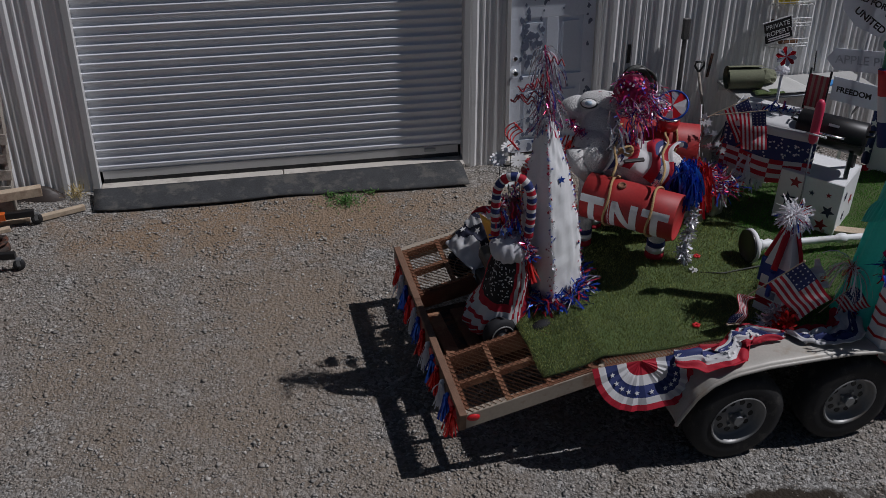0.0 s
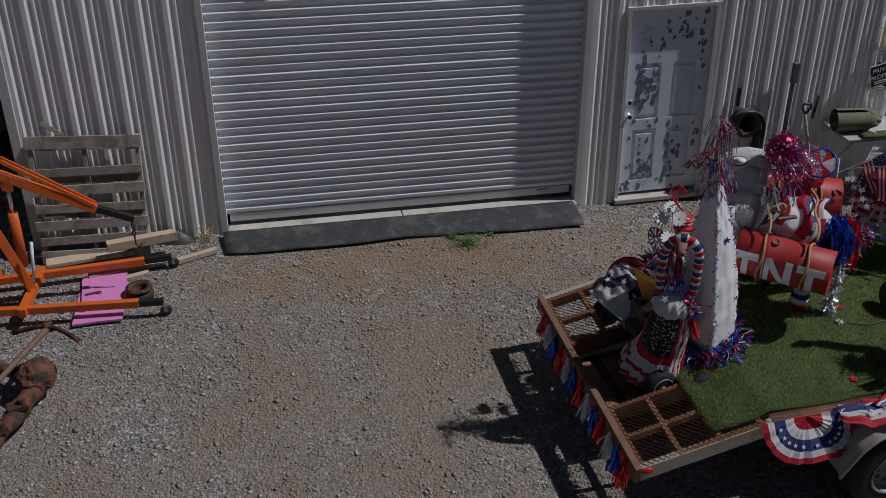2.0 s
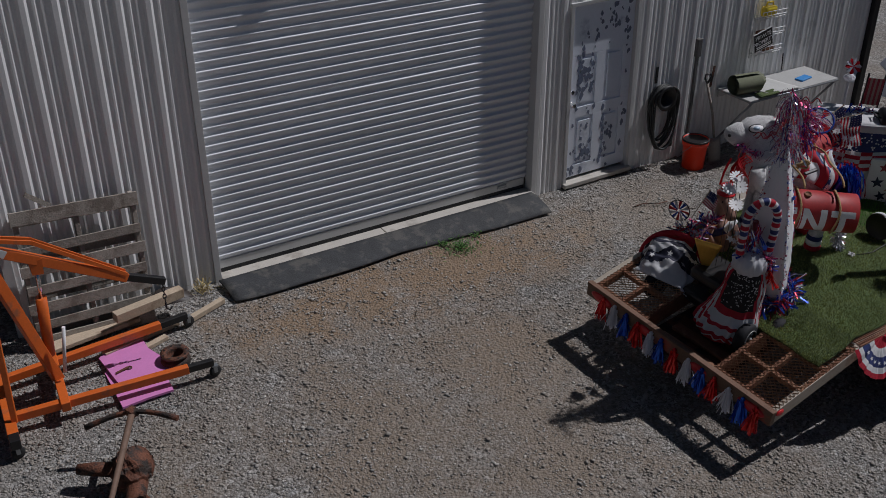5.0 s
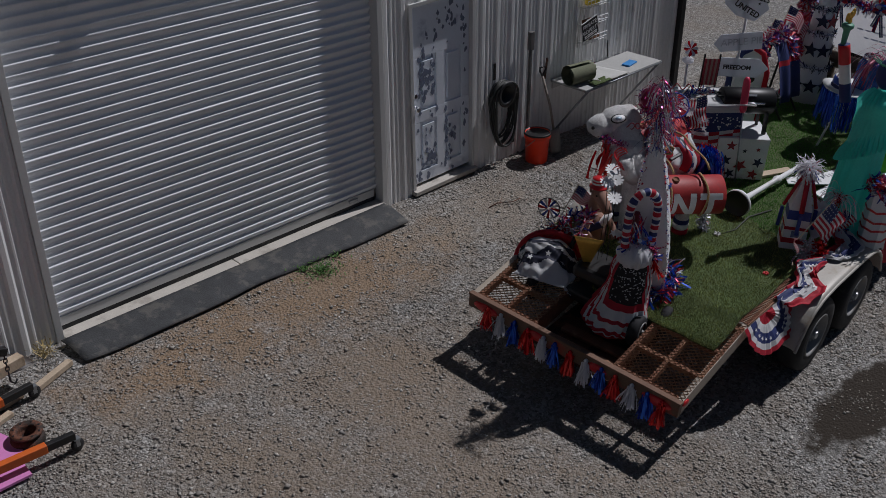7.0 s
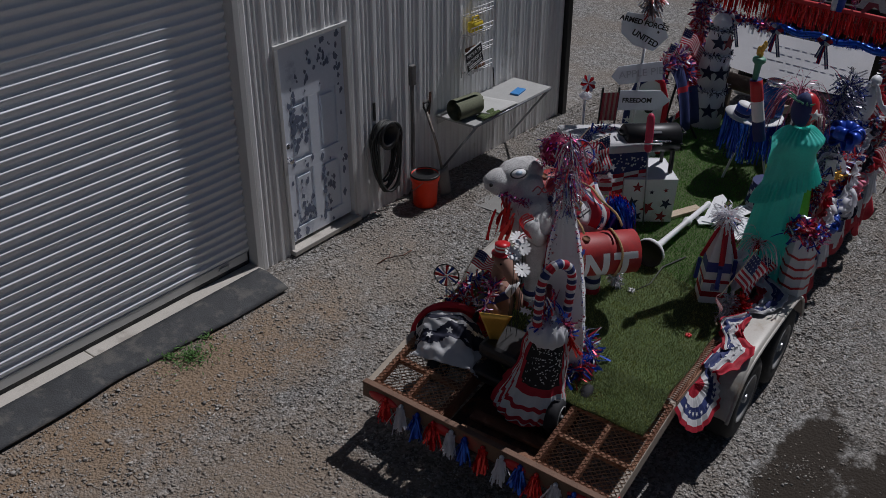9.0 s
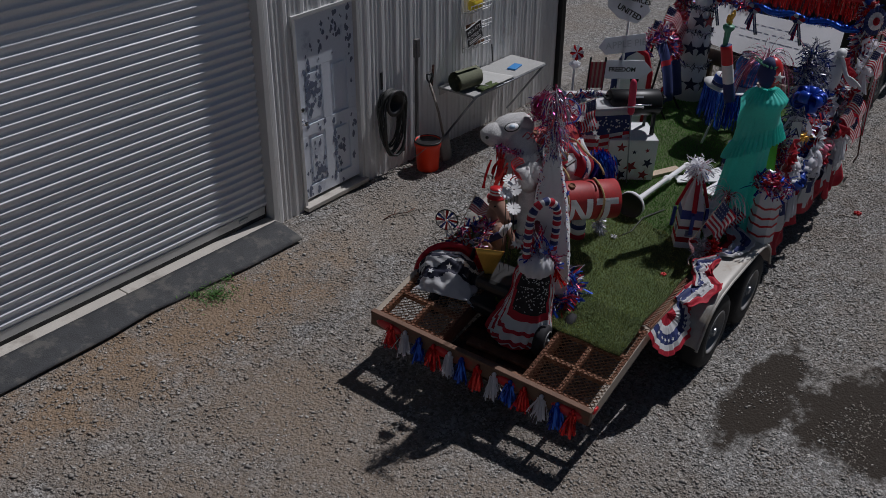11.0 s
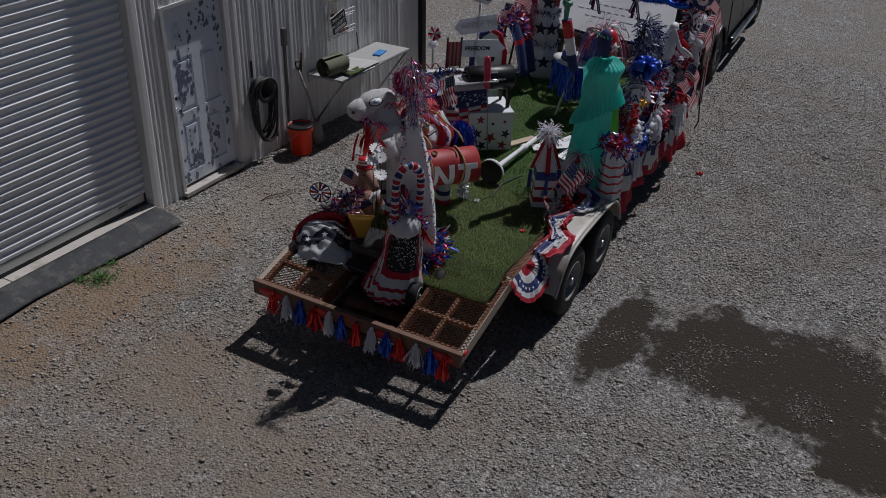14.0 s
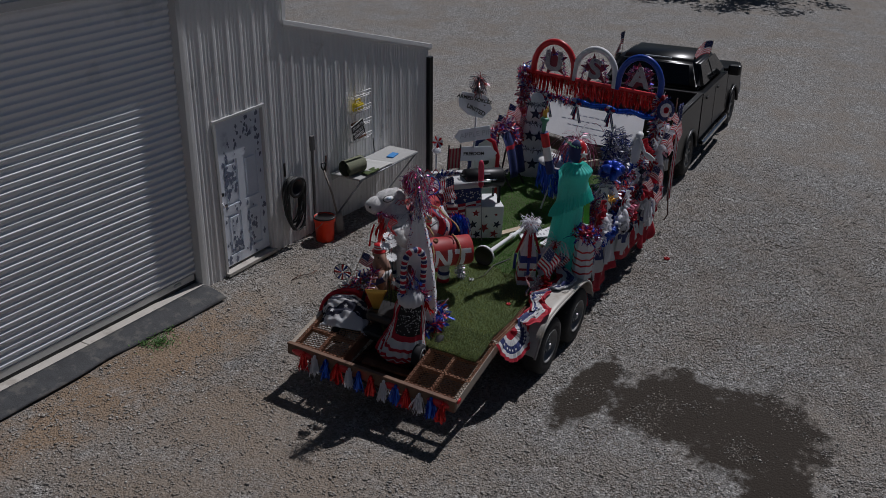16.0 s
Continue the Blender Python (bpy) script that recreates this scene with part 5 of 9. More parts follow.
    tube(bm, [(-0.06, 0, 0.06), (-0.05, 0, 0.11), (0.05, 0, 0.11), (0.06, 0, 0.06)], 0.012, 8)
    part("handle", bm, m_yellow, t)
    for x, z in ((5.5, 1.13), (5.38, 1.35)):
        bm = bmn()
        box(bm, 0.2, 0.07, 0.05, I4, 0.015)
        single("small_box", bm, m_brown, pose(x, -0.1, z), "small brown box in the wire rack", "box", "boxes in the rack")
    t = thing("property_sign", pose(5.33, -0.165, 1.28, 90, -14, 0), "black and white property sign leaning on the wire rack", "sign")
    bm = bmn()
    box(bm, 0.32, 0.24, 0.008, I4, 0.002)
    part("panel", bm, m_letter, t)
    bm = bmn()
    box(bm, 0.3, 0.22, 0.004, pose(0, 0, 0.004))
    part("black_field", bm, m_blackp, t)
    letters("lettering", "PRIVATE", 0.07, pose(0, 0.055, 0.0075), m_letter, t, 0.001)
    letters("lettering", "PROPERTY", 0.07, pose(0, -0.02, 0.0075), m_letter, t, 0.001)
    bm = bmn()
    for k in range(2):
        box(bm, 0.24, 0.012, 0.002, pose(0, -0.065 - 0.022 * k, 0.0075))
    part("small_print", bm, m_letter, t, "bars of unreadable small print")
    bm = bmn()
    plate(bm, [(-0.41, -0.24), (0.4, -0.22), (0.42, 0.23), (-0.4, 0.24)], 0.012)
    single("ground_mat", bm, mat("grey_worn_board", (0.24, 0.235, 0.22), 0.85, var=0.15, scale=5), on_ground(5.02, -0.79, 3, 0.006), "flat grey board lying on the gravel", "board")


wall_things()


# ---- on the trailer: tail and scooter ----
def tassels():
    for k, kind in enumerate("rwbrwbrwbrwbr"):
        v = 0.80 - 0.142 * k + R.uniform(-0.015, 0.015)
        mm = {"r": m_foilred, "w": m_tulle, "b": m_foilblue}[kind]
        t = thing("tassel", D(-0.048, v, -0.235), {"r": "red foil", "w": "white paper", "b": "blue foil"}[kind] + " fringe tassel hanging from the rear rail", "tassel", "tassels along the rear rail")
        bm = bmn()
        ball(bm, 0.016, pose(0, 0, -0.02), 8)
        cyl(bm, 0.014, 0.02, 0.035, pose(0, 0, -0.055), 8)
        part("knot", bm, mm, t)
        bm = bmn()
        L = 0.19 if kind == "w" else 0.185
        strands(bm, 85, lambda k: (R.gauss(0, 0.008), R.gauss(0, 0.014), -0.045), lambda k: (R.gauss(-0.1, 0.2), R.gauss(0, 0.3), -1), L, 0.009, 0.35, 3, 0, 0.14)
        part("fringe", bm, mm, t)


tassels()


m_hubgrey = mat("dark_grey_hub", (0.07, 0.07, 0.075), 0.45, var=0.2)


def scooter():
    t = thing("mobility_scooter", D(0.55, -0.1, -0.3), "decorated mobility scooter with star and stripe cloths", "scooter")
    # cloth-covered seat back: starred black above pleated stripes, spreading towards the tail
    def drape(s, q):
        a = math.radians(55 + 275 * s)
        r = float(np.interp(q, (0, 0.12, 0.4, 0.6, 0.8, 0.93, 1.0), (0.115, 0.15, 0.17, 0.2, 0.245, 0.25, 0.215)))
        ruffle = max(0, q - 0.56) * (1 if q < 0.97 else 0.3)
        pleat = 0.05 * math.sin(19 * a + 2 * math.sin(3 * a)) * ruffle + 0.024 * noise.noise((2.4 * a, 4 * q, 2)) + 0.005 * math.sin(5 * a + 4 * q)
        return Vector((0.02 - 0.1 * q * q + (r * 0.85 + pleat) * math.cos(a), -0.03 + 0.05 * q * q + (r + pleat) * math.sin(a), 0.72 - 0.62 * q - 0.035 * math.sin(math.pi * s) * q))
    def cover(i, j):
        """Red-edged starred panel, then ruffled stripes; striped cloth at the sides."""
        s, q = (i + 0.5) / 90, (j + 0.5) / 44
        out = max(abs(s - 0.57) / (0.2 - 0.05 * q), q / 0.55)
        if out < 1:
            return 3
        if q > 0.96:
            return 0
        return (0, 0, 1, 1, 0, 1, 1, 0, 1, 0)[min(9, int((out - 1) * 11.5))]
    bm = bmn()
    cloth(bm, 90, 44, drape, cover, 0.004)
    back = part("seat_cover", bm, [m_red, m_white, m_blue, m_black], t, "black starred cloth edged red above red and white ruffles", smooth=True)
    bm = bmn()
    for k in range(120):
        s, q = R.uniform(0.4, 0.74), R.uniform(0.03, 0.52)
        p = drape(s, q)
        o = (p - Vector((0.02, -0.03, p.z))).normalized()
        star(bm, R.uniform(0.005, 0.008), Matrix.Translation(p + o * 0.004) @ o.to_track_quat("Z", "Y").to_matrix().to_4x4() @ pose(0, 0, 0, 0, 0, R.uniform(0, 72)), 0, 0.002)
    tagged(part("star_print", bm, m_letter, back, "small white stars"), kind="stuff")
    bm = bmn()
    def wreath(s, q):
        a, b = 2 * math.pi * s, math.pi * q
        r = 0.14 * (1 + 0.07 * math.sin(13 * a) * math.sin(b) + 0.05 * math.sin(7 * a + 5 * b))
        return Vector((r * math.sin(b) * math.cos(a), -0.045 + r * math.sin(b) * math.sin(a), 0.745 + 0.115 * math.cos(b)))
    cloth(bm, 52, 14, wreath, None, 0)
    strands(bm, 160, lambda k: (lambda d: (0.12 * d.x, -0.045 + 0.12 * d.y, 0.74 + 0.075 * abs(d.z)))(rnd().normalized()), lambda k: (R.gauss(0, 1), R.gauss(0, 1), 0.5), 0.022, 0.012, 0.2, 2)
    part("headrest", bm, m_tulle, t, "fluffy white round headrest")
    # foam hoop
    HO = pose(0.0, -0.06, 0.0, 0, 0, -30)
    path = [Vector((-0.115, 0, 0.84)), Vector((-0.122, 0, 1.0))] + [Vector((-0.122 * math.cos(a), 0, 1.14 + 0.17 * math.sin(a))) for a in np.linspace(0, math.pi, 17)] + [Vector((0.122, 0, 1.0)), Vector((0.115, 0, 0.84))]
    fine = []
    for a, b in zip(path, path[1:]):
        n = max(1, round((b - a).length / 0.0125))
        fine += [HO @ a.lerp(b, k / n) for k in range(n)]
    bm = bmn()
    tube(bm, fine, lambda s: 0.032 + 0.0025 * math.sin(s * 150), 12, bands=lambda i: (0, 0, 0, 1, 1, 2, 2, 2, 1)[i % 9])
    hoop = part("hoop", bm, [m_red, m_white, m_blue], t, "foam hoop banded red, white and blue")
    bm = bmn()
    garland(bm, [(-0.1, 0.0, 0.8), (0.0, -0.05, 0.84), (0.08, -0.14, 0.82), (0.12, -0.16, 0.72)], 300, 0.07, 0.009)
    strands(bm, 90, lambda k: (R.gauss(0, 0.04), -0.02 + R.gauss(0, 0.03), R.uniform(0.85, 1.1)), lambda k: (R.gauss(0, 0.5), R.gauss(0, 0.5), -0.4), 0.12, 0.006, 0.5, 3)
    part("tinsel", bm, m_foil3, hoop)
    bm = bmn()
    tube(bm, [(0.05, 0.03, 0.76), (0.03, 0.02, 0.95), (0.02, 0.0, 1.1)], lambda s: 0.045 * (1 - 0.5 * s), 8)
    part("dark_filling", bm, mat("dark_red_gauze", (0.12, 0.01, 0.02), 0.7), hoop, "dark red gauze inside the hoop")
    for k in range(12):
        bm = bmn()
        star(bm, R.uniform(0.024, 0.036), Matrix.Translation((R.uniform(-0.14, -0.04), R.uniform(-0.2, 0.14), R.uniform(0.86, 1.02))) @ pose(0, 0, 0, 70, R.uniform(-40, 40), -60 + R.uniform(-35, 35)), 0, 0.004)
        part("star", bm, [m_royal, m_letter, m_foilsil][k % 3], hoop)
    bm = bmn()
    strands(bm, 14, lambda k: (0.1, -0.17, 0.7), lambda k: (R.gauss(0.3, 0.4), R.gauss(-0.4, 0.4), -1), 0.16, 0.014, 0.3, 3)
    part("ribbon_tail", bm, m_foilred, hoop, "red ribbon ends")
    # chassis, seat, tiller
    bm = bmn()
    box(bm, 0.34, 1.0, 0.1, pose(0.08, 0.36, 0.17), 0.03)
    part("chassis", bm, m_blackp, t)
    bm = bmn()
    box(bm, 0.36, 0.34, 0.12, pose(0.1, 0.3, 0.4), 0.04)
    cyl(bm, 0.04, 0.04, 0.2, pose(0.08, 0.28, 0.2), 10)
    part("seat", bm, m_blackp, t)
    # half-dome cowl: an arch at its back, falling to a rounded front
    CW = pose(0.14, 0.84, 0.15, 0, 0, 28)
    def cowl(s, q):
        a = math.radians(-4 + 188 * s)
        wr = 1 + 0.03 * math.sin(17 * a) * q + 0.16 * noise.noise((5 * s, 5 * q, 1)) + 0.1 * noise.noise((12 * s + 4 * q, 8 * q, 5)) * min(1, 3 * q)
        return CW @ Vector((0.05 - (0.45 - 0.2 * s) * q - 0.05 * math.sin(a) * q, -0.285 * (1 - 0.1 * q) * wr * math.cos(a), 0.3 * (1 - 0.8 * q ** 1.7) * wr * max(-0.1, math.sin(a)) + 0.01))
    def cm(i, j):
        w = j / 2 + 1.3 * math.sin(i * 0.16) + 1.2 * math.sin(i * 0.09 + 1)
        return 0 if j < 5 else (2 if 4 < w < 6.5 or 10 < w + 2.5 * math.sin(i * 0.05) < 16.5 else 1)
    bm = bmn()
    cloth(bm, 108, 48, cowl, cm, 0.006)
    shell = part("front_cowl", bm, [m_red, m_white, mat("blackish_navy_cloth", (0.008, 0.01, 0.028), 0.75, var=0.2)], t, "rounded cowl draped in white cloth with a starred navy band")
    for k in range(5):
        s_ = 0.14 + 0.18 * k
        i_ = s_ * 54
        q_ = (13.2 - 2.5 * math.sin(s_ * 5.4) - 1.3 * math.sin(i_ * 0.32) - 1.2 * math.sin(i_ * 0.18 + 1)) / 24
        p, pa, pb = cowl(s_, q_), cowl(s_ + 0.01, q_), cowl(s_, q_ + 0.01)
        nrm = (pa - p).cross(pb - p).normalized()
        if nrm.dot(p - CW.translation) < 0:
            nrm = -nrm
        bm = bmn()
        star(bm, 0.03, Matrix.Translation(p + nrm * 0.005) @ nrm.to_track_quat("Z", "Y").to_matrix().to_4x4(), 0, 0.002)
        part("star", bm, m_letter, shell)
    bm = bmn()
    tube(bm, [CW @ Vector((0.05, 0.3 * math.cos(a), 0.33 * math.sin(a))) for a in np.linspace(-0.15, math.pi + 0.15, 24)], 0.026, 8)
    part("red_trim", bm, m_red, t, "red padded cowl edge")
    bm = bmn()
    cloth(bm, 20, 6, lambda s, q: CW @ Vector((0.035 - 0.1 * (1 - q), 0.27 * (1 - q * 0.98) * math.cos(math.pi * s), 0.29 * (1 - q * 0.98) * math.sin(math.pi * s))), None, 0.004)
    part("lining", bm, m_black, t, "black lining of the cowl")
    bm = bmn()
    tube(bm, [(0.24, 0.72, 0.3), (0.2, 0.58, 0.74)], 0.022, 8)
    tube(bm, [(0.02, 0.55, 0.76), (0.2, 0.56, 0.76), (0.38, 0.6, 0.76)], 0.014, 8)
    part("tiller", bm, m_blackp, t)
    bm = bmn()
    garland(bm, [(0.36, 0.62, 0.5), (0.34, 0.58, 0.72), (0.2, 0.54, 0.78), (0.02, 0.5, 0.7)], 260, 0.09, 0.009)
    part("tinsel", bm, m_foilpurple, t)
    WZ = 8
    for y, x in ((-0.23, -0.1), (-0.33, 0.19), (0.78, -0.1), (0.78, 0.3)):
        bm = bmn()
        lathe(bm, [(0.06, -0.04), (0.115, -0.045), (0.13, -0.02), (0.13, 0.02), (0.115, 0.045), (0.06, 0.04)], pose(x, y, 0.15 if y < 0 else 0.1, 90, 0, WZ if y < 0 else 0), 22, 0, False)
        w = part("wheel", bm, m_black, t)
        bm = bmn()
        lathe(bm, [(0.062, -0.042), (0.062, 0.03), (0.03, 0.042), (0.012, 0.05)], pose(x, y, 0.15 if y < 0 else 0.1, 90, 0, WZ if y < 0 else 0), 16)
        part("wheel_disc", bm, m_hubgrey, w, "dark grey wheel disc")
        bm = bmn()
        lathe(bm, [(0.085, 0.043), (0.088, 0.049), (0.078, 0.05), (0.076, 0.044)], pose(x, y, 0.15 if y < 0 else 0.1, 90, 0, WZ if y < 0 else 0), 24, 0, False)
        lathe(bm, [(0.02, 0.045), (0.018, 0.058), (0.001, 0.06)], pose(x, y, 0.15 if y < 0 else 0.1, 90, 0, WZ if y < 0 else 0), 12)
        part("hub_ring", bm, m_rim, w, "pale hub and ring")


scooter()


def tail_bits():
    # stuffed toy, a plain shape: body, bowed neck, long muzzle, ears and a banded cap
    bm = bmn()
    lathe(bm, [(0.09, 0), (0.1, 0.1), (0.085, 0.2), (0.05, 0.27)], I4, 14, 0)
    tube(bm, [(0.02, 0, 0.2), (0.03, 0, 0.3), (0.01, 0, 0.38), (-0.03, 0, 0.42)], lambda s: 0.06 - 0.012 * s, 12, 0)
    tube(bm, [(0.0, 0, 0.43), (-0.06, 0, 0.42), (-0.12, 0, 0.38), (-0.16, 0, 0.345), (-0.175, 0, 0.33)], lambda s: 0.062 - 0.03 * s, 12, 0)
    lathe(bm, [(0.075, 0.475), (0.075, 0.482), (0.05, 0.486), (0.052, 0.51), (0.052, 0.53), (0.053, 0.55), (0.001, 0.552)], I4, 16, 1)
    lathe(bm, [(0.0535, 0.505), (0.0545, 0.52)], I4, 16, 3, False)
    lathe(bm, [(0.0535, 0.533), (0.0545, 0.545)], I4, 16, 3, False)
    for s in (-1, 1):
        tube(bm, [(-0.03, s * 0.08, 0.24), (-0.07, s * 0.12, 0.14), (-0.13, s * 0.08, 0.08)], 0.028, 8, 0)
        ball(bm, 0.022, pose(0.01, s * 0.06, 0.46) @ Matrix.Diagonal((0.5, 0.6, 1.4, 1)), 8, 0)
        ball(bm, 0.008, pose(-0.07, s * 0.05, 0.435), 8, 2)
    tube(bm, [(-0.11, -0.06, 0.3), (-0.1, 0.0, 0.2), (-0.04, 0.09, 0.14)], 0.03, 8, bands=lambda i: (3, 4, 3)[i % 3])
    single("stuffed_toy", bm, [mat("tan_felt", (0.3, 0.17, 0.125), 0.85), m_redp, m_black, m_letter, m_blue], D(0.88, 0.44, 0.17, 0, 4, 62) @ Matrix.Scale(1.08, 4), "plain brown stuffed toy with a red banded cap", "toy", smooth=True)
    bm = bmn()
    cloth(bm, 8, 6, lambda s, q: Vector((-0.02 * s, (s - 0.5) * 0.24 * (1 - q), -0.36 * q + 0.33)), None, 0.003)
    single("yellow_pennant", bm, m_gold, D(0.6, 0.3, 0.1, 0, -12, 20), "gold-yellow cloth pennant hanging beside the seat", "pennant")
    # whirligig on the left rail
    t = thing("pinwheel", D(0.98, 0.99, 0.0), "red, white and blue pinwheel on a stick at the rail", "pinwheel", "pinwheels")
    bm = bmn()
    cyl(bm, 0.005, 0.005, 0.24, I4, 6)
    part("stick", bm, m_letter, t)
    fm = pose(-0.012, 0, 0.24, 0, -90, 0) @ pose(0, 0, 0, 20, 0, 0)
    bm = bmn()
    tube(bm, [fm @ Vector((0.1 * math.cos(a), 0.1 * math.sin(a), 0)) for a in np.linspace(0, 2 * math.pi, 25)[:-1]], 0.005, 6, closed=True)
    part("hoop", bm, m_blackp, t)
    for k in range(12):
        bm = bmn()
        a = math.radians(30 * k)
        plate(bm, [(0.012, 0), (0.095, -0.016), (0.097, 0.012), (0.02, 0.01)], 0.002, fm @ pose(0, 0, 0.004, 12, 0, 30 * k))
        part("vane", bm, [m_redp, m_letter, m_royal][k % 3], t)
    stick_flag("hand_flag", 0.22, 0.14, 0.42, D(1.04, 0.93, 0.1, 0, 20, -62), "small striped flag leaning beside the pinwheel")
    bm = bmn()
    garland(bm, [(0, 0, 0.05), (0.2, 0.02, 0.12), (0.45, -0.02, 0.1)], 170, 0.09, 0.011)
    single("tinsel_heap", bm, m_foil3, D(0.95, 0.85, 0.02), "heap of red, blue and silver tinsel by the rail", "tinsel", "tinsel heaps", "stuff")
    bm = bmn()
    garland(bm, [(0, 0, 0), (0.1, -0.1, 0.03), (0.12, -0.25, 0.02), (0.05, -0.32, 0.0)], 120, 0.1, 0.012)
    single("tinsel_heap", bm, m_paper3, D(0.82, 0.92, 0.12), "crumpled red and white ribbon on the scooter's front", "ribbon", "tinsel heaps", "stuff")
    # daisy stakes with curled wire
    for k, (u, v, w) in enumerate(((0.54, 0.19, 0.96), (0.69, 0.2, 0.93), (0.62, 0.2, 1.04), (0.6, 0.14, 0.82))):
        t = thing("paper_daisy", D(u, v, w), "white paper daisy on a wire beside the cone", "paper flower", "white daisies")
        face = (Vector((-0.3, -0.42, 0.85)) + rnd(0.2)).normalized().to_track_quat("Z", "Y").to_matrix().to_4x4()
        for j in range(13):
            bm = bmn()
            plate(bm, [(0.007, -0.004), (0.05, -0.01), (0.062, -0.005), (0.062, 0.005), (0.05, 0.01), (0.007, 0.004)], 0.002, face @ pose(0, 0, 0, 6, -5, 360 / 13 * j + R.uniform(-3, 3)))
            part("petal", bm, m_letter, t)
        bm = bmn()
        tube(bm, [(0.004, 0, 0), (0.02, -0.01, -0.2), (0.06, 0.02, -w + 0.2)], 0.003, 5)
        part("wire", bm, m_blackp, t)
    bm = bmn()
    for k in range(4):
        tube(bm, [(0.03 * math.sin(a * 2 + k) + 0.02 * k, 0.035 * math.cos(a * 2 + k), 0.05 * a) for a in np.linspace(0, 4, 30)], 0.0045, 5)
    single("curled_wire", bm, m_redp, D(0.6, 0.16, 1.05), "red curled wire spray above the daisies", "wire spray")


tail_bits()


def cone_monument():
    """White tapering monument with star strings and a tinsel top."""
    t = thing("white_monument", D(0.9, -0.1, 0.01, -2.2, -5, 0), "tall white tapering paper monument strung with stars", "monument")
    bm = bmn()
    WQ, WR = (0, 0.24, 0.25, 0.44, 0.455, 0.63, 0.75, 0.91, 1), (0.165, 0.171, 0.165, 0.153, 0.146, 0.123, 0.092, 0.046, 0.014)
    def f(s, q):
        a = 2 * math.pi * s + 0.5
        b = a - 0.5
        sq = 1 / max(abs(math.cos(b)), abs(math.sin(b))) ** 0.75
        r = np.interp(q, WQ, WR) + 0.009 * noise.noise((math.cos(a) * 2, math.sin(a) * 2, q * 7)) + 0.011 * noise.noise((math.cos(a) * 5, math.sin(a) * 5, q * 16))
        return Vector((r * sq * math.cos(a), r * sq * math.sin(a), 1.43 * q))
    cloth(bm, 48, 40, f, None, 0.0)
    part("shell", bm, m_whitep, t, smooth=True)
    bm = bmn()
    for c in (0.125, 0.375, 0.625, 0.875):
        for k in range(95):
            p = f(c + R.gauss(0, 0.013), (k + R.uniform(-0.4, 0.4)) / 95 % 1)
            o = Vector((p.x, p.y, 0)).normalized() * 0.008
            star(bm, R.uniform(0.007, 0.014), Matrix.Translation(p + o) @ pose(0, 0, 0, R.uniform(0, 180), R.uniform(0, 180), R.uniform(0, 180)), 0, 0.002)
    ob = part("star_string", bm, m_foil3, t, "strings of tiny foil stars down the edges")
    ob["kind"] = "stuff"
    for s, q in ((0.5, 0.62), (0.25, 0.55), (0.03, 0.5), (0.52, 0.9), (0.74, 0.66)):
        bm = bmn()
        p = f(s, q)
        star(bm, 0.03, Matrix.Translation(p + Vector((p.x, p.y, 0)).normalized() * 0.006) @ pose(0, 0, 0, 80, 0, 360 * s + 90), 0, 0.003)
        part("star", bm, m_royal, t)
    bm = bmn()
    strands(bm, 170, lambda k: (R.gauss(0, 0.012), R.gauss(0, 0.012), R.uniform(1.45, 1.86)), lambda k: (R.gauss(0.12, 0.4), R.gauss(0, 0.4), R.uniform(-0.4, 0.3)), 0.24, 0.0045, 0.5, 6, 0, 0.2)
    strands(bm, 120, lambda k: (R.gauss(0, 0.02), R.gauss(0, 0.02), R.uniform(1.3, 1.6)), lambda k: (R.gauss(0, 0.6), R.gauss(0, 0.6), 0.3), 0.16, 0.005, 0.4, 4, 0, 0.3)
    tube(bm, [(0, 0, 1.3), (0.01, 0.0, 1.6), (0.0, 0, 1.86)], 0.004, 6)
    part("tinsel_plume", bm, foil("mixed_dark_and_silver_foil", [(0.5, 0.02, 0.08), (0.05, 0.05, 0.3), SILVER, (0.3, 0.3, 0.36), (0.35, 0.03, 0.15), (0.7, 0.7, 0.74)]), t, "plume of red, blue and silver tinsel")
    for k in range(7):
        bm = bmn()
        d = Vector((math.cos(2.2 + 0.45 * k), math.sin(2.2 + 0.45 * k), 0.15 - 0.1 * (k % 3)))
        tube(bm, [Vector((0, 0, 1.42 + 0.06 * k)) + d * 0.07 * a + Vector((0, 0, 0.022 * math.sin(5 * a + k))) for a in np.linspace(0, 3.4, 34)], 0.0045, 5)
        part("curl", bm, m_starred, t, "curled dark red wire")
    bm = bmn()
    strands(bm, 900, lambda k: ((lambda a: (0.23 * math.cos(a), 0.23 * math.sin(a), R.uniform(0.0, 0.07)))(R.uniform(0, 6.283))), lambda k: rnd() + Vector((0, 0, 0.1)), 0.14, 0.011, 0.25, 2)
    part("base_fringe", bm, foil("blue_silver_fringe", [(0.02, 0.07, 0.45), (0.03, 0.1, 0.55), SILVER, (0.02, 0.05, 0.3), (0.5, 0.03, 0.05)]), t, "blue and silver fringe round the foot")


cone_monument()

# ---- the plush horse and its barrels ----
HM = D(1.66, 0.38, 0.02, 0, 0, -30)


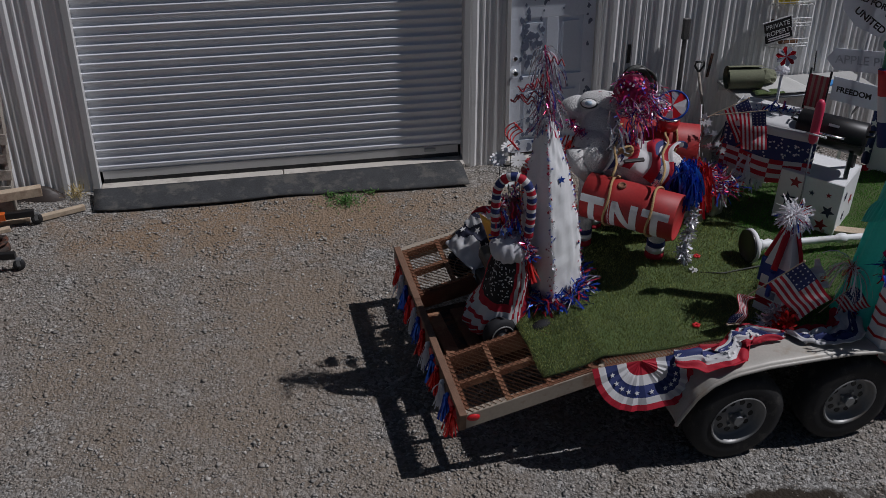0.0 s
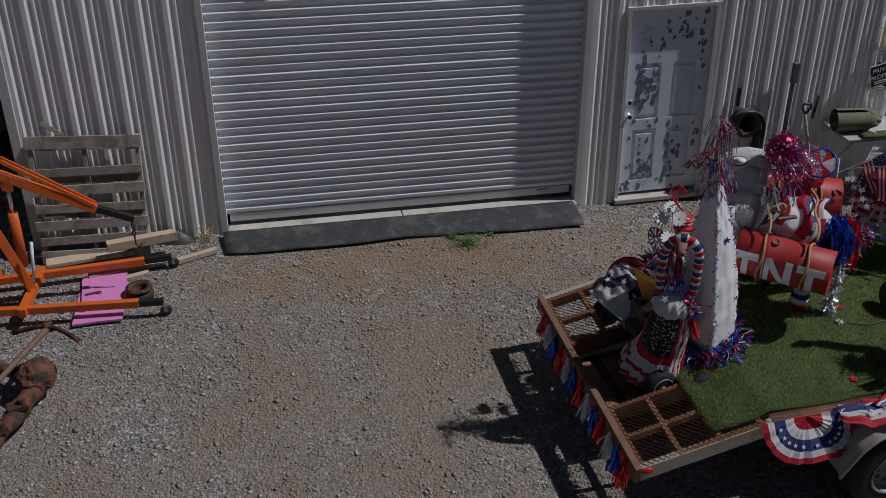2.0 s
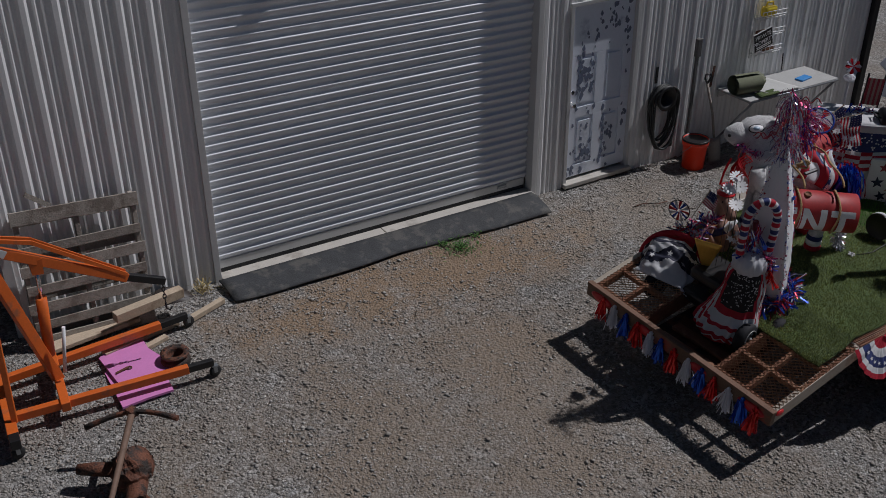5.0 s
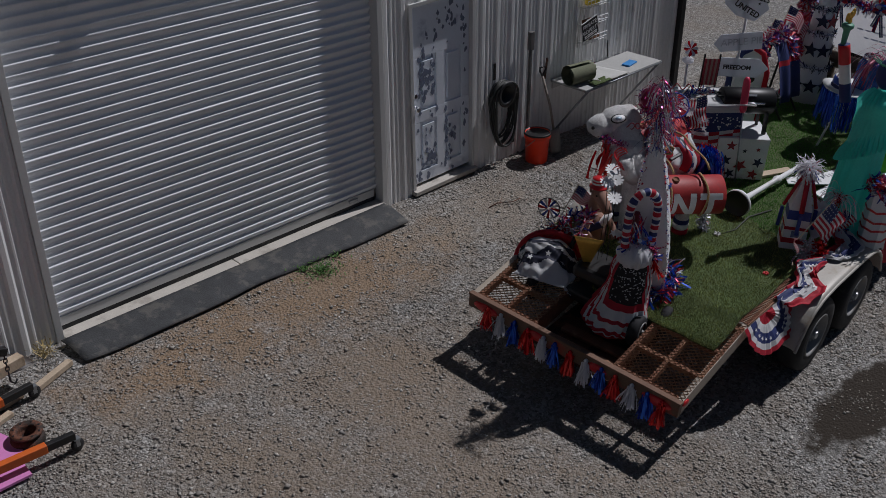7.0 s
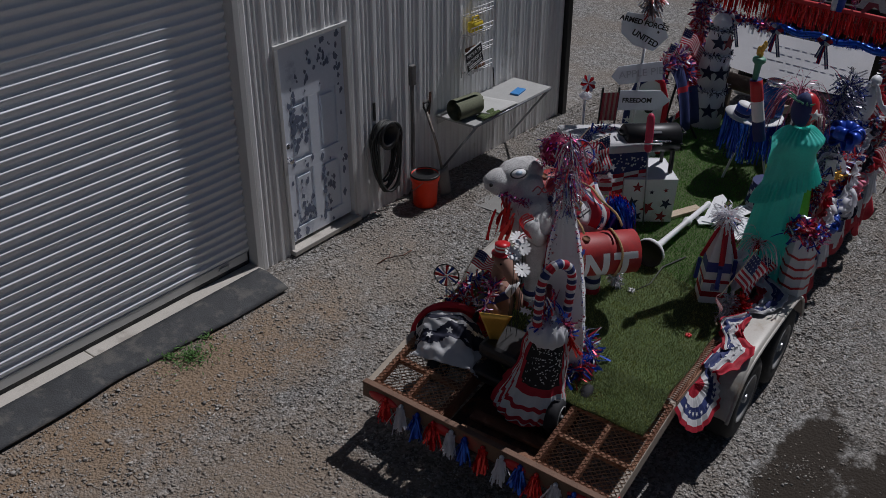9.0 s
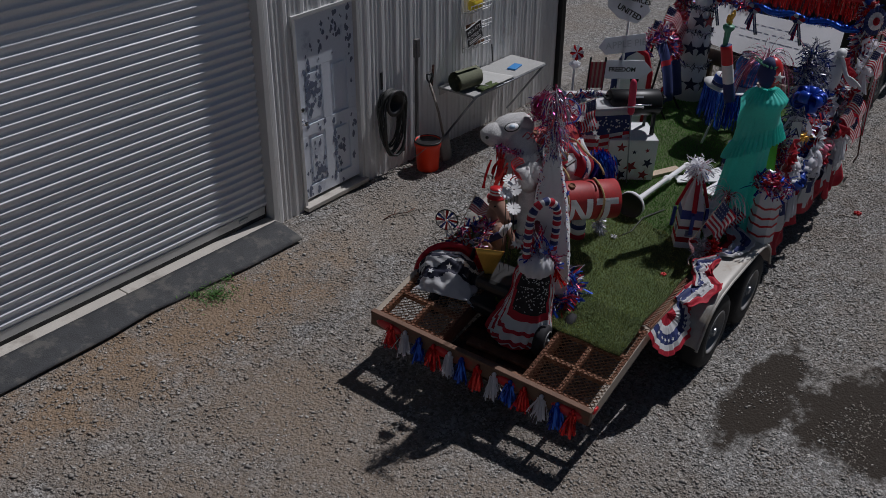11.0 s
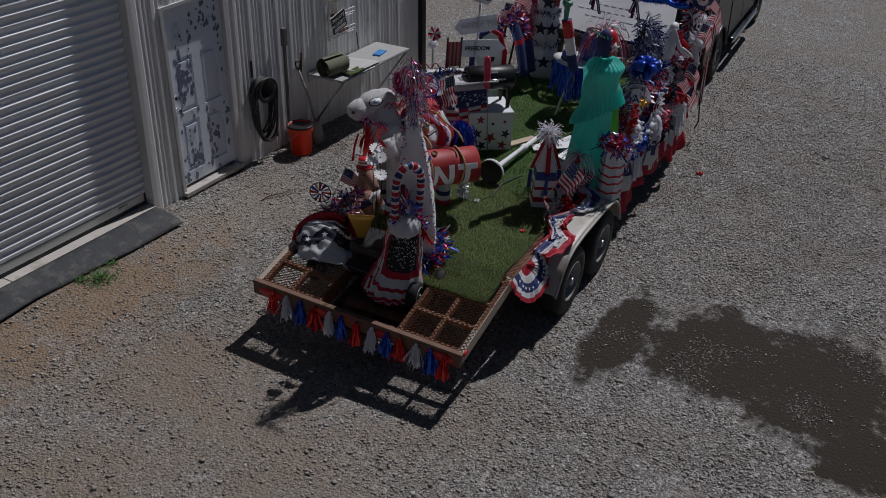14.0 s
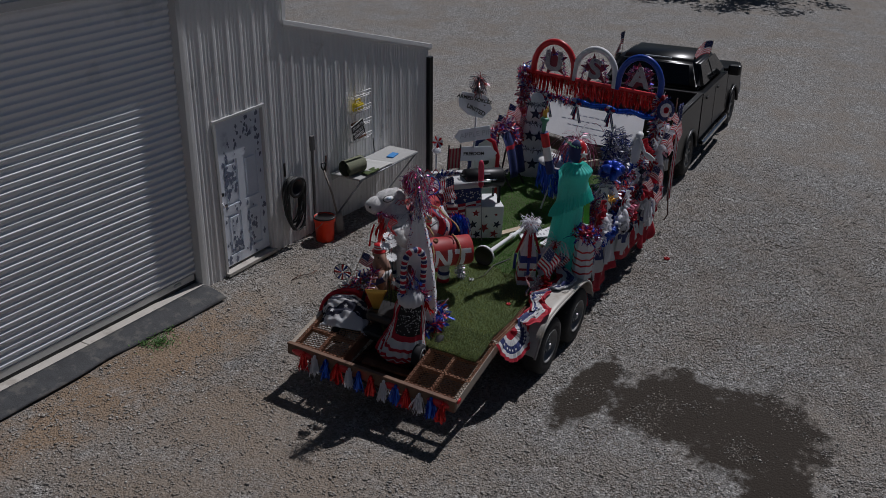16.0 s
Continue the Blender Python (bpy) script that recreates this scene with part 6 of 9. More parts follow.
def horse():
    bm = bmn()
    ball(bm, 0.215, pose(0.06, 0, 0.64) @ Matrix.Diagonal((1.85, 0.92, 0.95, 1)), 24, 0, 0.12)
    ball(bm, 0.19, pose(-0.3, 0, 0.72) @ Matrix.Diagonal((0.9, 0.95, 1.15, 1)), 18, 0, 0.1)
    tube(bm, [(-0.28, 0.02, 0.72), (-0.29, 0.08, 0.84), (-0.28, 0.16, 0.94), (-0.26, 0.19, 1.0)], lambda s: 0.17 - 0.045 * s, 16)
    ball(bm, 0.15, pose(-0.31, 0.21, 1.0, 0, -10) @ Matrix.Diagonal((1.35, 0.9, 0.9, 1)), 20, 0, 0.12)
    ball(bm, 0.118, pose(-0.475, 0.215, 0.965) @ Matrix.Diagonal((1.12, 1, 0.86, 1)), 18, 0, 0.16)
    tube(bm, [(-0.3, -0.16, 0.62), (-0.4, -0.2, 0.72), (-0.42, -0.19, 0.82)], 0.065, 12)
    ball(bm, 0.115, pose(-0.3, -0.12, 0.72) @ Matrix.Diagonal((1, 0.8, 1.2, 1)), 14, 0, 0.2)
    for x, y in ((-0.29, -0.12), (-0.25, 0.13), (0.27, -0.14), (0.32, 0.14)):
        tube(bm, [(x, y, 0.6), (x, y * 1.05, 0.35), (x - 0.01, y * 1.08, 0.12), (x - 0.01, y * 1.08, 0.0)], lambda s: 0.085 - 0.025 * min(1, s * 1.5), 14)
        tube(bm, [(x - 0.01, y * 1.08, 0.11), (x - 0.01, y * 1.08, 0.15)], 0.07, 14, 1)
        tube(bm, [(x - 0.01, y * 1.08, 0.06), (x - 0.01, y * 1.08, 0.105)], 0.071, 14, 4)
        tube(bm, [(x - 0.01, y * 1.08, 0.0), (x - 0.01, y * 1.08, 0.05)], 0.073, 14, 2)
    side = Matrix.Translation((-0.38, 0.112, 1.065)) @ Vector((-0.25, -0.72, 0.64)).to_track_quat("Z", "Y").to_matrix().to_4x4() @ pose(0, 0, 0, 0, 0, 12)
    cyl(bm, 0.05, 0.05, 0.012, side @ Matrix.Diagonal((1.35, 0.8, 1, 1)), 22, 3)
    cyl(bm, 0.043, 0.043, 0.016, side @ Matrix.Diagonal((1.35, 0.76, 1, 1)), 22, 4)
    cyl(bm, 0.022, 0.022, 0.019, side @ Matrix.Diagonal((1.3, 0.85, 1, 1)), 16, 5)
    ball(bm, 0.016, pose(-0.59, 0.15, 0.985), 8, 3)
    single("plush_horse", bm, [m_plush, m_blue, m_red, m_blackp, m_letter, mat("pale_blue_button", (0.35, 0.45, 0.55), 0.4)], HM, "grey-white plush toy horse standing on the turf", "toy horse", smooth=True)


horse()


def barrel(m, label, lettered):
    t = thing("barrel", m, label, "barrel", "barrels on the horse")
    L, r = 0.7, 0.17
    along = pose(-L / 2, 0, 0, 0, 90)
    bm = bmn()
    prof = [(0.001, 0.012), (r * 0.94, 0.012), (r * 0.95, 0.0), (r, 0.004)]
    for c in (0.3, 0.6):
        prof += [(r, L * c * 1.1 - 0.02), (r + 0.005, L * c * 1.1), (r, L * c * 1.1 + 0.02)]
    prof += [(r, L - 0.004), (r * 0.95, L), (r * 0.94, L - 0.012), (0.001, L - 0.012)]
    lathe(bm, prof, along, 36)
    part("drum", bm, m_barrel, t)
    bm = bmn()
    lathe(bm, [(0.03, 0), (0.032, 0.012), (0.024, 0.02), (0.024, 0.012), (0.001, 0.012)], pose(-0.08, -0.045, r * 0.955, 16), 14)
    part("bung", bm, m_rust, t, "rusty bung ring")
    if lettered:
        # block letters wrapped on the drum's side
        glyphs = {"T": [[(0, 1), (1, 1), (1, 0.76), (0, 0.76)], [(0.37, 0.78), (0.63, 0.78), (0.63, 0), (0.37, 0)]], "N": [[(0, 0), (0, 1), (0.25, 1), (0.25, 0)], [(0.75, 0), (0.75, 1), (1, 1), (1, 0)], [(0.02, 1), (0.28, 1), (0.98, 0), (0.72, 0)]]}
        for k, ch in enumerate("TNT"):
            x0, w, h = (-0.345, -0.13, 0.115)[k], (0.18, 0.215, 0.2)[k], 0.23
            bm = bmn()
            for q in glyphs[ch]:
                n = 8
                grid = []
                for i in range(n + 1):
                    row = []
                    for j in range(n + 1):
                        a, b = i / n, j / n
                        p = Vector(q[0]).lerp(Vector(q[1]), a).lerp(Vector(q[3]).lerp(Vector(q[2]), a), b)
                        ang = math.radians(-8) + (p.y - 0.5) * h / r
                        row.append(bm.verts.new((x0 + p.x * w, -(r + 0.0035) * math.cos(ang), (r + 0.0035) * math.sin(ang))))
                    grid.append(row)
                for i in range(n):
                    for j in range(n):
                        bm.faces.new((grid[i][j], grid[i + 1][j], grid[i + 1][j + 1], grid[i][j + 1]))
            bmesh.ops.recalc_face_normals(bm, faces=bm.faces)
            part("letter", bm, m_letter, t, "white block letter " + ch)
    for x in (-0.15, 0.17):
        bm = bmn()
        tube(bm, [(x + 0.012 * math.sin(3 * a), (r + 0.012) * math.cos(a), (r + 0.012) * math.sin(a)) for a in np.linspace(0, 2 * math.pi, 29)[:-1]], 0.0095, 7, closed=True)
        part("rope", bm, m_rope, t, "manila rope round the drum")
    return t


barrel(D(1.53, 0.04, 0.545, 0, 0, -42), "red painted drum with white block letters, roped to the horse", True)
barrel(HM @ pose(0.1, 0.42, 0.68, 0, 0, 4), "plain red painted drum roped to the horse's far side", False)


def horse_dress():
    # striped and starred blanket over the back
    bm = bmn()
    def f(s, q):
        a = math.radians(-78 + 150 * q + 14 * math.sin(5 * s))
        r = 0.226 + 0.016 * math.sin(17 * s + 5 * q) + 0.02 * noise.noise((6 * s, 5 * q, 3))
        return Vector((-0.2 + 0.46 * s + 0.1 * q + 0.03 * math.sin(9 * q), r * math.sin(a), 0.65 + r * math.cos(a) * 0.98))
    cloth(bm, 28, 26, f, lambda i, j: (1, 2, 2, 1, 0, 0, 1, 1, 1, 0, 0, 2, 1, 0)[(i // 2 + (j // 9)) % 14], 0.005)
    t = single("horse_blanket", bm, [m_red, m_white, m_blue], HM, "red, white and blue starred bunting over the horse's back", "blanket")
    bm = bmn()
    for k in range(26):
        s, q = R.choice((0.09, 0.16, 0.82)), R.uniform(0, 0.34)
        p = f(s, q)
        star(bm, 0.02, Matrix.Translation(p + (p - Vector((p.x, 0, 0.67))).normalized() * 0.006) @ (p - Vector((p.x, 0, 0.67))).to_track_quat("Z", "Y").to_matrix().to_4x4(), 0, 0.002)
    tagged(part("star_print", bm, m_letter, t, "white stars on the blue bands"), kind="stuff")
    # ropes and knot across the back
    t = thing("rope_lashing", HM, "manila rope lashing across the horse's back", "rope")
    for x0, x1 in ((-0.16, -0.1), (0.2, 0.24)):
        bm = bmn()
        tube(bm, [(x0 + (x1 - x0) * k / 16 + 0.015 * math.sin(k), 0.45 - 0.9 * k / 16, 0.885 - 0.1 * ((k - 8) / 8) ** 2 + 0.004) for k in range(17)], 0.0095, 7)
        part("rope", bm, m_rope, t)
    bm = bmn()
    for k in range(4):
        tube(bm, [(-0.05 + 0.05 * math.cos(a + k), -0.2 + 0.03 * math.sin(a * 2 + k), 0.88 + 0.03 * math.sin(a + 2 * k)) for a in np.linspace(0, 2 * math.pi, 14)[:-1]], 0.009, 7, closed=True)
    part("knot", bm, m_rope, t)
    bm = bmn()
    box(bm, 0.16, 0.03, 0.02, pose(0.02, -0.24, 0.83, 20, 0, 30), 0.006)
    part("strap", bm, m_blackp, t, "black leather strap")
    # mane, cap, collar, tail
    t = thing("tinsel_mane", HM, "shaggy red, blue and silver tinsel mane", "tinsel")
    bm = bmn()
    strands(bm, 480, lambda k: (-0.02 + R.gauss(0, 0.07), 0.05 + R.gauss(0, 0.07), R.uniform(1.05, 1.25)), lambda k: (R.gauss(0.35, 0.6), R.gauss(-0.1, 0.6), R.uniform(0.0, 0.7)), 0.16, 0.0045, 0.22, 6, 0, 0.32)
    strands(bm, 40, lambda k: (-0.02 + R.gauss(0, 0.06), -0.04 + R.gauss(0, 0.05), R.uniform(0.92, 1.1)), lambda k: (R.gauss(0.1, 0.4), R.gauss(-0.4, 0.4), -0.4), 0.2, 0.006, 0.4, 5, 0, 0.3)
    part("strand_mass", bm, m_foilpurple, t)
    bm = bmn()
    strands(bm, 24, lambda k: (-0.16 + R.gauss(0, 0.04), -0.1 + R.gauss(0, 0.04), R.uniform(0.85, 1.1)), lambda k: (R.gauss(0.2, 0.5), R.gauss(-0.3, 0.5), -0.6), 0.2, 0.008, 0.4, 3)
    part("silver_strands", bm, m_foilsil, t)
    t = thing("sequin_cap", HM @ pose(-0.08, 0.08, 1.23), "puffed red and blue sequin cap on the horse's head", "cap")
    bm = bmn()
    ball(bm, 0.13, Matrix.Diagonal((1, 1, 0.9, 1)), 20, 0, 0.1)
    part("puff", bm, mat("dark_red_sequin", (0.2, 0.01, 0.05), 0.3, 0.6), t)
    bm = bmn()
    for k in range(260):
        d = rnd().normalized()
        cyl(bm, 0.009, 0.009, 0.002, Matrix.Translation(d * 0.134) @ d.to_track_quat("Z", "Y").to_matrix().to_4x4() @ pose(0, 0, 0, R.uniform(-35, 35)), 6)
    ob = part("sequins", bm, m_foilpurple, t)
    ob["kind"] = "stuff"
    bm = bmn()
    garland(bm, [(-0.3 + 0.2 * math.cos(a), 0.1 + 0.18 * math.sin(a), 0.87 - 0.05 * math.cos(a)) for a in np.linspace(0, 6.283, 18)], 620, 0.055, 0.007)
    single("tinsel_collar", bm, m_foilpurple, HM, "purple-red tinsel garland round the horse's neck", "garland", "", "stuff")
    bm = bmn()
    strands(bm, 300, lambda k: (0.4 + R.gauss(0, 0.035), -0.16 + R.gauss(0, 0.05), R.uniform(0.74, 0.84)), lambda k: (R.gauss(0.25, 0.3), R.gauss(-0.15, 0.3), R.uniform(-0.9, -0.1)), 0.26, 0.012, 0.6, 4, 0, 0.15)
    single("tail_tassel", bm, m_foilblue, HM, "bright blue foil tail tassel", "tassel")
    bm = bmn()
    strands(bm, 150, lambda k: (0.5 + R.gauss(0, 0.03), -0.04 + R.gauss(0, 0.04), R.uniform(0.66, 0.8)), lambda k: (R.gauss(0.25, 0.3), R.gauss(-0.1, 0.3), -0.6), 0.28, 0.014, 0.6, 4, 0, 0.15)
    single("tail_tassel", bm, m_foilred, HM, "red foil tail tassel behind the blue one", "tassel")
    bm = bmn()
    garland(bm, [(0.47, -0.16, 0.6), (0.5, -0.18, 0.35), (0.46, -0.17, 0.12), (0.5, -0.2, 0.03)], 380, 0.07, 0.011, 0, 0.35)
    single("silver_garland", bm, m_foilsil, HM, "silver garland hanging from the drum's end to the turf", "garland", "", "stuff")
    bm = bmn()
    strands(bm, 26, lambda k: (-0.46 + R.gauss(0, 0.03), 0.08 + R.gauss(0, 0.09), R.uniform(0.76, 0.86)), lambda k: (R.gauss(-0.15, 0.2), R.gauss(0, 0.2), -1), 0.26, 0.016, 0.3, 4, 0, 0.2)
    single("red_ribbon", bm, m_foilred, HM, "thin red ribbons hanging down the horse's chest", "ribbon")
    # foil wheel behind the back
    t = thing("pinwheel", HM @ pose(0.22, 0.2, 1.1, 42, -16, 0) @ Matrix.Scale(1.15, 4), "shiny silver, red and blue foil pinwheel on the horse", "pinwheel", "pinwheels")
    bm = bmn()
    lathe(bm, [(0.1, -0.008), (0.108, 0), (0.1, 0.008), (0.094, 0), (0.1, -0.008)], I4, 28, 0, False)
    part("hoop", bm, m_royal, t)
    for k in range(10):
        bm = bmn()
        plate(bm, [(0.0, 0), (0.09, -0.026), (0.096, 0.0), (0.088, 0.028)], 0.003, pose(0, 0, 0, 10, 0, 36 * k))
        part("vane", bm, [m_letter, m_redp, m_foilsil, m_redp, m_letter][k % 5], t)
    t = thing("foil_bucket", HM @ pose(0.2, 0.3, 0.86), "red and silver rimmed foil pot by the far drum", "pot")
    bm = bmn()
    lathe(bm, [(0.07, 0), (0.09, 0.1), (0.094, 0.1), (0.082, 0.02), (0.001, 0.02)], I4, 20)
    part("pot", bm, m_redp, t)
    bm = bmn()
    lathe(bm, [(0.09, 0.098), (0.097, 0.1), (0.097, 0.108), (0.088, 0.11)], I4, 20, 0, False)
    part("rim", bm, m_chrome, t)
    bm = bmn()
    for k in range(9):
        p = Vector((0.45 + R.uniform(0, 0.2), 0.3 + R.uniform(-0.15, 0.15), 0.85 + R.uniform(-0.1, 0.2)))
        tube(bm, [(0.42, 0.3, 0.65), (0.45, 0.3, 0.75), p], 0.0012, 4, 1)
        star(bm, 0.032, Matrix.Translation(p) @ (Vector((-0.35, -0.8, 0.45)) + rnd(0.3)).to_track_quat("Z", "Y").to_matrix().to_4x4() @ pose(0, 0, 0, 0, 0, R.uniform(0, 72)), 0, 0.003)
    single("star_spray", bm, [m_letter, m_starred], HM, "spray of white stars on wires", "star spray")


horse_dress()


# ---- on the trailer: middle ----
def starred_box():
    t = thing("starred_box", D(3.33, 0.4, 0.03, 0, 0, -50), "white closed cardboard box with red and navy stars", "box")
    w, d, h = 0.5, 0.44, 0.44
    for name, sx, sy, sz, m in (("front_panel", w, 0.008, h, pose(0, -d / 2, h / 2)), ("back_panel", w, 0.008, h, pose(0, d / 2, h / 2)), ("side_panel", 0.008, d - 0.01, h, pose(w / 2 - 0.004, 0, h / 2)), ("side_panel", 0.008, d - 0.01, h, pose(-w / 2 + 0.004, 0, h / 2)), ("bottom_panel", w - 0.02, d - 0.02, 0.008, pose(0, 0, 0.006)), ("lid", w - 0.02, d - 0.02, 0.008, pose(0, 0, h - 0.004))):
        bm = bmn()
        box(bm, sx, sy, sz, m, 0.002)
        part(name, bm, m_whitep, t)
    for k, (x, z, r, mm) in enumerate(((-0.12, 0.36, 0.055, m_starred), (-0.15, 0.2, 0.065, m_starblue), (-0.09, 0.06, 0.06, m_starblue), (0.0, 0.15, 0.075, m_starred), (0.17, 0.19, 0.06, m_starblue), (0.14, 0.06, 0.06, m_starred), (0.02, 0.31, 0.026, m_starblue), (0.15, 0.33, 0.026, m_starred))):
        bm = bmn()
        star(bm, r, pose(x, -d / 2 - 0.005, z, 90, 0, 0) @ pose(0, 0, 0, 0, 0, 12 * k), 0, 0.002)
        part("star", bm, mm, t)
    for k, (y, z, r) in enumerate(((-0.1, 0.3, 0.045), (0.08, 0.2, 0.05), (-0.05, 0.1, 0.045))):
        bm = bmn()
        star(bm, r, pose(w / 2 + 0.001, y, z, 90, 0, 90) @ pose(0, 0, 0, 0, 0, 20 * k), 0, 0.002)
        part("star", bm, m_starred if k % 2 else m_starblue, t)


starred_box()


def smoker():
    t = thing("barrel_grill", D(3.345, 0.41, 0.03, 0, 0, -46), "black steel barrel grill with chrome handle standing on the white box", "grill")
    L, r, z = 0.52, 0.13, 0.745
    bm = bmn()
    lathe(bm, [(0.001, 0), (r * 0.9, 0.0), (r, 0.012), (r, L - 0.012), (r * 0.9, L), (0.001, L)], pose(-L / 2, 0, z, 0, 90), 30)
    part("drum", bm, m_gunmetal, t)
    bm = bmn()
    box(bm, L + 0.01, 0.01, 0.012, pose(0, -r - 0.004, z - 0.01))
    part("lid_seam", bm, m_blackp, t)
    for s in (-1, 1):
        bm = bmn()
        tube(bm, [(s * L / 2, -0.05, z + 0.05), (s * (L / 2 + 0.05), -0.05, z + 0.06), (s * (L / 2 + 0.05), 0.05, z + 0.06), (s * L / 2, 0.05, z + 0.05)], 0.01, 6)
        part("side_handle", bm, m_blackp, t)
    bm = bmn()
    tube(bm, [(-0.12, -r, z + 0.04), (-0.12, -r - 0.05, z + 0.045), (0.12, -r - 0.05, z + 0.045), (0.12, -r, z + 0.04)], 0.009, 8)
    part("lid_handle", bm, m_chrome, t)
    bm = bmn()
    box(bm, 0.08, 0.004, 0.02, pose(0.02, -r * 0.72, z + r * 0.72, -45))
    part("badge", bm, m_galv, t, "small plain metal badge")
    for x in (-0.24, 0.24):
        for y in (-0.13, 0.13):
            bm = bmn()
            bar(bm, (x * 0.8, y * 0.8, z - 0.08), (x * 0.82, y * 0.9, 0.441), 0.03, 0.03)
            part("leg", bm, m_blackp, t)
    t = thing("sausage_on_fork", D(3.1, 0.3, 0.03), "giant pink-red sausage on a long fork", "sausage prop")
    bm = bmn()
    lathe(bm, [(0.001, 0.0), (0.02, 0.005), (0.034, 0.03), (0.036, 0.1), (0.036, 0.28), (0.032, 0.33), (0.018, 0.355), (0.001, 0.36)], pose(0.03, 0.03, 0.7, -6, 4), 18)
    part("sausage", bm, m_hot, t)
    bm = bmn()
    tube(bm, [(0.035, 0.03, 0.72), (-0.01, -0.06, 0.0)], 0.007, 7)
    part("rod", bm, m_galv, t)
    bm = bmn()
    tube(bm, [(-0.02, 0.06, 0.79), (0.06, -0.07, 0.8)], 0.008, 7)
    ball(bm, 0.012, pose(0.06, -0.07, 0.8), 8)
    part("cross_tine", bm, m_letter, t)


smoker()


def signpost():
    t = thing("signpost", D(3.74, 0.76, 0.02, 0, 0, -52), "white signpost with three handmade arrow boards and a tinsel tuft", "signpost")
    bm = bmn()
    tube(bm, [(0, 0.01, 0), (0, 0.01, 1.72)], 0.014, 8)
    part("post", bm, m_letter, t)
    def board(pts, m, texts, ink=m_blackp):
        bm = bmn()
        plate(bm, pts, 0.008, m)
        b = part("arrow_board", bm, mat("pale_grey_card", (0.7, 0.72, 0.76), 0.6, var=0.05, sheer=0.35), t)
        for text, size, x, y, rz in texts:
            letters("lettering", text, size, m @ pose(x, y, 0.0105, 0, 0, rz), ink, b, 0.001, 0.0022 if ink is m_blackp else 0.0)
        return b
    f = pose(0, -0.02, 0, 90)
    b = board([(-0.23, 0.06), (-0.2, 0.16), (0.12, 0.16), (0.24, 0.0), (0.14, -0.15), (-0.06, -0.13), (-0.2, -0.04)], pose(-0.04, -0.012, 1.56, 90, 9, 0), [("ARMED FORCES", 0.066, -0.02, 0.09, -3), ("UNITED", 0.078, 0.03, -0.05, -18)])
    for x, y in ((0.16, 0.12), (0.13, 0.03)):
        bm = bmn()
        star(bm, 0.018, pose(-0.04, -0.012, 1.56, 90, 9, 0) @ pose(x, y, 0.009), 0, 0.002)
        part("star", bm, m_blackp, b)
    board([(-0.26, 0.0), (-0.19, 0.09), (0.22, 0.09), (0.22, -0.09), (-0.19, -0.09)], pose(-0.02, -0.012, 1.17, 90, -9, 0), [("APPLE PIE", 0.1, 0.02, 0.0, 0)], mat("grey_marker", (0.5, 0.52, 0.56), 0.6, sheer=0.3))
    board([(-0.2, 0.1), (0.2, 0.1), (0.3, 0.0), (0.2, -0.1), (-0.2, -0.1)], pose(0.02, -0.012, 0.9, 90, -1, 0), [("FREEDOM", 0.064, -0.02, 0.0, 0)])
    bm = bmn()
    strands(bm, 260, lambda k: (R.gauss(0, 0.01), R.gauss(0, 0.01), R.uniform(1.78, 1.95)), lambda k: rnd(), 0.16, 0.008, 0.5, 3)
    tube(bm, [(0, 0.01, 1.7), (0.0, 0.0, 1.95)], 0.005, 6)
    part("tinsel_tuft", bm, foil("bronze_silver_foil", [(0.4, 0.3, 0.25), SILVER, (0.5, 0.08, 0.08), (0.25, 0.25, 0.3)]), t)


signpost()


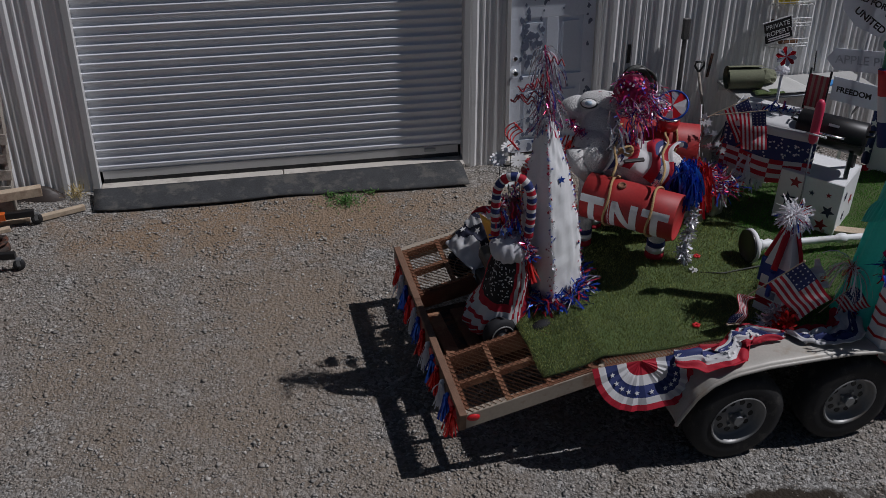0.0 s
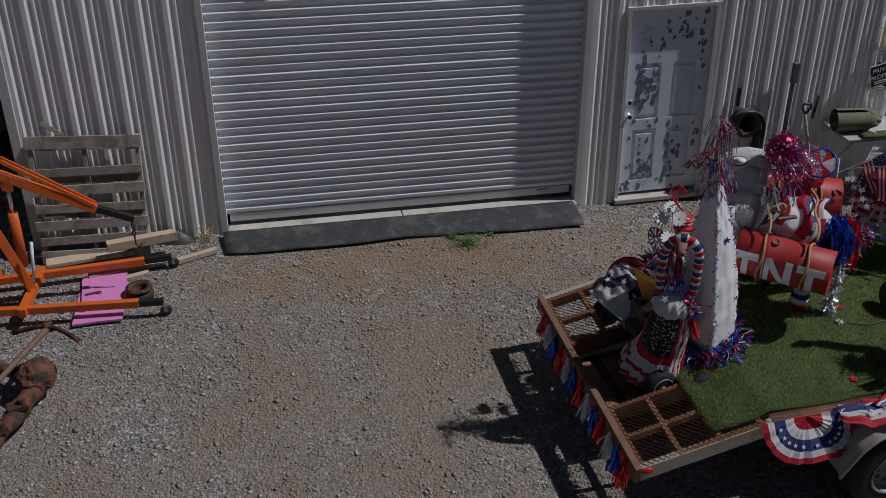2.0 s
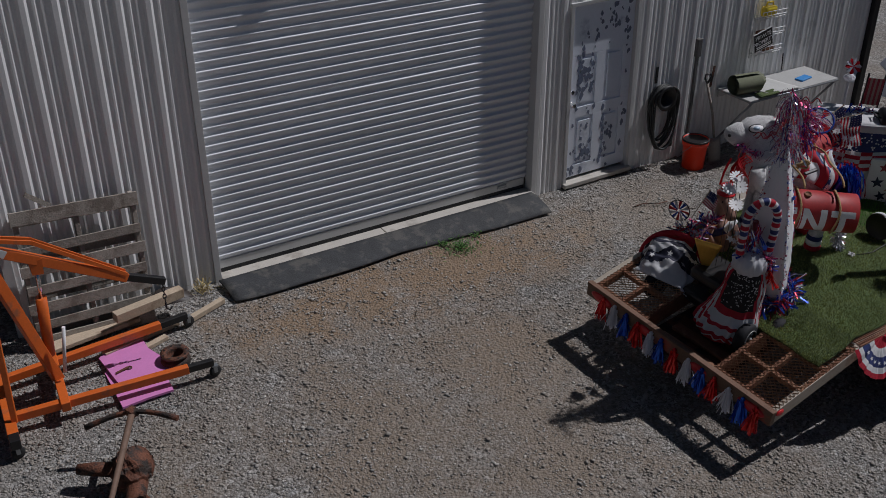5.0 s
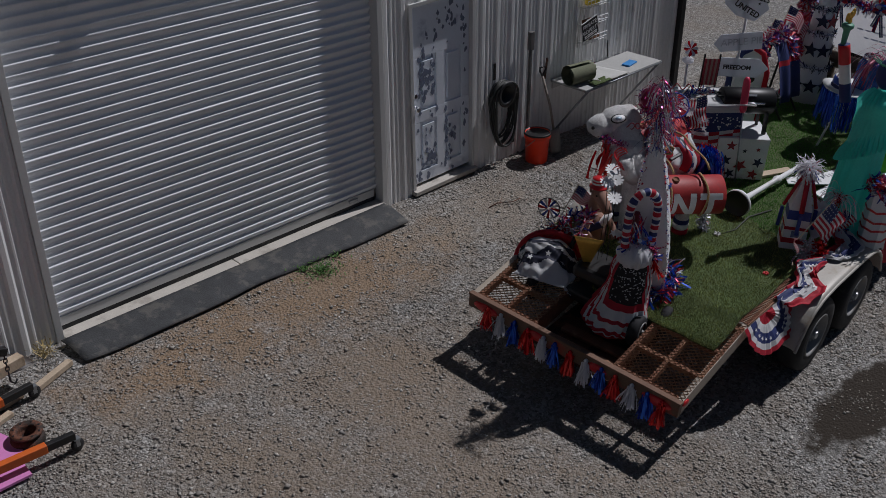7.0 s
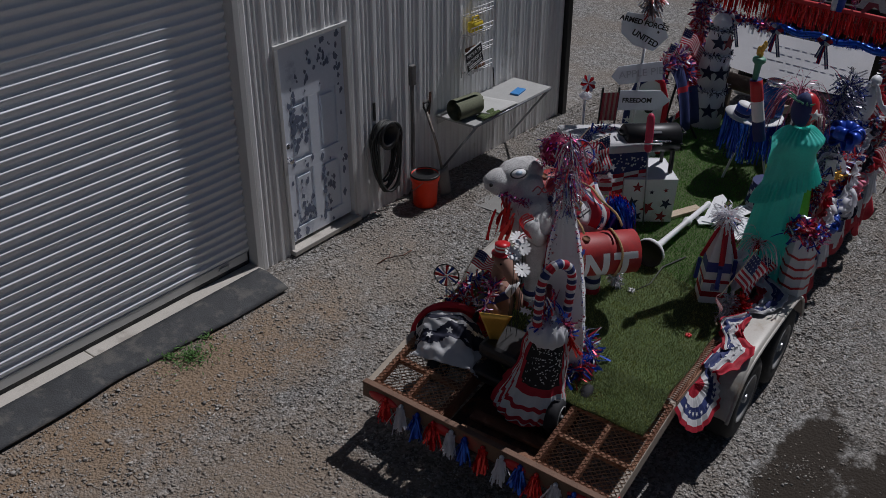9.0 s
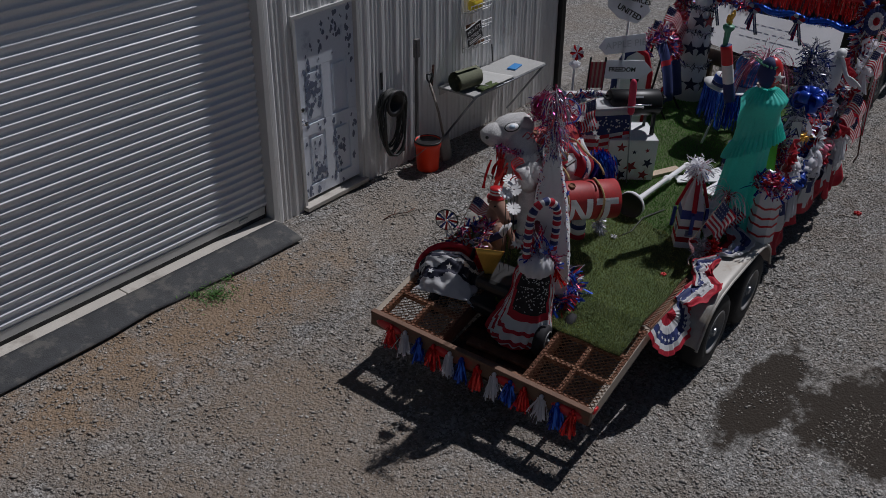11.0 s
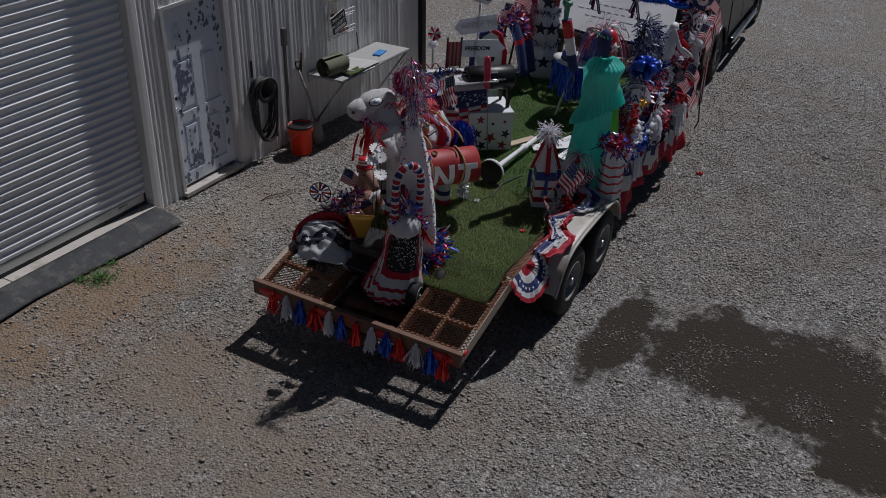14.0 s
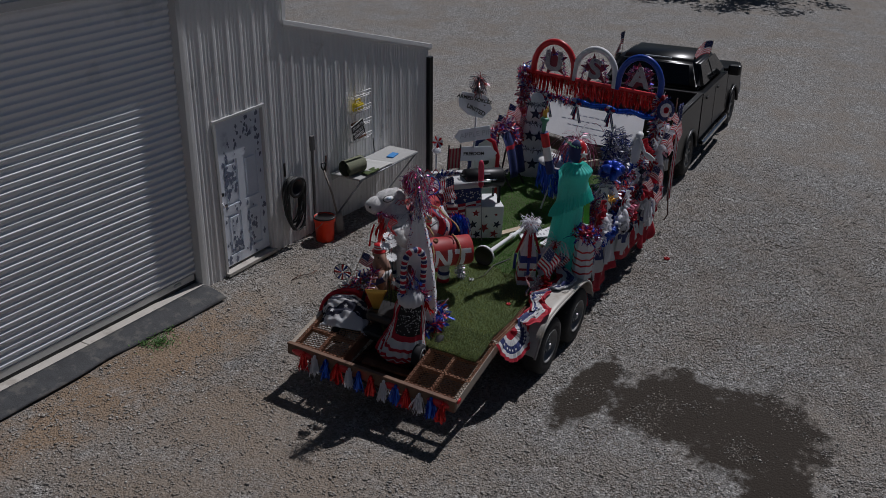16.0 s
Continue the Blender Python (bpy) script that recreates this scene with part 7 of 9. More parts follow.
def side_table():
    t = thing("flag_table", D(3.1, 0.76, 0.02, 0, 0, -45) @ Matrix.Scale(1.12, 4), "small table covered with a flag-patterned cloth", "table")
    bm = bmn()
    box(bm, 0.6, 0.36, 0.025, pose(0, 0, 0.66), 0.006)
    part("tabletop", bm, m_letter, t)
    for x in (-0.26, 0.26):
        for y in (-0.14, 0.14):
            bm = bmn()
            tube(bm, [(x, y, 0), (x, y, 0.65)], 0.014, 8)
            part("leg", bm, m_letter, t)
    bm = bmn()
    def f(s, q):
        return Vector((-0.32 + 0.64 * s, -0.2 - 0.05 * q + 0.02 * math.sin(9 * s) * q, 0.68 - 0.36 * q - 0.05 * math.sin(math.pi * s) * q))
    cloth(bm, 20, 12, f, lambda i, j: 1 if j < 2 else (2 if j < 7 else (0 if (j + (1 if math.sin(i * 0.9) > 0 else 0)) % 2 else 1)), 0.004)
    cloth(bm, 8, 6, lambda s, q: Vector((-0.32 + 0.64 * s, -0.2 + 0.4 * q, 0.682 + 0.006 * noise.noise((s * 4, q * 4, 0)))), lambda i, j: 1, 0.004)
    def g(s, q):
        return Vector((-0.325 - 0.03 * q, 0.2 - 0.4 * s, 0.68 - 0.34 * q))
    cloth(bm, 10, 12, g, lambda i, j: 1 if j < 2 else (2 if j < 7 else (0 if j % 2 else 1)), 0.004)
    part("tablecloth", bm, [m_red, m_white, m_blue], t, "white, navy and wavy red striped cloth")
    bm = bmn()
    for k in range(70):
        p = f(R.random(), R.uniform(0.2, 0.55))
        star(bm, 0.01, Matrix.Translation(p + Vector((0, -0.005, 0))) @ pose(0, 0, 0, 90), 0, 0.002)
    tagged(part("star_print", bm, m_letter, t, "small white stars"), kind="stuff")
    bm = bmn()
    garland(bm, [(-0.3, -0.1, 0.72), (0.0, 0.05, 0.76), (0.3, -0.05, 0.72)], 240, 0.1, 0.01)
    single("tinsel_heap", bm, m_foil3, D(3.12, 0.8, 0.02, 0, 0, -35), "red and silver tinsel piled on the small table", "tinsel", "tinsel heaps", "stuff")
    # pinwheel pole and flags in front
    t = thing("pinwheel", D(3.23, 1.0, 0.02), "red foil pinwheel flower on a white pole", "pinwheel", "pinwheels")
    bm = bmn()
    tube(bm, [(0, 0, 0), (0, 0.06, 1.12)], 0.012, 8)
    part("stick", bm, m_letter, t)
    for k in range(10):
        bm = bmn()
        plate(bm, [(0.0, 0), (0.07, -0.02), (0.085, 0.0), (0.06, 0.02)], 0.002, pose(0, 0.04, 1.14, 60, 0, -30) @ pose(0, 0, 0, 15, 0, 36 * k))
        part("vane", bm, m_foilred if k % 2 else m_foilsil, t)
    bm = bmn()
    ball(bm, 0.06, pose(0, 0.05, 1.02) @ Matrix.Diagonal((1, 1, 0.6, 1)), 12, 0, 0.2)
    part("hub", bm, m_tulle, t)
    for u, v, w, ry, rz in ((2.42, 0.84, 0.76, 62, -12), (2.5, 0.8, 0.82, 76, -30)):
        stick_flag("hand_flag", 0.32, 0.2, 0.42, D(u, v, w, 0, ry, rz), "striped flag on a stick drooping by the small table", sag=0.05)
    bm = bmn()
    tube(bm, [(0, 0, 0), (-0.1, 0, 0.88)], 0.007, 6)
    single("flag_stake", bm, m_letter, D(2.52, 0.84, 0.02), "white stake carrying the drooping flags", "stake")
    bm = bmn()
    strands(bm, 160, lambda k: (R.gauss(0, 0.02), R.gauss(0, 0.02), R.uniform(0.5, 0.62)), lambda k: (R.gauss(0, 0.4), R.gauss(0, 0.4), -0.7), 0.36, 0.03, 0.3, 3, 0, 0.12)
    single("tulle_bow", bm, m_tulle, D(2.9, 0.75, 0.02), "white tulle bow with long tails hanging among flags", "bow")
    bm = bmn()
    strands(bm, 90, lambda k: (R.gauss(0, 0.03), R.gauss(0, 0.03), R.uniform(0.6, 0.68)), lambda k: rnd(), 0.14, 0.03, 0.1, 3)
    single("tulle_bow", bm, m_red, D(2.88, 0.77, 0.02), "red net bow tied above the white one", "bow")
    t = thing("striped_board", D(3.5, 0.92, 0.02, 0, 0, -45), "narrow dark red striped board standing by the grill", "board")
    for k in range(7):
        bm = bmn()
        box(bm, 0.022, 0.012, 0.28, pose(-0.066 + 0.022 * k, 0, 0.86), 0.002)
        part("slat", bm, [m_starred, mat("faded_cream_slat", (0.32, 0.2, 0.17), 0.6)][k % 2], t)
    for s in (-1, 1):
        bm = bmn()
        box(bm, 0.016, 0.016, 1.05, pose(0.08 * s, 0.015, 0.52))
        part("upright", bm, m_blackp, t)
    # white pots of foil flowers behind the horse
    for u, v, h in ((2.35, 0.55, 0.34), (2.55, 0.62, 0.22)):
        t = thing("white_planter", D(u, v, 0.02, 0, 0, 20), "white plastic planter filled with tinsel flowers", "planter", "white planters")
        bm = bmn()
        lathe(bm, [(0.08, 0), (0.105, h), (0.11, h), (0.1, h - 0.015), (0.001, h - 0.02)], pose(0, 0, 0, 0, 0, 45), 4)
        part("pot", bm, m_letter, t)
        bm = bmn()
        strands(bm, 420, lambda k: (R.gauss(0, 0.07), R.gauss(0, 0.07), h + R.uniform(0, 0.1)), lambda k: rnd() + Vector((0, 0, 0.4)), 0.12, 0.009, 0.2, 2)
        tagged(part("flowers", bm, m_foil3, t), kind="stuff")
    bm = bmn()
    star(bm, 0.035, pose(0, 0, 0.02, 25), 0, 0.012)
    star(bm, 0.035, pose(0, 0, 0.02, -40, 30), 0, 0.012)
    single("silver_star", bm, m_white, D(2.0, -0.16, 0.02), "small silver star ornament lying on the turf", "ornament", "turf ornaments")
    for u, v in ((2.12, 0.02), (1.72, -0.78)):
        bm = bmn()
        for k in range(5):
            ball(bm, 0.013, pose(0.017 * math.cos(1.26 * k), 0.017 * math.sin(1.26 * k), 0.012) @ Matrix.Diagonal((1.2, 0.8, 0.7, 1)), 8)
        single("red_flower", bm, m_redp, D(u, v, 0.025), "small red plastic flower lying on the turf", "ornament", "turf ornaments")
    bm = bmn()
    tube(bm, [(0.03, 0.0, 0.01), (0.2, -0.02, 0.012), (0.5, 0.06, 0.012), (0.8, 0.02, 0.012)], 0.007, 6)
    single("black_cable", bm, m_hose, D(2.02, -0.18, 0.022, 0, 0, -10), "thin black cable lying across the turf", "cable")


side_table()


def fallen_lamp_post():
    t = thing("toppled_post", D(2.5, -0.08, 0.14), "white turned post with round black-bottomed base lying on turf", "lamp post")
    along = pose(0, 0, 0, 0, 91.5, -2)
    bm = bmn()
    lathe(bm, [(0.115, -0.02), (0.13, -0.015), (0.132, 0.012), (0.12, 0.02), (0.052, 0.034), (0.04, 0.08)], along, 28)
    part("base", bm, m_whitep, t)
    bm = bmn()
    lathe(bm, [(0.001, -0.012), (0.126, -0.014), (0.128, -0.03), (0.124, -0.034), (0.118, -0.026), (0.001, -0.024)], along, 28)
    part("base_bottom", bm, m_blackp, t, "hollow black underside")
    bm = bmn()
    prof = [(0.04, 0.07), (0.046, 0.09), (0.034, 0.11), (0.044, 0.15), (0.03, 0.18), (0.027, 0.3), (0.027, 0.72), (0.036, 0.74), (0.042, 0.77), (0.036, 0.8), (0.025, 0.82), (0.024, 1.2), (0.03, 1.22), (0.024, 1.26)]
    lathe(bm, prof, along @ Matrix.Identity(4), 16)
    part("shaft", bm, m_whitep, t)
    for u, v, L, w, rz in ((3.62, -0.33, 0.5, 0.14, -52), (3.75, -0.2, 0.55, 0.12, 8), (3.95, -0.42, 0.5, 0.13, -20), (3.9, -0.62, 0.45, 0.12, 30), (3.55, -0.55, 0.4, 0.13, -10)):
        tt = thing("sign_board", D(u, v, 0.05 + R.uniform(0, 0.03), R.uniform(-6, 6), R.uniform(-6, 6), rz), "white painted arrow board lying on the turf", "board", "loose arrow boards")
        bm = bmn()
        plate(bm, [(-L / 2, -w / 2), (L / 2 - 0.08, -w / 2), (L / 2, 0), (L / 2 - 0.08, w / 2), (-L / 2, w / 2)], 0.012)
        part("board", bm, m_whitep, tt)
        bm = bmn()
        for k in range(6):
            box(bm, 0.022, w * 0.4, 0.002, pose(-L * 0.3 + 0.045 * k, 0, 0.013))
        part("faded_text", bm, mat("faded_ink", (0.42, 0.43, 0.45), 0.6), tt, "bars of unreadable pale lettering")
    bm = bmn()
    box(bm, 0.5, 0.09, 0.03, I4, 0.003)
    single("timber", bm, m_lumber, D(3.5, 0.06, 0.045, 0, 0, -25), "pale wood board lying by the box", "timber", "timber offcuts")


fallen_lamp_post()


m_pale = foil("pale_pink_and_white_strip", [(0.8, 0.6, 0.68), (0.8, 0.8, 0.84), (0.7, 0.35, 0.45), (0.75, 0.75, 0.8)], 0.4, 0.1)


def rocket():
    t = thing("paper_rocket", D(2.36, -0.7, 0.03, 0, 0, 30), "pointed paper tower painted red, white and navy", "paper tower")
    h, w = 0.38, 0.215
    m_deep = mat("deep_blue_paper", (0.02, 0.045, 0.26), 0.55, var=0.12)
    rows_ = [(0, 0.06, m_whitep), (0.06, 0.11, m_red), (0.11, 0.19, m_whitep), (0.19, 0.22, m_red), (0.22, 0.29, m_whitep), (0.29, 0.38, m_deep)]
    for k, (a, b, mm) in enumerate(rows_):
        bm = bmn()
        lathe(bm, [(w * 0.707 * (1 - 0.12 * a / h), a), (w * 0.707 * (1 - 0.12 * b / h), b)], pose(0, 0, 0, 0, 0, 45), 4)
        for f in bm.faces:
            f.smooth = False
        part("band", bm, mm, t)
    bm = bmn()
    cyl(bm, w * 0.62, 0.012, 0.38, pose(0, 0, h, 0, 0, 45), 4)
    part("spire", bm, m_whitep, t, "white pyramid spire")
    for k in range(4):
        bm = bmn()
        a = math.radians(45 + 90 * k) + math.radians(45)
        r0 = w * 0.64
        a = math.radians(90 * k) + math.pi / 2
        tube(bm, [(r0 * math.cos(a) * 0.97, r0 * math.sin(a) * 1.0, h), (0.012 * math.cos(a), 0.012 * math.sin(a), h + 0.38)], 0.024 if k in (1, 3) else 0.016, 5)
        part("spire_edge", bm, m_red, t)
    for k in range(4):
        bm = bmn()
        bar(bm, (0.665 * w * math.cos(math.pi / 2 * k), 0.665 * w * math.sin(math.pi / 2 * k), 0.36), (0.69 * w * math.cos(math.pi / 2 * k), 0.69 * w * math.sin(math.pi / 2 * k), 0.17), 0.03, 0.03, 0, 0.004)
        part("corner_strip", bm, m_deep, t, "blue strip down the corner")
    for k in range(4):
        bm = bmn()
        box(bm, 0.07, 0.004, 0.06, pose(0, 0, 0, 0, 0, 90 * k) @ pose(0, -w * 0.475, 0.15))
        part("picture_square", bm, mat("blue_grey_print", (0.2, 0.22, 0.35), 0.6, var=0.4, scale=60), t)
    bm = bmn()
    strands(bm, 230, lambda k: (R.gauss(0, 0.012), R.gauss(0, 0.012), h + 0.38), lambda k: rnd() + Vector((0, 0, 0.25)), 0.15, 0.007, 0.3, 4)
    part("tulle_tuft", bm, m_tulle, t, "white tulle tuft")
    bm = bmn()
    strands(bm, 70, lambda k: (R.gauss(0, 0.012), R.gauss(0, 0.012), h + 0.37), lambda k: rnd(), 0.13, 0.006, 0.3, 3)
    part("tinsel_tuft", bm, m_foil3, t)
    # flags and tinsel at its foot
    stick_flag("hand_flag", 0.4, 0.27, 0.46, D(1.98, -0.88, 0.3, 0, 46, -20), "striped flag on a leaning stick by the fender", wave=0.03, sag=0.08)
    stick_flag("hand_flag", 0.24, 0.18, 0.34, D(2.62, -0.86, 0.05, 0, 30, -40), "striped flag on a stick standing by the fender")
    stick_flag("hand_flag", 0.22, 0.16, 0.3, D(2.12, -0.84, 0.03, 0, -70, 20), "striped flag lying over by the fender", sag=0.1)
    for u, v, mm, n, lab in ((2.15, -0.88, m_foilsil, 240, "silver star garland heaped by the fender"), (2.2, -0.95, m_foilred, 320, "dark red tinsel bunch by the fender"), (2.62, -0.62, m_foilred, 120, "orange-red foil sprig on the turf"), (2.75, -0.92, m_foil3, 320, "red, white and blue tinsel bunch by the fender")):
        bm = bmn()
        garland(bm, [(0, 0, 0.03), (0.05, -0.06, 0.1), (0.1, 0.0, 0.13)], n, 0.08, 0.01)
        single("tinsel_heap", bm, mm, D(u, v, 0.03), lab, "tinsel", "tinsel heaps", "stuff")
    bm = bmn()
    strands(bm, 60, lambda k: (R.gauss(0, 0.03), R.gauss(0, 0.03), R.uniform(0.15, 0.3)), lambda k: rnd() + Vector((0, 0, 0.3)), 0.14, 0.04, 0.2, 2)
    single("tulle_bow", bm, m_tulle, D(2.5, -0.8, 0.05), "white gauze bow behind the flag", "bow")
    t = thing("fountain_spray", D(2.78, -0.88, 0.05), "fountain of silver and pink foil sprays", "foil spray", "foil sprays")
    bm = bmn()
    strands(bm, 90, lambda k: (R.gauss(0, 0.008), R.gauss(0, 0.008), 0.36), lambda k: (R.gauss(0, 0.6), R.gauss(0, 0.6), 0.9), 0.36, 0.004, 0.55, 6, 0, 0.08)
    part("spray", bm, m_pale, t)
    bm = bmn()
    ball(bm, 0.03, pose(0, 0, 0.35), 10, 0, 0.3)
    strands(bm, 80, lambda k: (0, 0, 0.35), lambda k: rnd(), 0.08, 0.006, 0.2, 2)
    tube(bm, [(0, 0, 0), (0, 0, 0.35)], 0.006, 6)
    part("core", bm, m_foilred, t)


rocket()


def bunting(name, m, w, h, label, group="bunting fans", sag=0.0):
    """A pleated half-round fan: red, white, starred blue, white and red rings."""
    t = thing(name, m, label, "bunting", group)
    bm = bmn()
    rings = [(0.0, 0), (0.3, 0), (0.36, 1), (0.5, 1), (0.54, 2), (0.74, 2), (0.78, 1), (0.88, 1), (1.0, 0)]
    n = 44
    def at(s, r):
        a = math.pi * s
        c = math.cos(a)
        return Vector((-w / 2 * r * math.copysign(abs(c) ** 0.62, c) + 2.2 * sag * r * math.sin(a), -0.01 * math.sin(22 * a) * r - 0.02 * noise.noise((3 * s, 3 * r, w * 9)) - sag * r * r * math.sin(a), -h * r * math.sin(a) ** 0.62))
    grid = [[bm.verts.new(at(i / n, max(0.02, r))) for r, _ in rings] for i in range(n + 1)]
    for i in range(n):
        for j in range(len(rings) - 1):
            q = bm.faces.new((grid[i][j], grid[i + 1][j], grid[i + 1][j + 1], grid[i][j + 1]))
            q.material_index = rings[j + 1][1] if rings[j][1] != rings[j + 1][1] else rings[j][1]
    part("fan", bm, [m_red, m_white, m_blue], t)
    for k in range(11):
        bm = bmn()
        p = at((k + 0.5) / 11, 0.64)
        star(bm, h * 0.055, Matrix.Translation(p + Vector((0, -0.012, 0.002))) @ pose(0, 0, 0, 88), 0, 0.002)
        part("star", bm, m_letter, t)
    return t


def crumple(name, m, L, wd, label, mats=None, seed=0, group="crumpled bunting"):
    """Crumpled striped cloth."""
    bm = bmn()
    cols = [1, 1, 0, 0, 1, 2, 2, 2, 1, 0]
    cloth(bm, 26, 10, lambda s, q: Vector((L * (s - 0.5) + 0.03 * noise.noise((s * 6, q * 6, seed)), wd * (q - 0.5) + 0.04 * noise.noise((s * 5, q * 5, seed + 9)), 0.035 + 0.05 * abs(noise.noise((s * 7, q * 4, seed + 3))) + 0.02 * math.sin(q * 9 + s * 4))), lambda i, j: cols[(j + i // 7) % 10], 0.004)
    return single(name, bm, mats or FLAGM, m, label, "bunting", group)


def swag(m, path, widths, label, seed=0, order=(0, 0, 1, 1, 2, 2, 2, 1, 1, 0)):
    """A twisted length of bunting lying along a path, with folds."""
    pts = [Vector(p) for p in path]
    n = len(pts) - 1
    def f(s, q):
        k = min(int(s * n), n - 1)
        e = s * n - k
        e = e * e * (3 - 2 * e)
        p = pts[k].lerp(pts[k + 1], e)
        d = (pts[k + 1] - pts[k]).normalized()
        side = Vector((-d.y, d.x, 0)).normalized()
        w = widths[k] + (widths[k + 1] - widths[k]) * e
        fold = 0.028 * math.sin(11 * q + 5 * s + seed) + 0.05 * noise.noise((7 * s, 5 * q, seed))
        return p + side * w * (q - 0.5) + side * 0.03 * noise.noise((9 * s, 3 * q, seed + 5)) + Vector((0, 0, 0.02 + abs(fold)))
    t = thing("bunting_twist", m, label, "bunting", "crumpled bunting")
    bm = bmn()
    cloth(bm, 16 * n, 20, f, lambda i, j: order[j // 2], 0.003)
    c = part("cloth", bm, FLAGM, t)
    for k in range(5 * n):
        s, q = (k + 0.5) / (5 * n), 0.5 + 0.1 * (-1) ** k
        p, a, b = f(s, q), f(s + 0.01, q), f(s, q + 0.02)
        nrm = (a - p).cross(b - p).normalized()
        nrm = nrm if nrm.z > 0 else -nrm
        bm = bmn()
        star(bm, 0.017, Matrix.Translation(p + nrm * 0.004) @ nrm.to_track_quat("Z", "Y").to_matrix().to_4x4(), 0, 0.002)
        part("star", bm, m_letter, c)


bunting("bunting_fan", D(1.19, -1.05, 0.035, -24, -3, -2), 0.68, 0.335, "starred red, white and blue bunting fan tied to the rail", sag=0.03)
swag(TRM, [(1.42, -1.07, 0.0), (1.6, -1.13, 0.0), (1.76, -1.16, 0.03), (1.88, -1.06, 0.05), (1.98, -1.02, 0.06), (2.2, -1.09, 0.055)], [0.16, 0.24, 0.26, 0.16, 0.2, 0.03], "twisted red, white and blue bunting along the fender", 2, (0, 0, 0, 1, 1, 1, 2, 2, 1, 0))
swag(TRM, [(2.24, -1.03, 0.055), (2.38, -1.12, 0.055), (2.52, -1.15, 0.055), (2.66, -1.12, 0.055), (2.74, -0.98, 0.08)], [0.06, 0.16, 0.22, 0.26, 0.2], "loose starred bunting lying on the fender", 8, (1, 1, 2, 2, 2, 1, 1, 1, 0, 0))



def liberty():
    """The draped figure, a plain statue shape in one mesh."""
    bm = bmn()
    def gown(s, q):
        a = 2 * math.pi * s
        r = float(np.interp(q, (0.0, 0.12, 0.45, 0.62, 0.8, 0.93, 1.0), (0.225, 0.2, 0.175, 0.165, 0.155, 0.13, 0.05)))
        fold = math.sin(8 * a + 1.6 * q + 1.2 * math.sin(2 * a)) + 0.5 * math.sin(17 * a - 2 * q)
        r *= 1 + (0.055 * fold + 0.09 * noise.noise((2 * math.cos(a), 2 * math.sin(a), 3 * q))) * (1 - 0.75 * q)
        return Vector((r * math.cos(a) + 0.07 * q - 0.05, r * math.sin(a) - 0.03 * q + 0.06, 1.36 * q))
    cloth(bm, 160, 30, gown, lambda i, j: 0, 0.0)
    # cape gathered at the neck, sagging in soft swags, with a pleated flounce along its hem
    def cape(s, q):
        a = math.radians(110 + 250 * s)
        flounce = max(0, q - 0.68) / 0.32
        gather = max(0, 0.3 - q) / 0.3
        body = 1 - flounce
        r = 0.08 + 0.105 * min(1, q / 0.2) ** 0.7 + 0.012 * q + 0.05 * flounce
        r += 0.017 * math.sin(56 * s * math.pi + 2 * math.sin(9 * s)) * flounce ** 0.6
        r += 0.012 * math.sin(34 * s * math.pi) * gather
        r += (0.05 * noise.noise((3.2 * s, 2.4 * q, 7)) + 0.012 * math.sin(14 * q + 5 * s + 3 * math.sin(4 * s))) * body
        return Vector((r * math.cos(a) + 0.03, r * math.sin(a) + 0.03, 1.37 - (0.58 - 0.15 * math.sin(math.radians(250 * s - 70))) * q ** 1.1))
    cloth(bm, 260, 34, cape, lambda i, j: 0, 0.0)
    def lining(s, q):
        a = math.radians(-42 + 24 * s)
        r = 0.19 + 0.1 * q
        return Vector((r * math.cos(a) + 0.04, r * math.sin(a) + 0.03, 1.22 - 0.75 * q))
    cloth(bm, 6, 8, lining, lambda i, j: 1, 0.004)
    ball(bm, 0.11, pose(0.06, 0.03, 1.5) @ Matrix.Diagonal((0.9, 0.9, 1.3, 1)), 18, 2)
    bands = {0: 4, 1: 3, 2: 2}
    tube(bm, [Vector((-0.07, 0.3, 1.2)).lerp(Vector((-0.12, 0.42, 1.7)), k / 12) for k in range(13)], 0.05, 12, bands=lambda i: 4 if i < 4 else (3 if i < 8 else 2))
    lathe(bm, [(0.022, 0), (0.028, 0.12), (0.034, 0.13), (0.05, 0.145), (0.052, 0.17), (0.04, 0.18), (0.001, 0.18)], pose(-0.12, 0.43, 1.7), 14, 5)
    for k in range(5):
        ball(bm, 0.03, pose(-0.12 + 0.02 * math.cos(k * 1.3), 0.43 + 0.02 * math.sin(k * 1.3), 1.9 + 0.02 * k) @ Matrix.Diagonal((0.6, 0.6, 1.2, 1)), 8, 6)
    for k in range(7):
        a = math.radians(-60 + 20 * k)
        cyl(bm, 0.012, 0.002, 0.12, pose(0.06, 0.03, 1.52, 0, 0, 150) @ pose(0, 0, 0, 0, 60, math.degrees(a)) @ pose(0, 0, 0.09), 6, 5)
    star(bm, 0.055, pose(-0.02, -0.065, 1.5, 90, 0, -50), 3, 0.008)
    # half of the cap in navy
    ball(bm, 0.111, pose(0.045, 0.045, 1.5) @ Matrix.Diagonal((0.88, 0.88, 1.28, 1)), 18, 4)
    single("draped_statue", bm, [m_teal, m_lime, m_redp, m_letter, m_blue, m_green, m_gold], D(3.02, -0.95, 0.02), "teal draped statue raising a green torch, banded sleeve", "statue", smooth=True)
    t = thing("fountain_spray", D(3.45, -0.75, 0.02), "tall pink and silver foil fountain spray", "foil spray", "foil sprays")
    bm = bmn()
    strands(bm, 130, lambda k: (R.gauss(0, 0.01), R.gauss(0, 0.01), 1.45), lambda k: (R.gauss(0, 0.55), R.gauss(0, 0.55), 1.0), 0.5, 0.005, 0.55, 7, 0, 0.07)
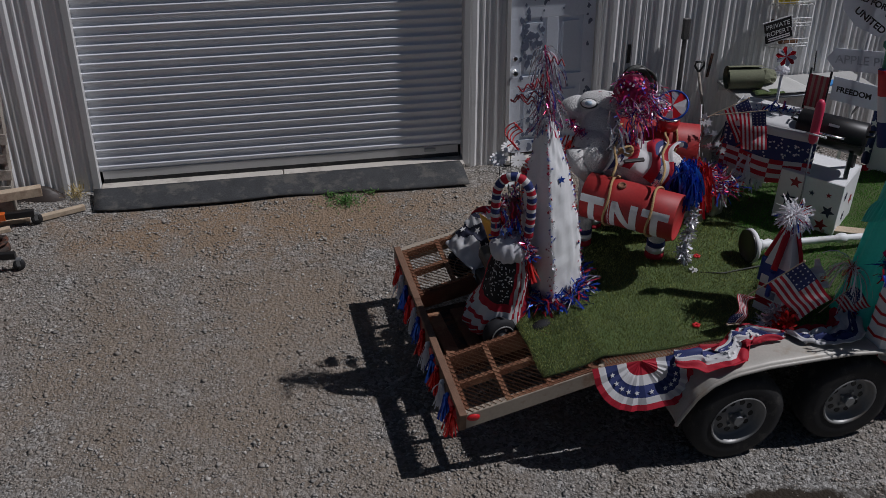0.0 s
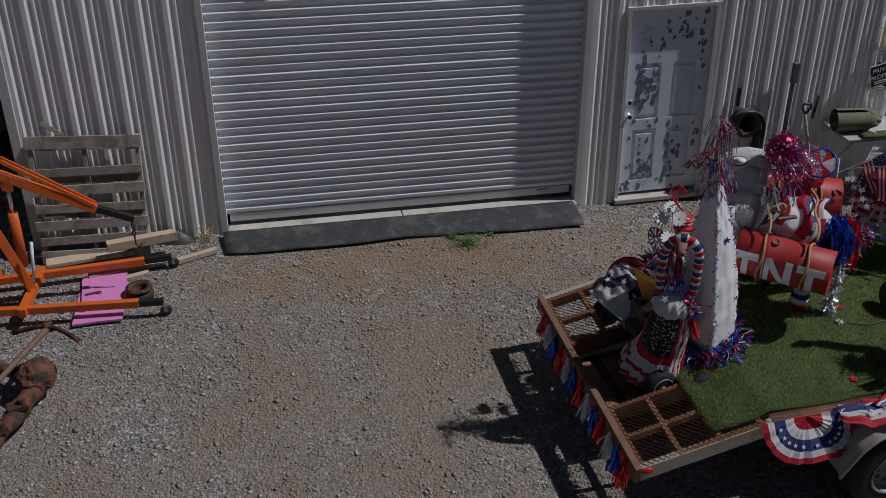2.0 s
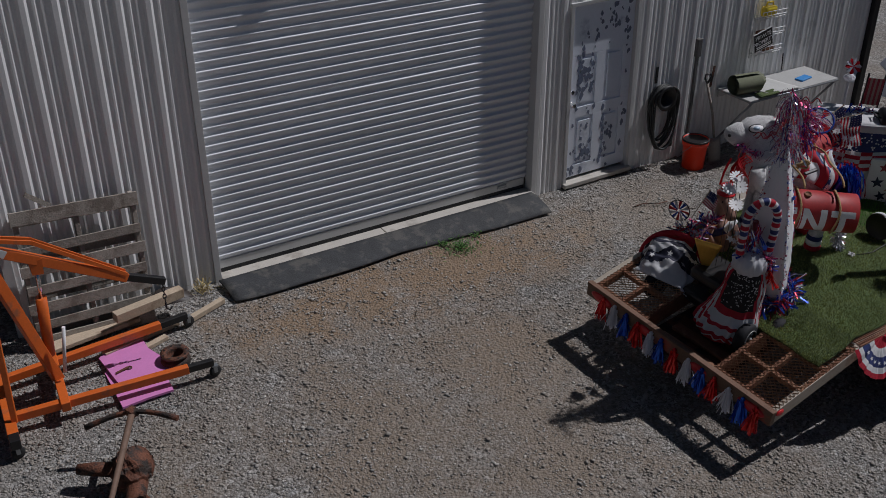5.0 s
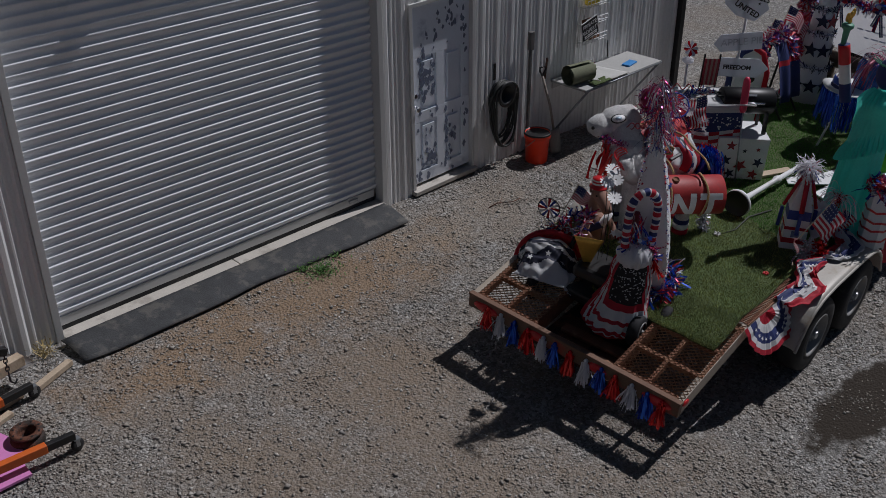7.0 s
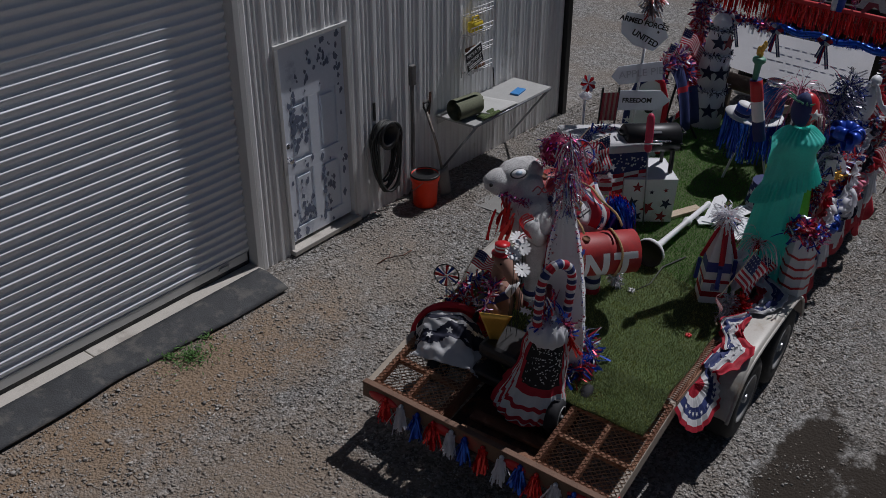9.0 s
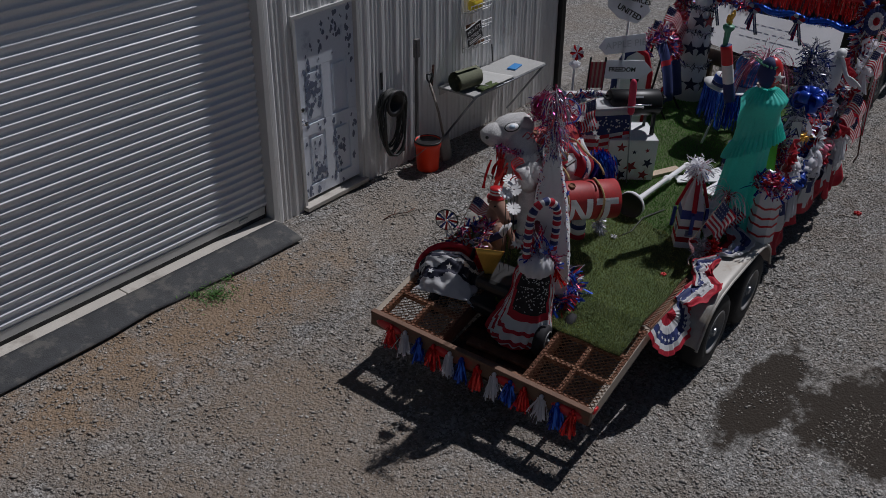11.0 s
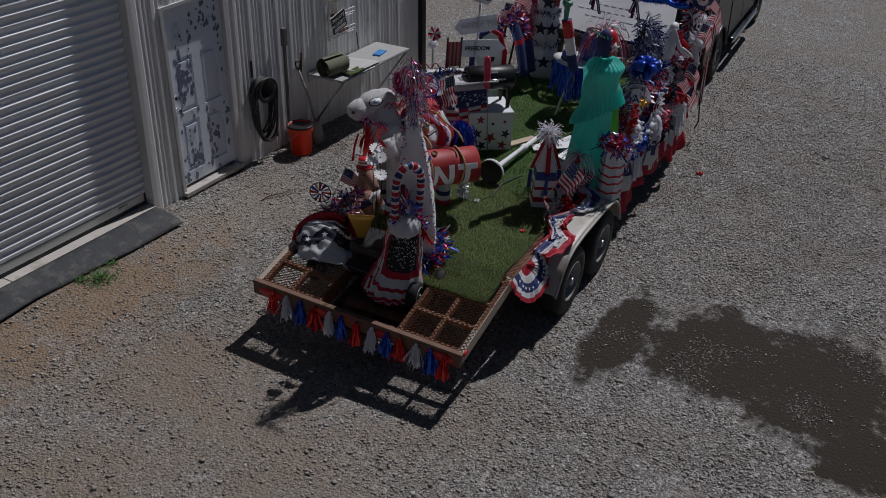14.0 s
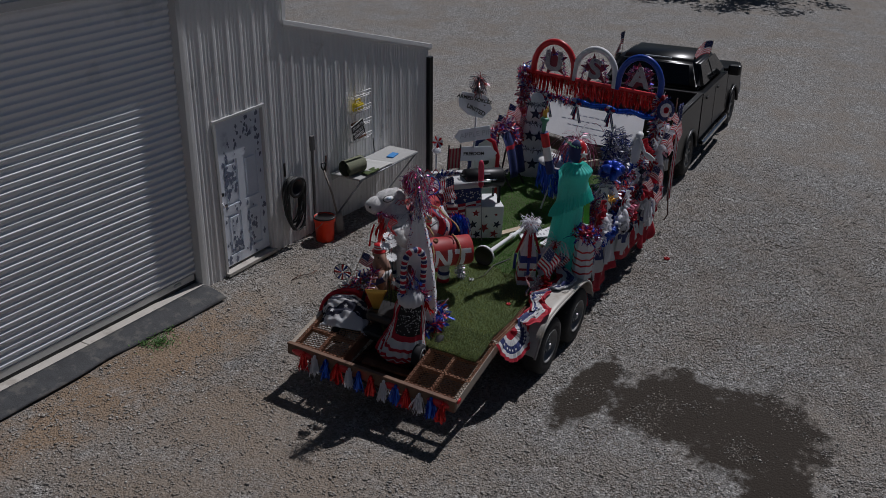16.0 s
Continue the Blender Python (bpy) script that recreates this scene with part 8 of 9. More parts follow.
    part("spray", bm, foil("pink_and_wine_strip", [(0.5, 0.12, 0.22), (0.25, 0.03, 0.08), (0.7, 0.5, 0.6), (0.4, 0.06, 0.15)], 0.4, 0.2), t)
    bm = bmn()
    tube(bm, [(0, 0, 0), (0, 0, 1.45)], 0.008, 6)
    part("stake", bm, m_letter, t)
    t = thing("chevron_column", D(2.92, -1.2, 0.02, 0, 0, 10), "white six-sided column with red chevrons and flowers on top", "column")
    bm = bmn()
    cyl(bm, 0.13, 0.115, 0.52, pose(0, 0, 0.0), 6)
    part("shaft", bm, m_whitep, t)
    for z in (0.08, 0.18, 0.26, 0.36):
        for k in range(6):
            bm = bmn()
            r = 0.1315 - 0.029 * z
            ap = r * math.cos(math.pi / 6)
            plate(bm, [(-r * 0.505, 0.0), (0, -0.022), (r * 0.505, 0.0), (r * 0.505, 0.02), (0, -0.002), (-r * 0.505, 0.02)], 0.004, pose(0, 0, z, 0, 0, 60 * k + 30) @ pose(0, -ap + 0.001, 0, 92))
            part("chevron", bm, m_redp, t)
    bm = bmn()
    strands(bm, 420, lambda k: (R.gauss(0, 0.06), R.gauss(0, 0.06), R.uniform(0.5, 0.62)), lambda k: rnd() + Vector((0, 0, 0.3)), 0.1, 0.014, 0.2, 2)
    tagged(part("flowers", bm, m_foil3, t), kind="stuff")
    for k in range(5):
        bm = bmn()
        ball(bm, 0.045, pose(0.07 * math.cos(k * 1.26), 0.07 * math.sin(k * 1.26), 0.6) @ Matrix.Diagonal((1, 1, 0.7, 1)), 10, 0, 0.4)
        part("bloom", bm, m_red if k % 2 else m_starred, t)


liberty()


# ---- on the trailer: right side and front ----
def side_skirt():
    """Bunting hanging from the deck's right edge to near the gravel, no two lengths alike."""
    g = random.Random(5)
    looks = ((2, 2, 2, 1, 1, 2, 1, 1, 0, 0, 0, 0), (1, 1, 1, 2, 2, 2, 1, 1, 1, 0, 0, 0), (2, 2, 2, 2, 2, 1, 1, 1, 1, 1, 0, 0), (0, 0, 1, 1, 1, 1, 2, 2, 1, 1, 1, 0))
    u, k = 2.95, 0
    while u < 6.3:
        w, h, lean, seed = g.uniform(0.42, 0.8), g.uniform(0.5, 0.78), g.uniform(-0.12, 0.12), g.uniform(0, 50)
        look_ = looks[k % 4]
        t = thing("bunting_skirt", D(u + w / 2, -1.07 - 0.035 * (k % 2), 0.1 + g.uniform(-0.04, 0.08), -3, g.uniform(-7, 7), 0), ("navy-topped", "white-topped", "long navy and white", "red-edged")[k % 4] + " gathered bunting hanging over the trailer's rail", "bunting", "bunting along the rail")
        bm = bmn()
        def f(s, q):
            fold = 0.03 * math.sin(8 * s + seed + 1.5 * q) + 0.07 * noise.noise((4 * s, 2 * q, seed))
            return Vector((w * (s - 0.5) * (0.75 + 0.45 * q) + lean * q, -0.04 * q - fold * (0.25 + q), 0.06 - (h + 0.1 * math.sin(math.pi * s) + 0.06 * noise.noise((5 * s, seed, 0))) * q))
        cloth(bm, 36, 12, f, lambda i, j: look_[min(11, max(0, j + (1 if noise.noise((i * 0.2, seed, 3)) > 0.1 else 0)))], 0.004)
        part("skirt_cloth", bm, FLAGM, t)
        row = look_.index(2) / 12
        for j in range(5):
            bm = bmn()
            p = f((j + 0.5) / 5, row + 0.07 + 0.07 * (j % 2))
            star(bm, 0.026, Matrix.Translation(p + Vector((0, -0.012, 0))) @ pose(0, 0, 0, 90, g.uniform(-20, 20)), 0, 0.002)
            part("star", bm, m_letter, t)
        u += w * 0.85
        k += 1


side_skirt()


def foil_tree(u, v, h, r, label, mm, n=1500):
    t = thing("tinsel_tree", D(u, v, 0.02), label, "tinsel tree", "tinsel trees")
    bm = bmn()
    tube(bm, [(0, 0, 0), (0, 0, h)], 0.012, 6)
    part("stem", bm, m_letter, t)
    bm = bmn()
    strands(bm, n, lambda k: ((lambda z, a: (0.4 * r * (1 - 0.6 * z) * math.cos(a), 0.4 * r * (1 - 0.6 * z) * math.sin(a), h * (0.12 + 0.86 * z)))(R.random(), R.uniform(0, 6.283))), lambda k: rnd() + Vector((0, 0, 0.1)), r * 0.75, 0.009, 0.25, 2)
    tagged(part("tinsel", bm, mm, t), kind="stuff")
    return t


def right_side():
    m_bs = foil("blue_silver_foil", [(0.03, 0.06, 0.3), SILVER, (0.05, 0.06, 0.2), (0.35, 0.36, 0.42)])
    foil_tree(4.15, -0.98, 1.5, 0.2, "tall navy and silver tinsel tree with a blue bow", m_bs)
    foil_tree(4.75, -0.95, 1.25, 0.18, "navy and silver tinsel tree by the rail", m_bs, 1100)
    foil_tree(3.6, -1.02, 0.75, 0.2, "low red and silver tinsel tree by the rail", m_foil3, 900)
    t = thing("blue_bow", D(3.85, -1.12, 1.08) @ Matrix.Scale(1.5, 4), "big shiny bright blue ribbon bow", "bow")
    m_satin = foil("blue_satin", [(0.015, 0.06, 0.45), (0.02, 0.1, 0.6)], 0.3, 0.3)
    for k in range(16):
        d = Vector((math.cos(0.39 * k * 2.4), math.sin(0.39 * k * 2.4), R.uniform(-0.5, 0.9))).normalized()
        L, ax = R.uniform(0.09, 0.13), d.cross(Vector((0, 0, 1))).normalized()
        up = ax.cross(d)
        bm = bmn()
        cloth(bm, 12, 2, lambda s, q: d * L * math.sin(math.pi * s) + up * 0.035 * math.sin(2 * math.pi * s) + ax * 0.05 * (q - 0.5), None, 0.002)
        part("loop", bm, m_satin, t)
    bm = bmn()
    strands(bm, 60, lambda k: (R.gauss(0, 0.03), R.gauss(0, 0.03), -0.15), lambda k: rnd(), 0.08, 0.012, 0.1, 2)
    single("gold_garland", bm, m_gold, D(3.95, -1.14, 0.82), "gold tinsel below the blue bow", "garland", "", "stuff")
    t = thing("letter_board", D(3.72, -1.16, 0.12, 0, 0, 20), "narrow white tapering board with navy letters", "board")
    bm = bmn()
    plate(bm, [(-0.075, 0), (0.075, 0), (0.05, 0.75), (-0.05, 0.75)], 0.012, pose(0, 0, 0, 82, 0, -60))
    part("panel", bm, m_whitep, t)
    for k, ch in enumerate("AMER"):
        letters("lettering", ch, 0.13, pose(0, 0, 0, 82, 0, -60) @ pose(0, 0.64 - 0.16 * k, 0.015), m_starblue, t, 0.001)
    # white bird, a plain shape
    bm = bmn()
    ball(bm, 0.085, pose(0, 0, 0.3, 0, 20) @ Matrix.Diagonal((0.85, 0.8, 2.2, 1)), 16, 0, 0.2)
    ball(bm, 0.06, pose(0.05, 0.0, 0.52) @ Matrix.Diagonal((1.3, 0.9, 0.9, 1)), 14, 0, 0.1)
    for s in (-1, 1):
        for k in range(5):
            ball(bm, 0.05, pose(0.0, s * (0.07 + 0.035 * k), 0.4 - 0.08 * k + 0.012 * k * k, s * (20 + 9 * k), -10, 0) @ Matrix.Diagonal((0.35, 0.5, 2.6 - 0.2 * k, 1)), 10, 0, 0.15)
    single("white_bird_figure", bm, m_whitep, D(5.2, -1.02, 0.62), "plain white bird figure with spread wings on a stand", "bird figure", smooth=True)
    bm = bmn()
    lathe(bm, [(0.16, 0), (0.16, 0.03), (0.04, 0.05), (0.03, 0.66), (0.09, 0.68), (0.09, 0.7)], I4, 18)
    single("bird_stand", bm, m_whitep, D(5.2, -1.0, 0.02), "white round pedestal under the bird figure", "pedestal")
    # flags over gathered tulle skirts
    for u, w, rz, lab, tm in ((5.77, 0.95, -50, "white tulle", m_tulle), (5.55, 0.52, -65, "red net", m_red), (5.62, 0.2, -55, "white tulle", m_tulle), (6.2, 1.05, -45, "white tulle", m_tulle)):
        stick_flag("hand_flag", 0.3, 0.2, 0.4, D(u, -1.14, w - 0.22, 16, 6, rz), "striped hand flag standing out of " + lab, sag=1.1)
        t = thing("tulle_skirt", D(u + 0.05, -1.16, w - 0.1), "gathered " + lab + " bow below a hand flag", "bow", "tulle bows")
        bm = bmn()
        cloth(bm, 40, 8, lambda s, q: Vector(((0.02 + 0.11 * q) * math.cos(6.283 * s) * (1 + 0.2 * math.sin(44 * s)), (0.02 + 0.08 * q) * math.sin(6.283 * s) * (1 + 0.2 * math.sin(44 * s)), -0.26 * q + 0.02 * math.sin(31 * s))), None, 0.0)
        part("skirt", bm, tm, t)
        bm = bmn()
        strands(bm, 40, lambda k: (0, 0, 0.01), lambda k: rnd(), 0.12, 0.025, 0.1, 3)
        part("loops", bm, tm, t)
    for u, w, rx, ry, rz in ((6.05, 1.0, 20, -10, -40), (5.0, 0.35, 12, 14, -50)):
        stick_flag("hand_flag", 0.22, 0.15, 0.36, D(u, -1.15, w, rx, ry, rz), "striped hand flag stuck among the side decorations", sag=0.8)
    # curled ribbons among the flowers
    for u, w, mm, lab in ((4.7, 0.3, foil("pink_ribbon", [(0.7, 0.2, 0.3), (0.6, 0.08, 0.15)], 0.45, 0.0), "pink"), (4.2, 0.3, m_tulle, "white"), (4.55, 0.06, m_starblue, "navy"), (3.5, 0.5, m_tulle, "white"), (3.85, 0.25, m_royal, "bright blue"), (5.3, 0.3, m_red, "red")):
        t = thing("ribbon_curl", D(u, -1.2, w), lab + " ribbon curled in loops among the side decorations", "ribbon", "curled ribbons")
        for k in range(5):
            bm = bmn()
            a0, r0 = R.uniform(0, 6.28), R.uniform(0.05, 0.1)
            ax = rnd().normalized().to_track_quat("Z", "Y").to_matrix().to_4x4()
            cloth(bm, 20, 2, lambda s, q: Matrix.Translation((0.05 * (k - 2), 0, 0.03 * math.sin(k * 2))) @ ax @ Vector((r0 * (0.6 + 0.6 * s) * math.cos(a0 + 7 * s), r0 * (0.6 + 0.6 * s) * math.sin(a0 + 7 * s), 0.05 * (q - 0.5) + 0.05 * s)), None, 0.002)
            part("loop", bm, mm, t)
    g = random.Random(21)
    cols = (m_foil3, m_paper3, m_foil3, m_pale, m_paper3, m_foilblue)
    for k in range(30):
        u = 3.3 + 3.2 * k / 30 + g.uniform(-0.05, 0.05)
        bm = bmn()
        z = g.uniform(0.0, 0.18 + 0.5 * min(1, (u - 3.2) / 1.5))
        garland(bm, [(-0.12, 0, 0), (0, -0.04, 0.06), (0.12, 0.02, 0.0)], 90, 0.1, 0.022 if k % 6 in (1, 4) else 0.012)
        single("ribbon_bunch", bm, cols[k % 6], D(u, -1.1 + g.uniform(-0.05, 0.12), z + 0.05), ("red, white and blue ribbon", "red, blue and silver foil")[k % 2] + " bunch in the side decorations", "ribbon bunch", "ribbon bunches along the rail", "stuff")
    for k, (u, w, mm, lab) in enumerate(((3.35, 0.5, m_starred, "dark red"), (3.42, 0.66, m_red, "red"), (3.75, 0.35, m_tulle, "white"), (4.08, 0.2, m_royal, "bright blue"), (4.25, 0.28, m_tulle, "white"), (4.62, 0.16, m_red, "red"), (4.45, 0.45, m_tulle, "white"), (5.0, 0.45, m_starblue, "navy"), (5.35, 0.2, m_tulle, "white"), (4.9, 0.1, m_red, "red"))):
        bm = bmn()
        cloth(bm, 90, 4, lambda s, q: (lambda a, r: Vector((r * math.cos(a), -0.05 * s - 0.03 * q + 0.022 * math.sin(5 * a + 3 * s) * q, r * math.sin(a))))(6 * math.pi * s, 0.02 + 0.09 * (1 - s) + 0.07 * q * (1.15 - s)), None, 0.002)
        single("cloth_rosette", bm, mm, D(u, -1.16, w), lab + " gathered cloth flower among the side decorations", "cloth flower", "cloth flowers")
    gg = random.Random(31)
    for k in range(26):
        u = 3.4 + 2.9 * k / 26 + gg.uniform(-0.06, 0.06)
        mm, lab = ((m_red, "red"), (m_tulle, "white"), (m_starblue, "navy"), (m_red, "red"), (m_tulle, "white"))[k % 5]
        size, phase = gg.uniform(0.6, 1.15), gg.uniform(0, 6)
        bm = bmn()
        cloth(bm, 60, 3, lambda s, q: (lambda a, r: size * Vector((r * math.cos(a), -0.05 * s - 0.03 * q + 0.026 * math.sin(5 * a + phase) * q, r * math.sin(a))))(5 * math.pi * s + phase, 0.02 + 0.08 * (1 - s) + 0.07 * q * (1.15 - s)), None, 0.002)
        single("cloth_rosette", bm, mm, D(u, gg.uniform(-1.17, -0.98), gg.uniform(0.1, 0.5 + 0.22 * (u - 3.4)), gg.uniform(-25, 10), gg.uniform(-30, 30), gg.uniform(-60, 10)), lab + " gathered cloth flower among the side decorations", "cloth flower", "cloth flowers")
    # draped white gauze
    for u, w, L in ((3.95, 0.1, 0.4), (5.6, 0.25, 0.55), (6.1, 0.35, 0.5)):
        bm = bmn()
        cloth(bm, 14, 10, lambda s, q: Vector(((s - 0.5) * (0.14 + 0.2 * q), -0.04 - 0.06 * q + 0.02 * math.sin(20 * s), 0.1 - L * q)), None, 0.003)
        single("gauze_drape", bm, m_tulle, D(u, -1.12, w), "white gauze gathered and hanging over the rail", "drape", "gauze drapes")
    # balloons and rosettes on the front right corner
    for k, (u, v, w, r, mm) in enumerate(((6.5, -1.13, 0.8, 0.085, m_redp),)):
        t = thing("balloon", D(u, v, w), ("white" if mm is m_letter else "red") + " balloon tied to the front corner", "balloon", "balloons")
        bm = bmn()
        lathe(bm, [(0.004, -r * 1.25), (r * 0.3, -r * 1.0), (r * 0.75, -r * 0.55), (r, 0.05 * r), (r * 0.85, r * 0.6), (r * 0.45, r * 0.95), (0.001, r * 1.05)], I4, 18)
        part("skin", bm, mm, t)
        bm = bmn()
        cyl(bm, 0.012, 0.005, 0.02, pose(0, 0, -r * 1.3), 8)
        part("knot", bm, mm, t)
        bm = bmn()
        tube(bm, [(0, 0, -r * 1.25), (0.02, 0.01, -0.5 * w), (0, 0, -w + 0.02)], 0.003, 5)
        part("string", bm, m_letter, t)
    for u, v, w, r in ((6.1, -1.1, 1.3, 0.15),):
        t = thing("pleated_rosette", D(u, v, w, 80, 0, -40), "pleated red, white and blue paper rosette", "rosette", "paper rosettes")
        for r0, r1, mm in ((0.0, 0.3, m_red), (0.3, 0.66, m_letter), (0.66, 1.0, m_blue)):
            bm = bmn()
            n = 36
            a = [[bm.verts.new((r * rr * math.cos(2 * math.pi * i / n), r * rr * math.sin(2 * math.pi * i / n), 0.012 * (i % 2) + 0.02 * (1 - rr))) for i in range(n)] for rr in (max(0.02, r0), r1)]
            for i in range(n):
                bm.faces.new((a[0][i], a[0][(i + 1) % n], a[1][(i + 1) % n], a[1][i]))
            part("ring", bm, mm, t)
    # long striped banner down to the gravel
    t = thing("long_pennant", D(6.75, -1.12, 1.2), "long narrow starred and striped banner hanging from a pole", "flag")
    bm = bmn()
    def f(s, q):
        return Vector((0.24 * s + 0.02 * math.sin(6 * q), -0.06 * q - 0.015 * math.sin(9 * s + 3 * q), -1.55 * q * (1 - 0.06 * s)))
    cloth(bm, 12, 24, f, lambda i, j: 2 if j < 7 else (0 if i % 2 else 1), 0.003)
    part("cloth", bm, FLAGM, t)
    bm = bmn()
    for a in range(6):
        for b in range(6):
            star(bm, 0.012, Matrix.Translation(f((a + 0.5) / 6, (b + 0.5) / 6 * 0.28) + Vector((0, -0.006, 0))) @ pose(0, 0, 0, 90), 0, 0.002)
    tagged(part("star_print", bm, m_letter, t, "white stars"), kind="stuff")
    bm = bmn()
    tube(bm, [(-0.02, 0.03, 0.12), (0.0, 0.0, -0.9), (0.06, -0.1, -1.75), (-0.12, -0.1, -1.78)], 0.01, 6)
    part("pole", bm, m_rustd, t, "bent dark pole")
    bm = bmn()
    for k in range(5):
        ball(bm, 0.018, pose(0.025 * math.cos(1.26 * k), 0.03 * math.sin(1.26 * k), 0.02), 8)
    single("red_flower", bm, m_redp, on_ground(6.87, -4.585), "small red plastic flower lying on the gravel", "ornament", "turf ornaments")


right_side()


def front():
    # back frame with banner
    t = thing("banner_frame", D(6.2, 0, 0.02), "tinsel-wrapped banner frame with red fringe across the trailer's front", "banner frame")
    for v in (1.12, -1.0):
        bm = bmn()
        tube(bm, [(0, v, 0), (0, v, 1.4)], 0.03, 8)
        p = part("post", bm, m_lumber, t)
        bm = bmn()
        garland(bm, [(0, v, 0.1), (0, v, 0.7), (0, v, 1.4)], 1500, 0.15, 0.016)
        part("tinsel", bm, foil("pink_red_navy_strip", [(0.6, 0.12, 0.25), (0.5, 0.02, 0.03), (0.06, 0.05, 0.25), (0.75, 0.7, 0.75), (0.5, 0.05, 0.1)], 0.4, 0.2) if v > 0 else m_paper3, p)
    bm = bmn()
    bar(bm, (0, 1.15, 1.38), (0, -1.05, 1.38), 0.04, 0.09)
    part("crossbar", bm, m_lumber, t)
    bm = bmn()
    for k in range(560):
        v = 1.1 - 2.14 * k / 560
        strands(bm, 1, lambda j: (-0.03 + R.uniform(-0.012, 0.012), v, 1.42), lambda j: (R.gauss(0, 0.05), R.gauss(0, 0.05), -1), 0.24, 0.01, 0.2, 2, 0, 0.06)
    tagged(part("red_fringe", bm, m_foilred, t, "red foil fringe"), kind="stuff")
    bm = bmn()
    box(bm, 0.05, 2.14, 0.06, pose(-0.005, 0.03, 1.43), 0.01)
    part("red_band", bm, m_redp, t, "red band")
    bm = bmn()
    garland(bm, [(-0.05, 1.15, 1.2), (-0.05, 0.7, 1.12), (-0.05, 0.3, 1.1)], 520, 0.08, 0.012)
    part("garland", bm, m_foil3, t)
    bm = bmn()
    tube(bm, [(-0.05, 0.32 - 1.3 * k / 20, 1.12 + 0.02 * math.sin(k)) for k in range(21)], 0.035, 8)
    garland(bm, [(-0.05, 0.3, 1.12), (-0.05, -0.4, 1.12), (-0.05, -1.0, 1.14)], 420, 0.06, 0.012)
    part("blue_garland", bm, m_foilblue, t, "bright blue garland")
    bm = bmn()
    cloth(bm, 24, 8, lambda s, q: Vector((-0.03 - 0.03 * math.sin(3.1 * s) * q + 0.008 * math.sin(14 * s + 4 * q), 0.95 - 1.75 * s, 1.1 - 0.52 * q - 0.05 * math.sin(math.pi * s))), None, 0.0)
    banner = part("banner", bm, mat("white_vinyl", (0.86, 0.86, 0.88), 0.45, var=0.04, sheer=0.5), t, "white banner seen from its back")
    bm = bmn()
    for row, n, w in ((0, 6, 0.07), (1, 11, 0.075), (2, 9, 0.08), (3, 4, 0.07)):
        for k in range(n):
            box(bm, 0.002, w * R.uniform(0.6, 1.1), 0.016, pose(-0.072, -0.1 - (k - n / 2) * 0.095, 0.93 - 0.085 * row))
    tagged(part("faded_print", bm, mat("show_through_ink", (0.66, 0.67, 0.74), 0.7, sheer=0.55), banner, "bars of unreadable mirrored print"), kind="stuff")
    for k, v in enumerate((0.72, 0.25, -0.28)):
        bm = bmn()
        for j, ang in enumerate((-17, 4, 15)):
            cloth(bm, 3, 6, lambda s, q: pose(-0.08, v, 1.1, ang) @ Vector((-0.01 * q, (s - 0.5) * 0.04, -(0.3 - 0.05 * j) * q)), lambda i, jj: (0, 2, 0)[i] if j % 2 else (2, 1, 2)[i], 0.002)
        for j in range(6):
            ball(bm, 0.035, pose(-0.09, v + 0.05 * math.cos(j * 1.05), 1.11 + 0.035 * math.sin(j * 1.05)) @ Matrix.Diagonal((0.5, 1, 0.7, 1)), 8, j % 3)
        part("bow", bm, [m_red, m_white, m_blue], t, "striped ribbon bow with tails")
    # arches with star letters
    for ch, v, mm, lab in (("U", 0.7, m_redp, "red"), ("S", 0.05, m_letter, "white"), ("A", -0.64, m_royal, "blue")):
        tt = thing("foam_arch", D(6.2, v, 1.44), lab + " foam arch round a glittered star letter", "arch", "letter arches")
        bm = bmn()
        tube(bm, [(0, -0.32, 0), (0, -0.32, 0.08)] + [(0, -0.32 * math.cos(a), 0.12 + 0.4 * math.sin(a)) for a in np.linspace(0.05, math.pi - 0.05, 24)] + [(0, 0.32, 0.08), (0, 0.32, 0)], 0.046, 12)
        part("arch", bm, mm, tt)
        bm = bmn()
        star(bm, 0.24, pose(-0.01, 0, 0.22, 90, 0, -90) @ pose(0, 0, 0, 0, 0, 10), 0, 0.012)
        s = part("star", bm, foil("dark_glitter", [(0.1, 0.08, 0.09), (0.2, 0.03, 0.05), (0.04, 0.05, 0.15), (0.25, 0.25, 0.27)], 0.4, 0.5), tt)
        letters("letter", ch, 0.4, pose(-0.03, 0, 0.22, 90, 0, -90), mat("pale_" + lab + "_letter", (0.45, 0.42, 0.44) if ch == "A" else (0.33, 0.32, 0.34), 0.6, var=0.25, scale=50), tt, 0.008, 0.015)
        bm = bmn()
        garland(bm, [(-0.02, -0.2, 0.05), (-0.02, -0.12, 0.35), (-0.02, 0.12, 0.35), (-0.02, 0.2, 0.05)], 300, 0.06, 0.008)
        tagged(part("glitter", bm, m_foilpurple, tt), kind="stuff")
    bm = bmn()
    strands(bm, 240, lambda k: (R.gauss(0, 0.04), R.gauss(0, 0.04), R.gauss(0, 0.06)), lambda k: rnd(), 0.12, 0.014, 0.1, 2)
    single("tinsel_heap", bm, m_foil3, D(6.2, 1.15, 1.4), "blue and red foil tuft on the frame's corner", "tinsel", "tinsel heaps", "stuff")
    # log beam under the banner
    bm = bmn()
    tube(bm, [(0, 0.8, 0.02), (0, 0.1, 0), (0, -0.75, 0.01)], 0.09, 12)
    for v in (0.6, -0.6):
        bar(bm, (0, v, 0), (0, v, -0.45), 0.08, 0.08)
    single("log_bench", bm, m_tan2, D(6.0, 0, 0.47), "brown log bench under the banner", "bench")
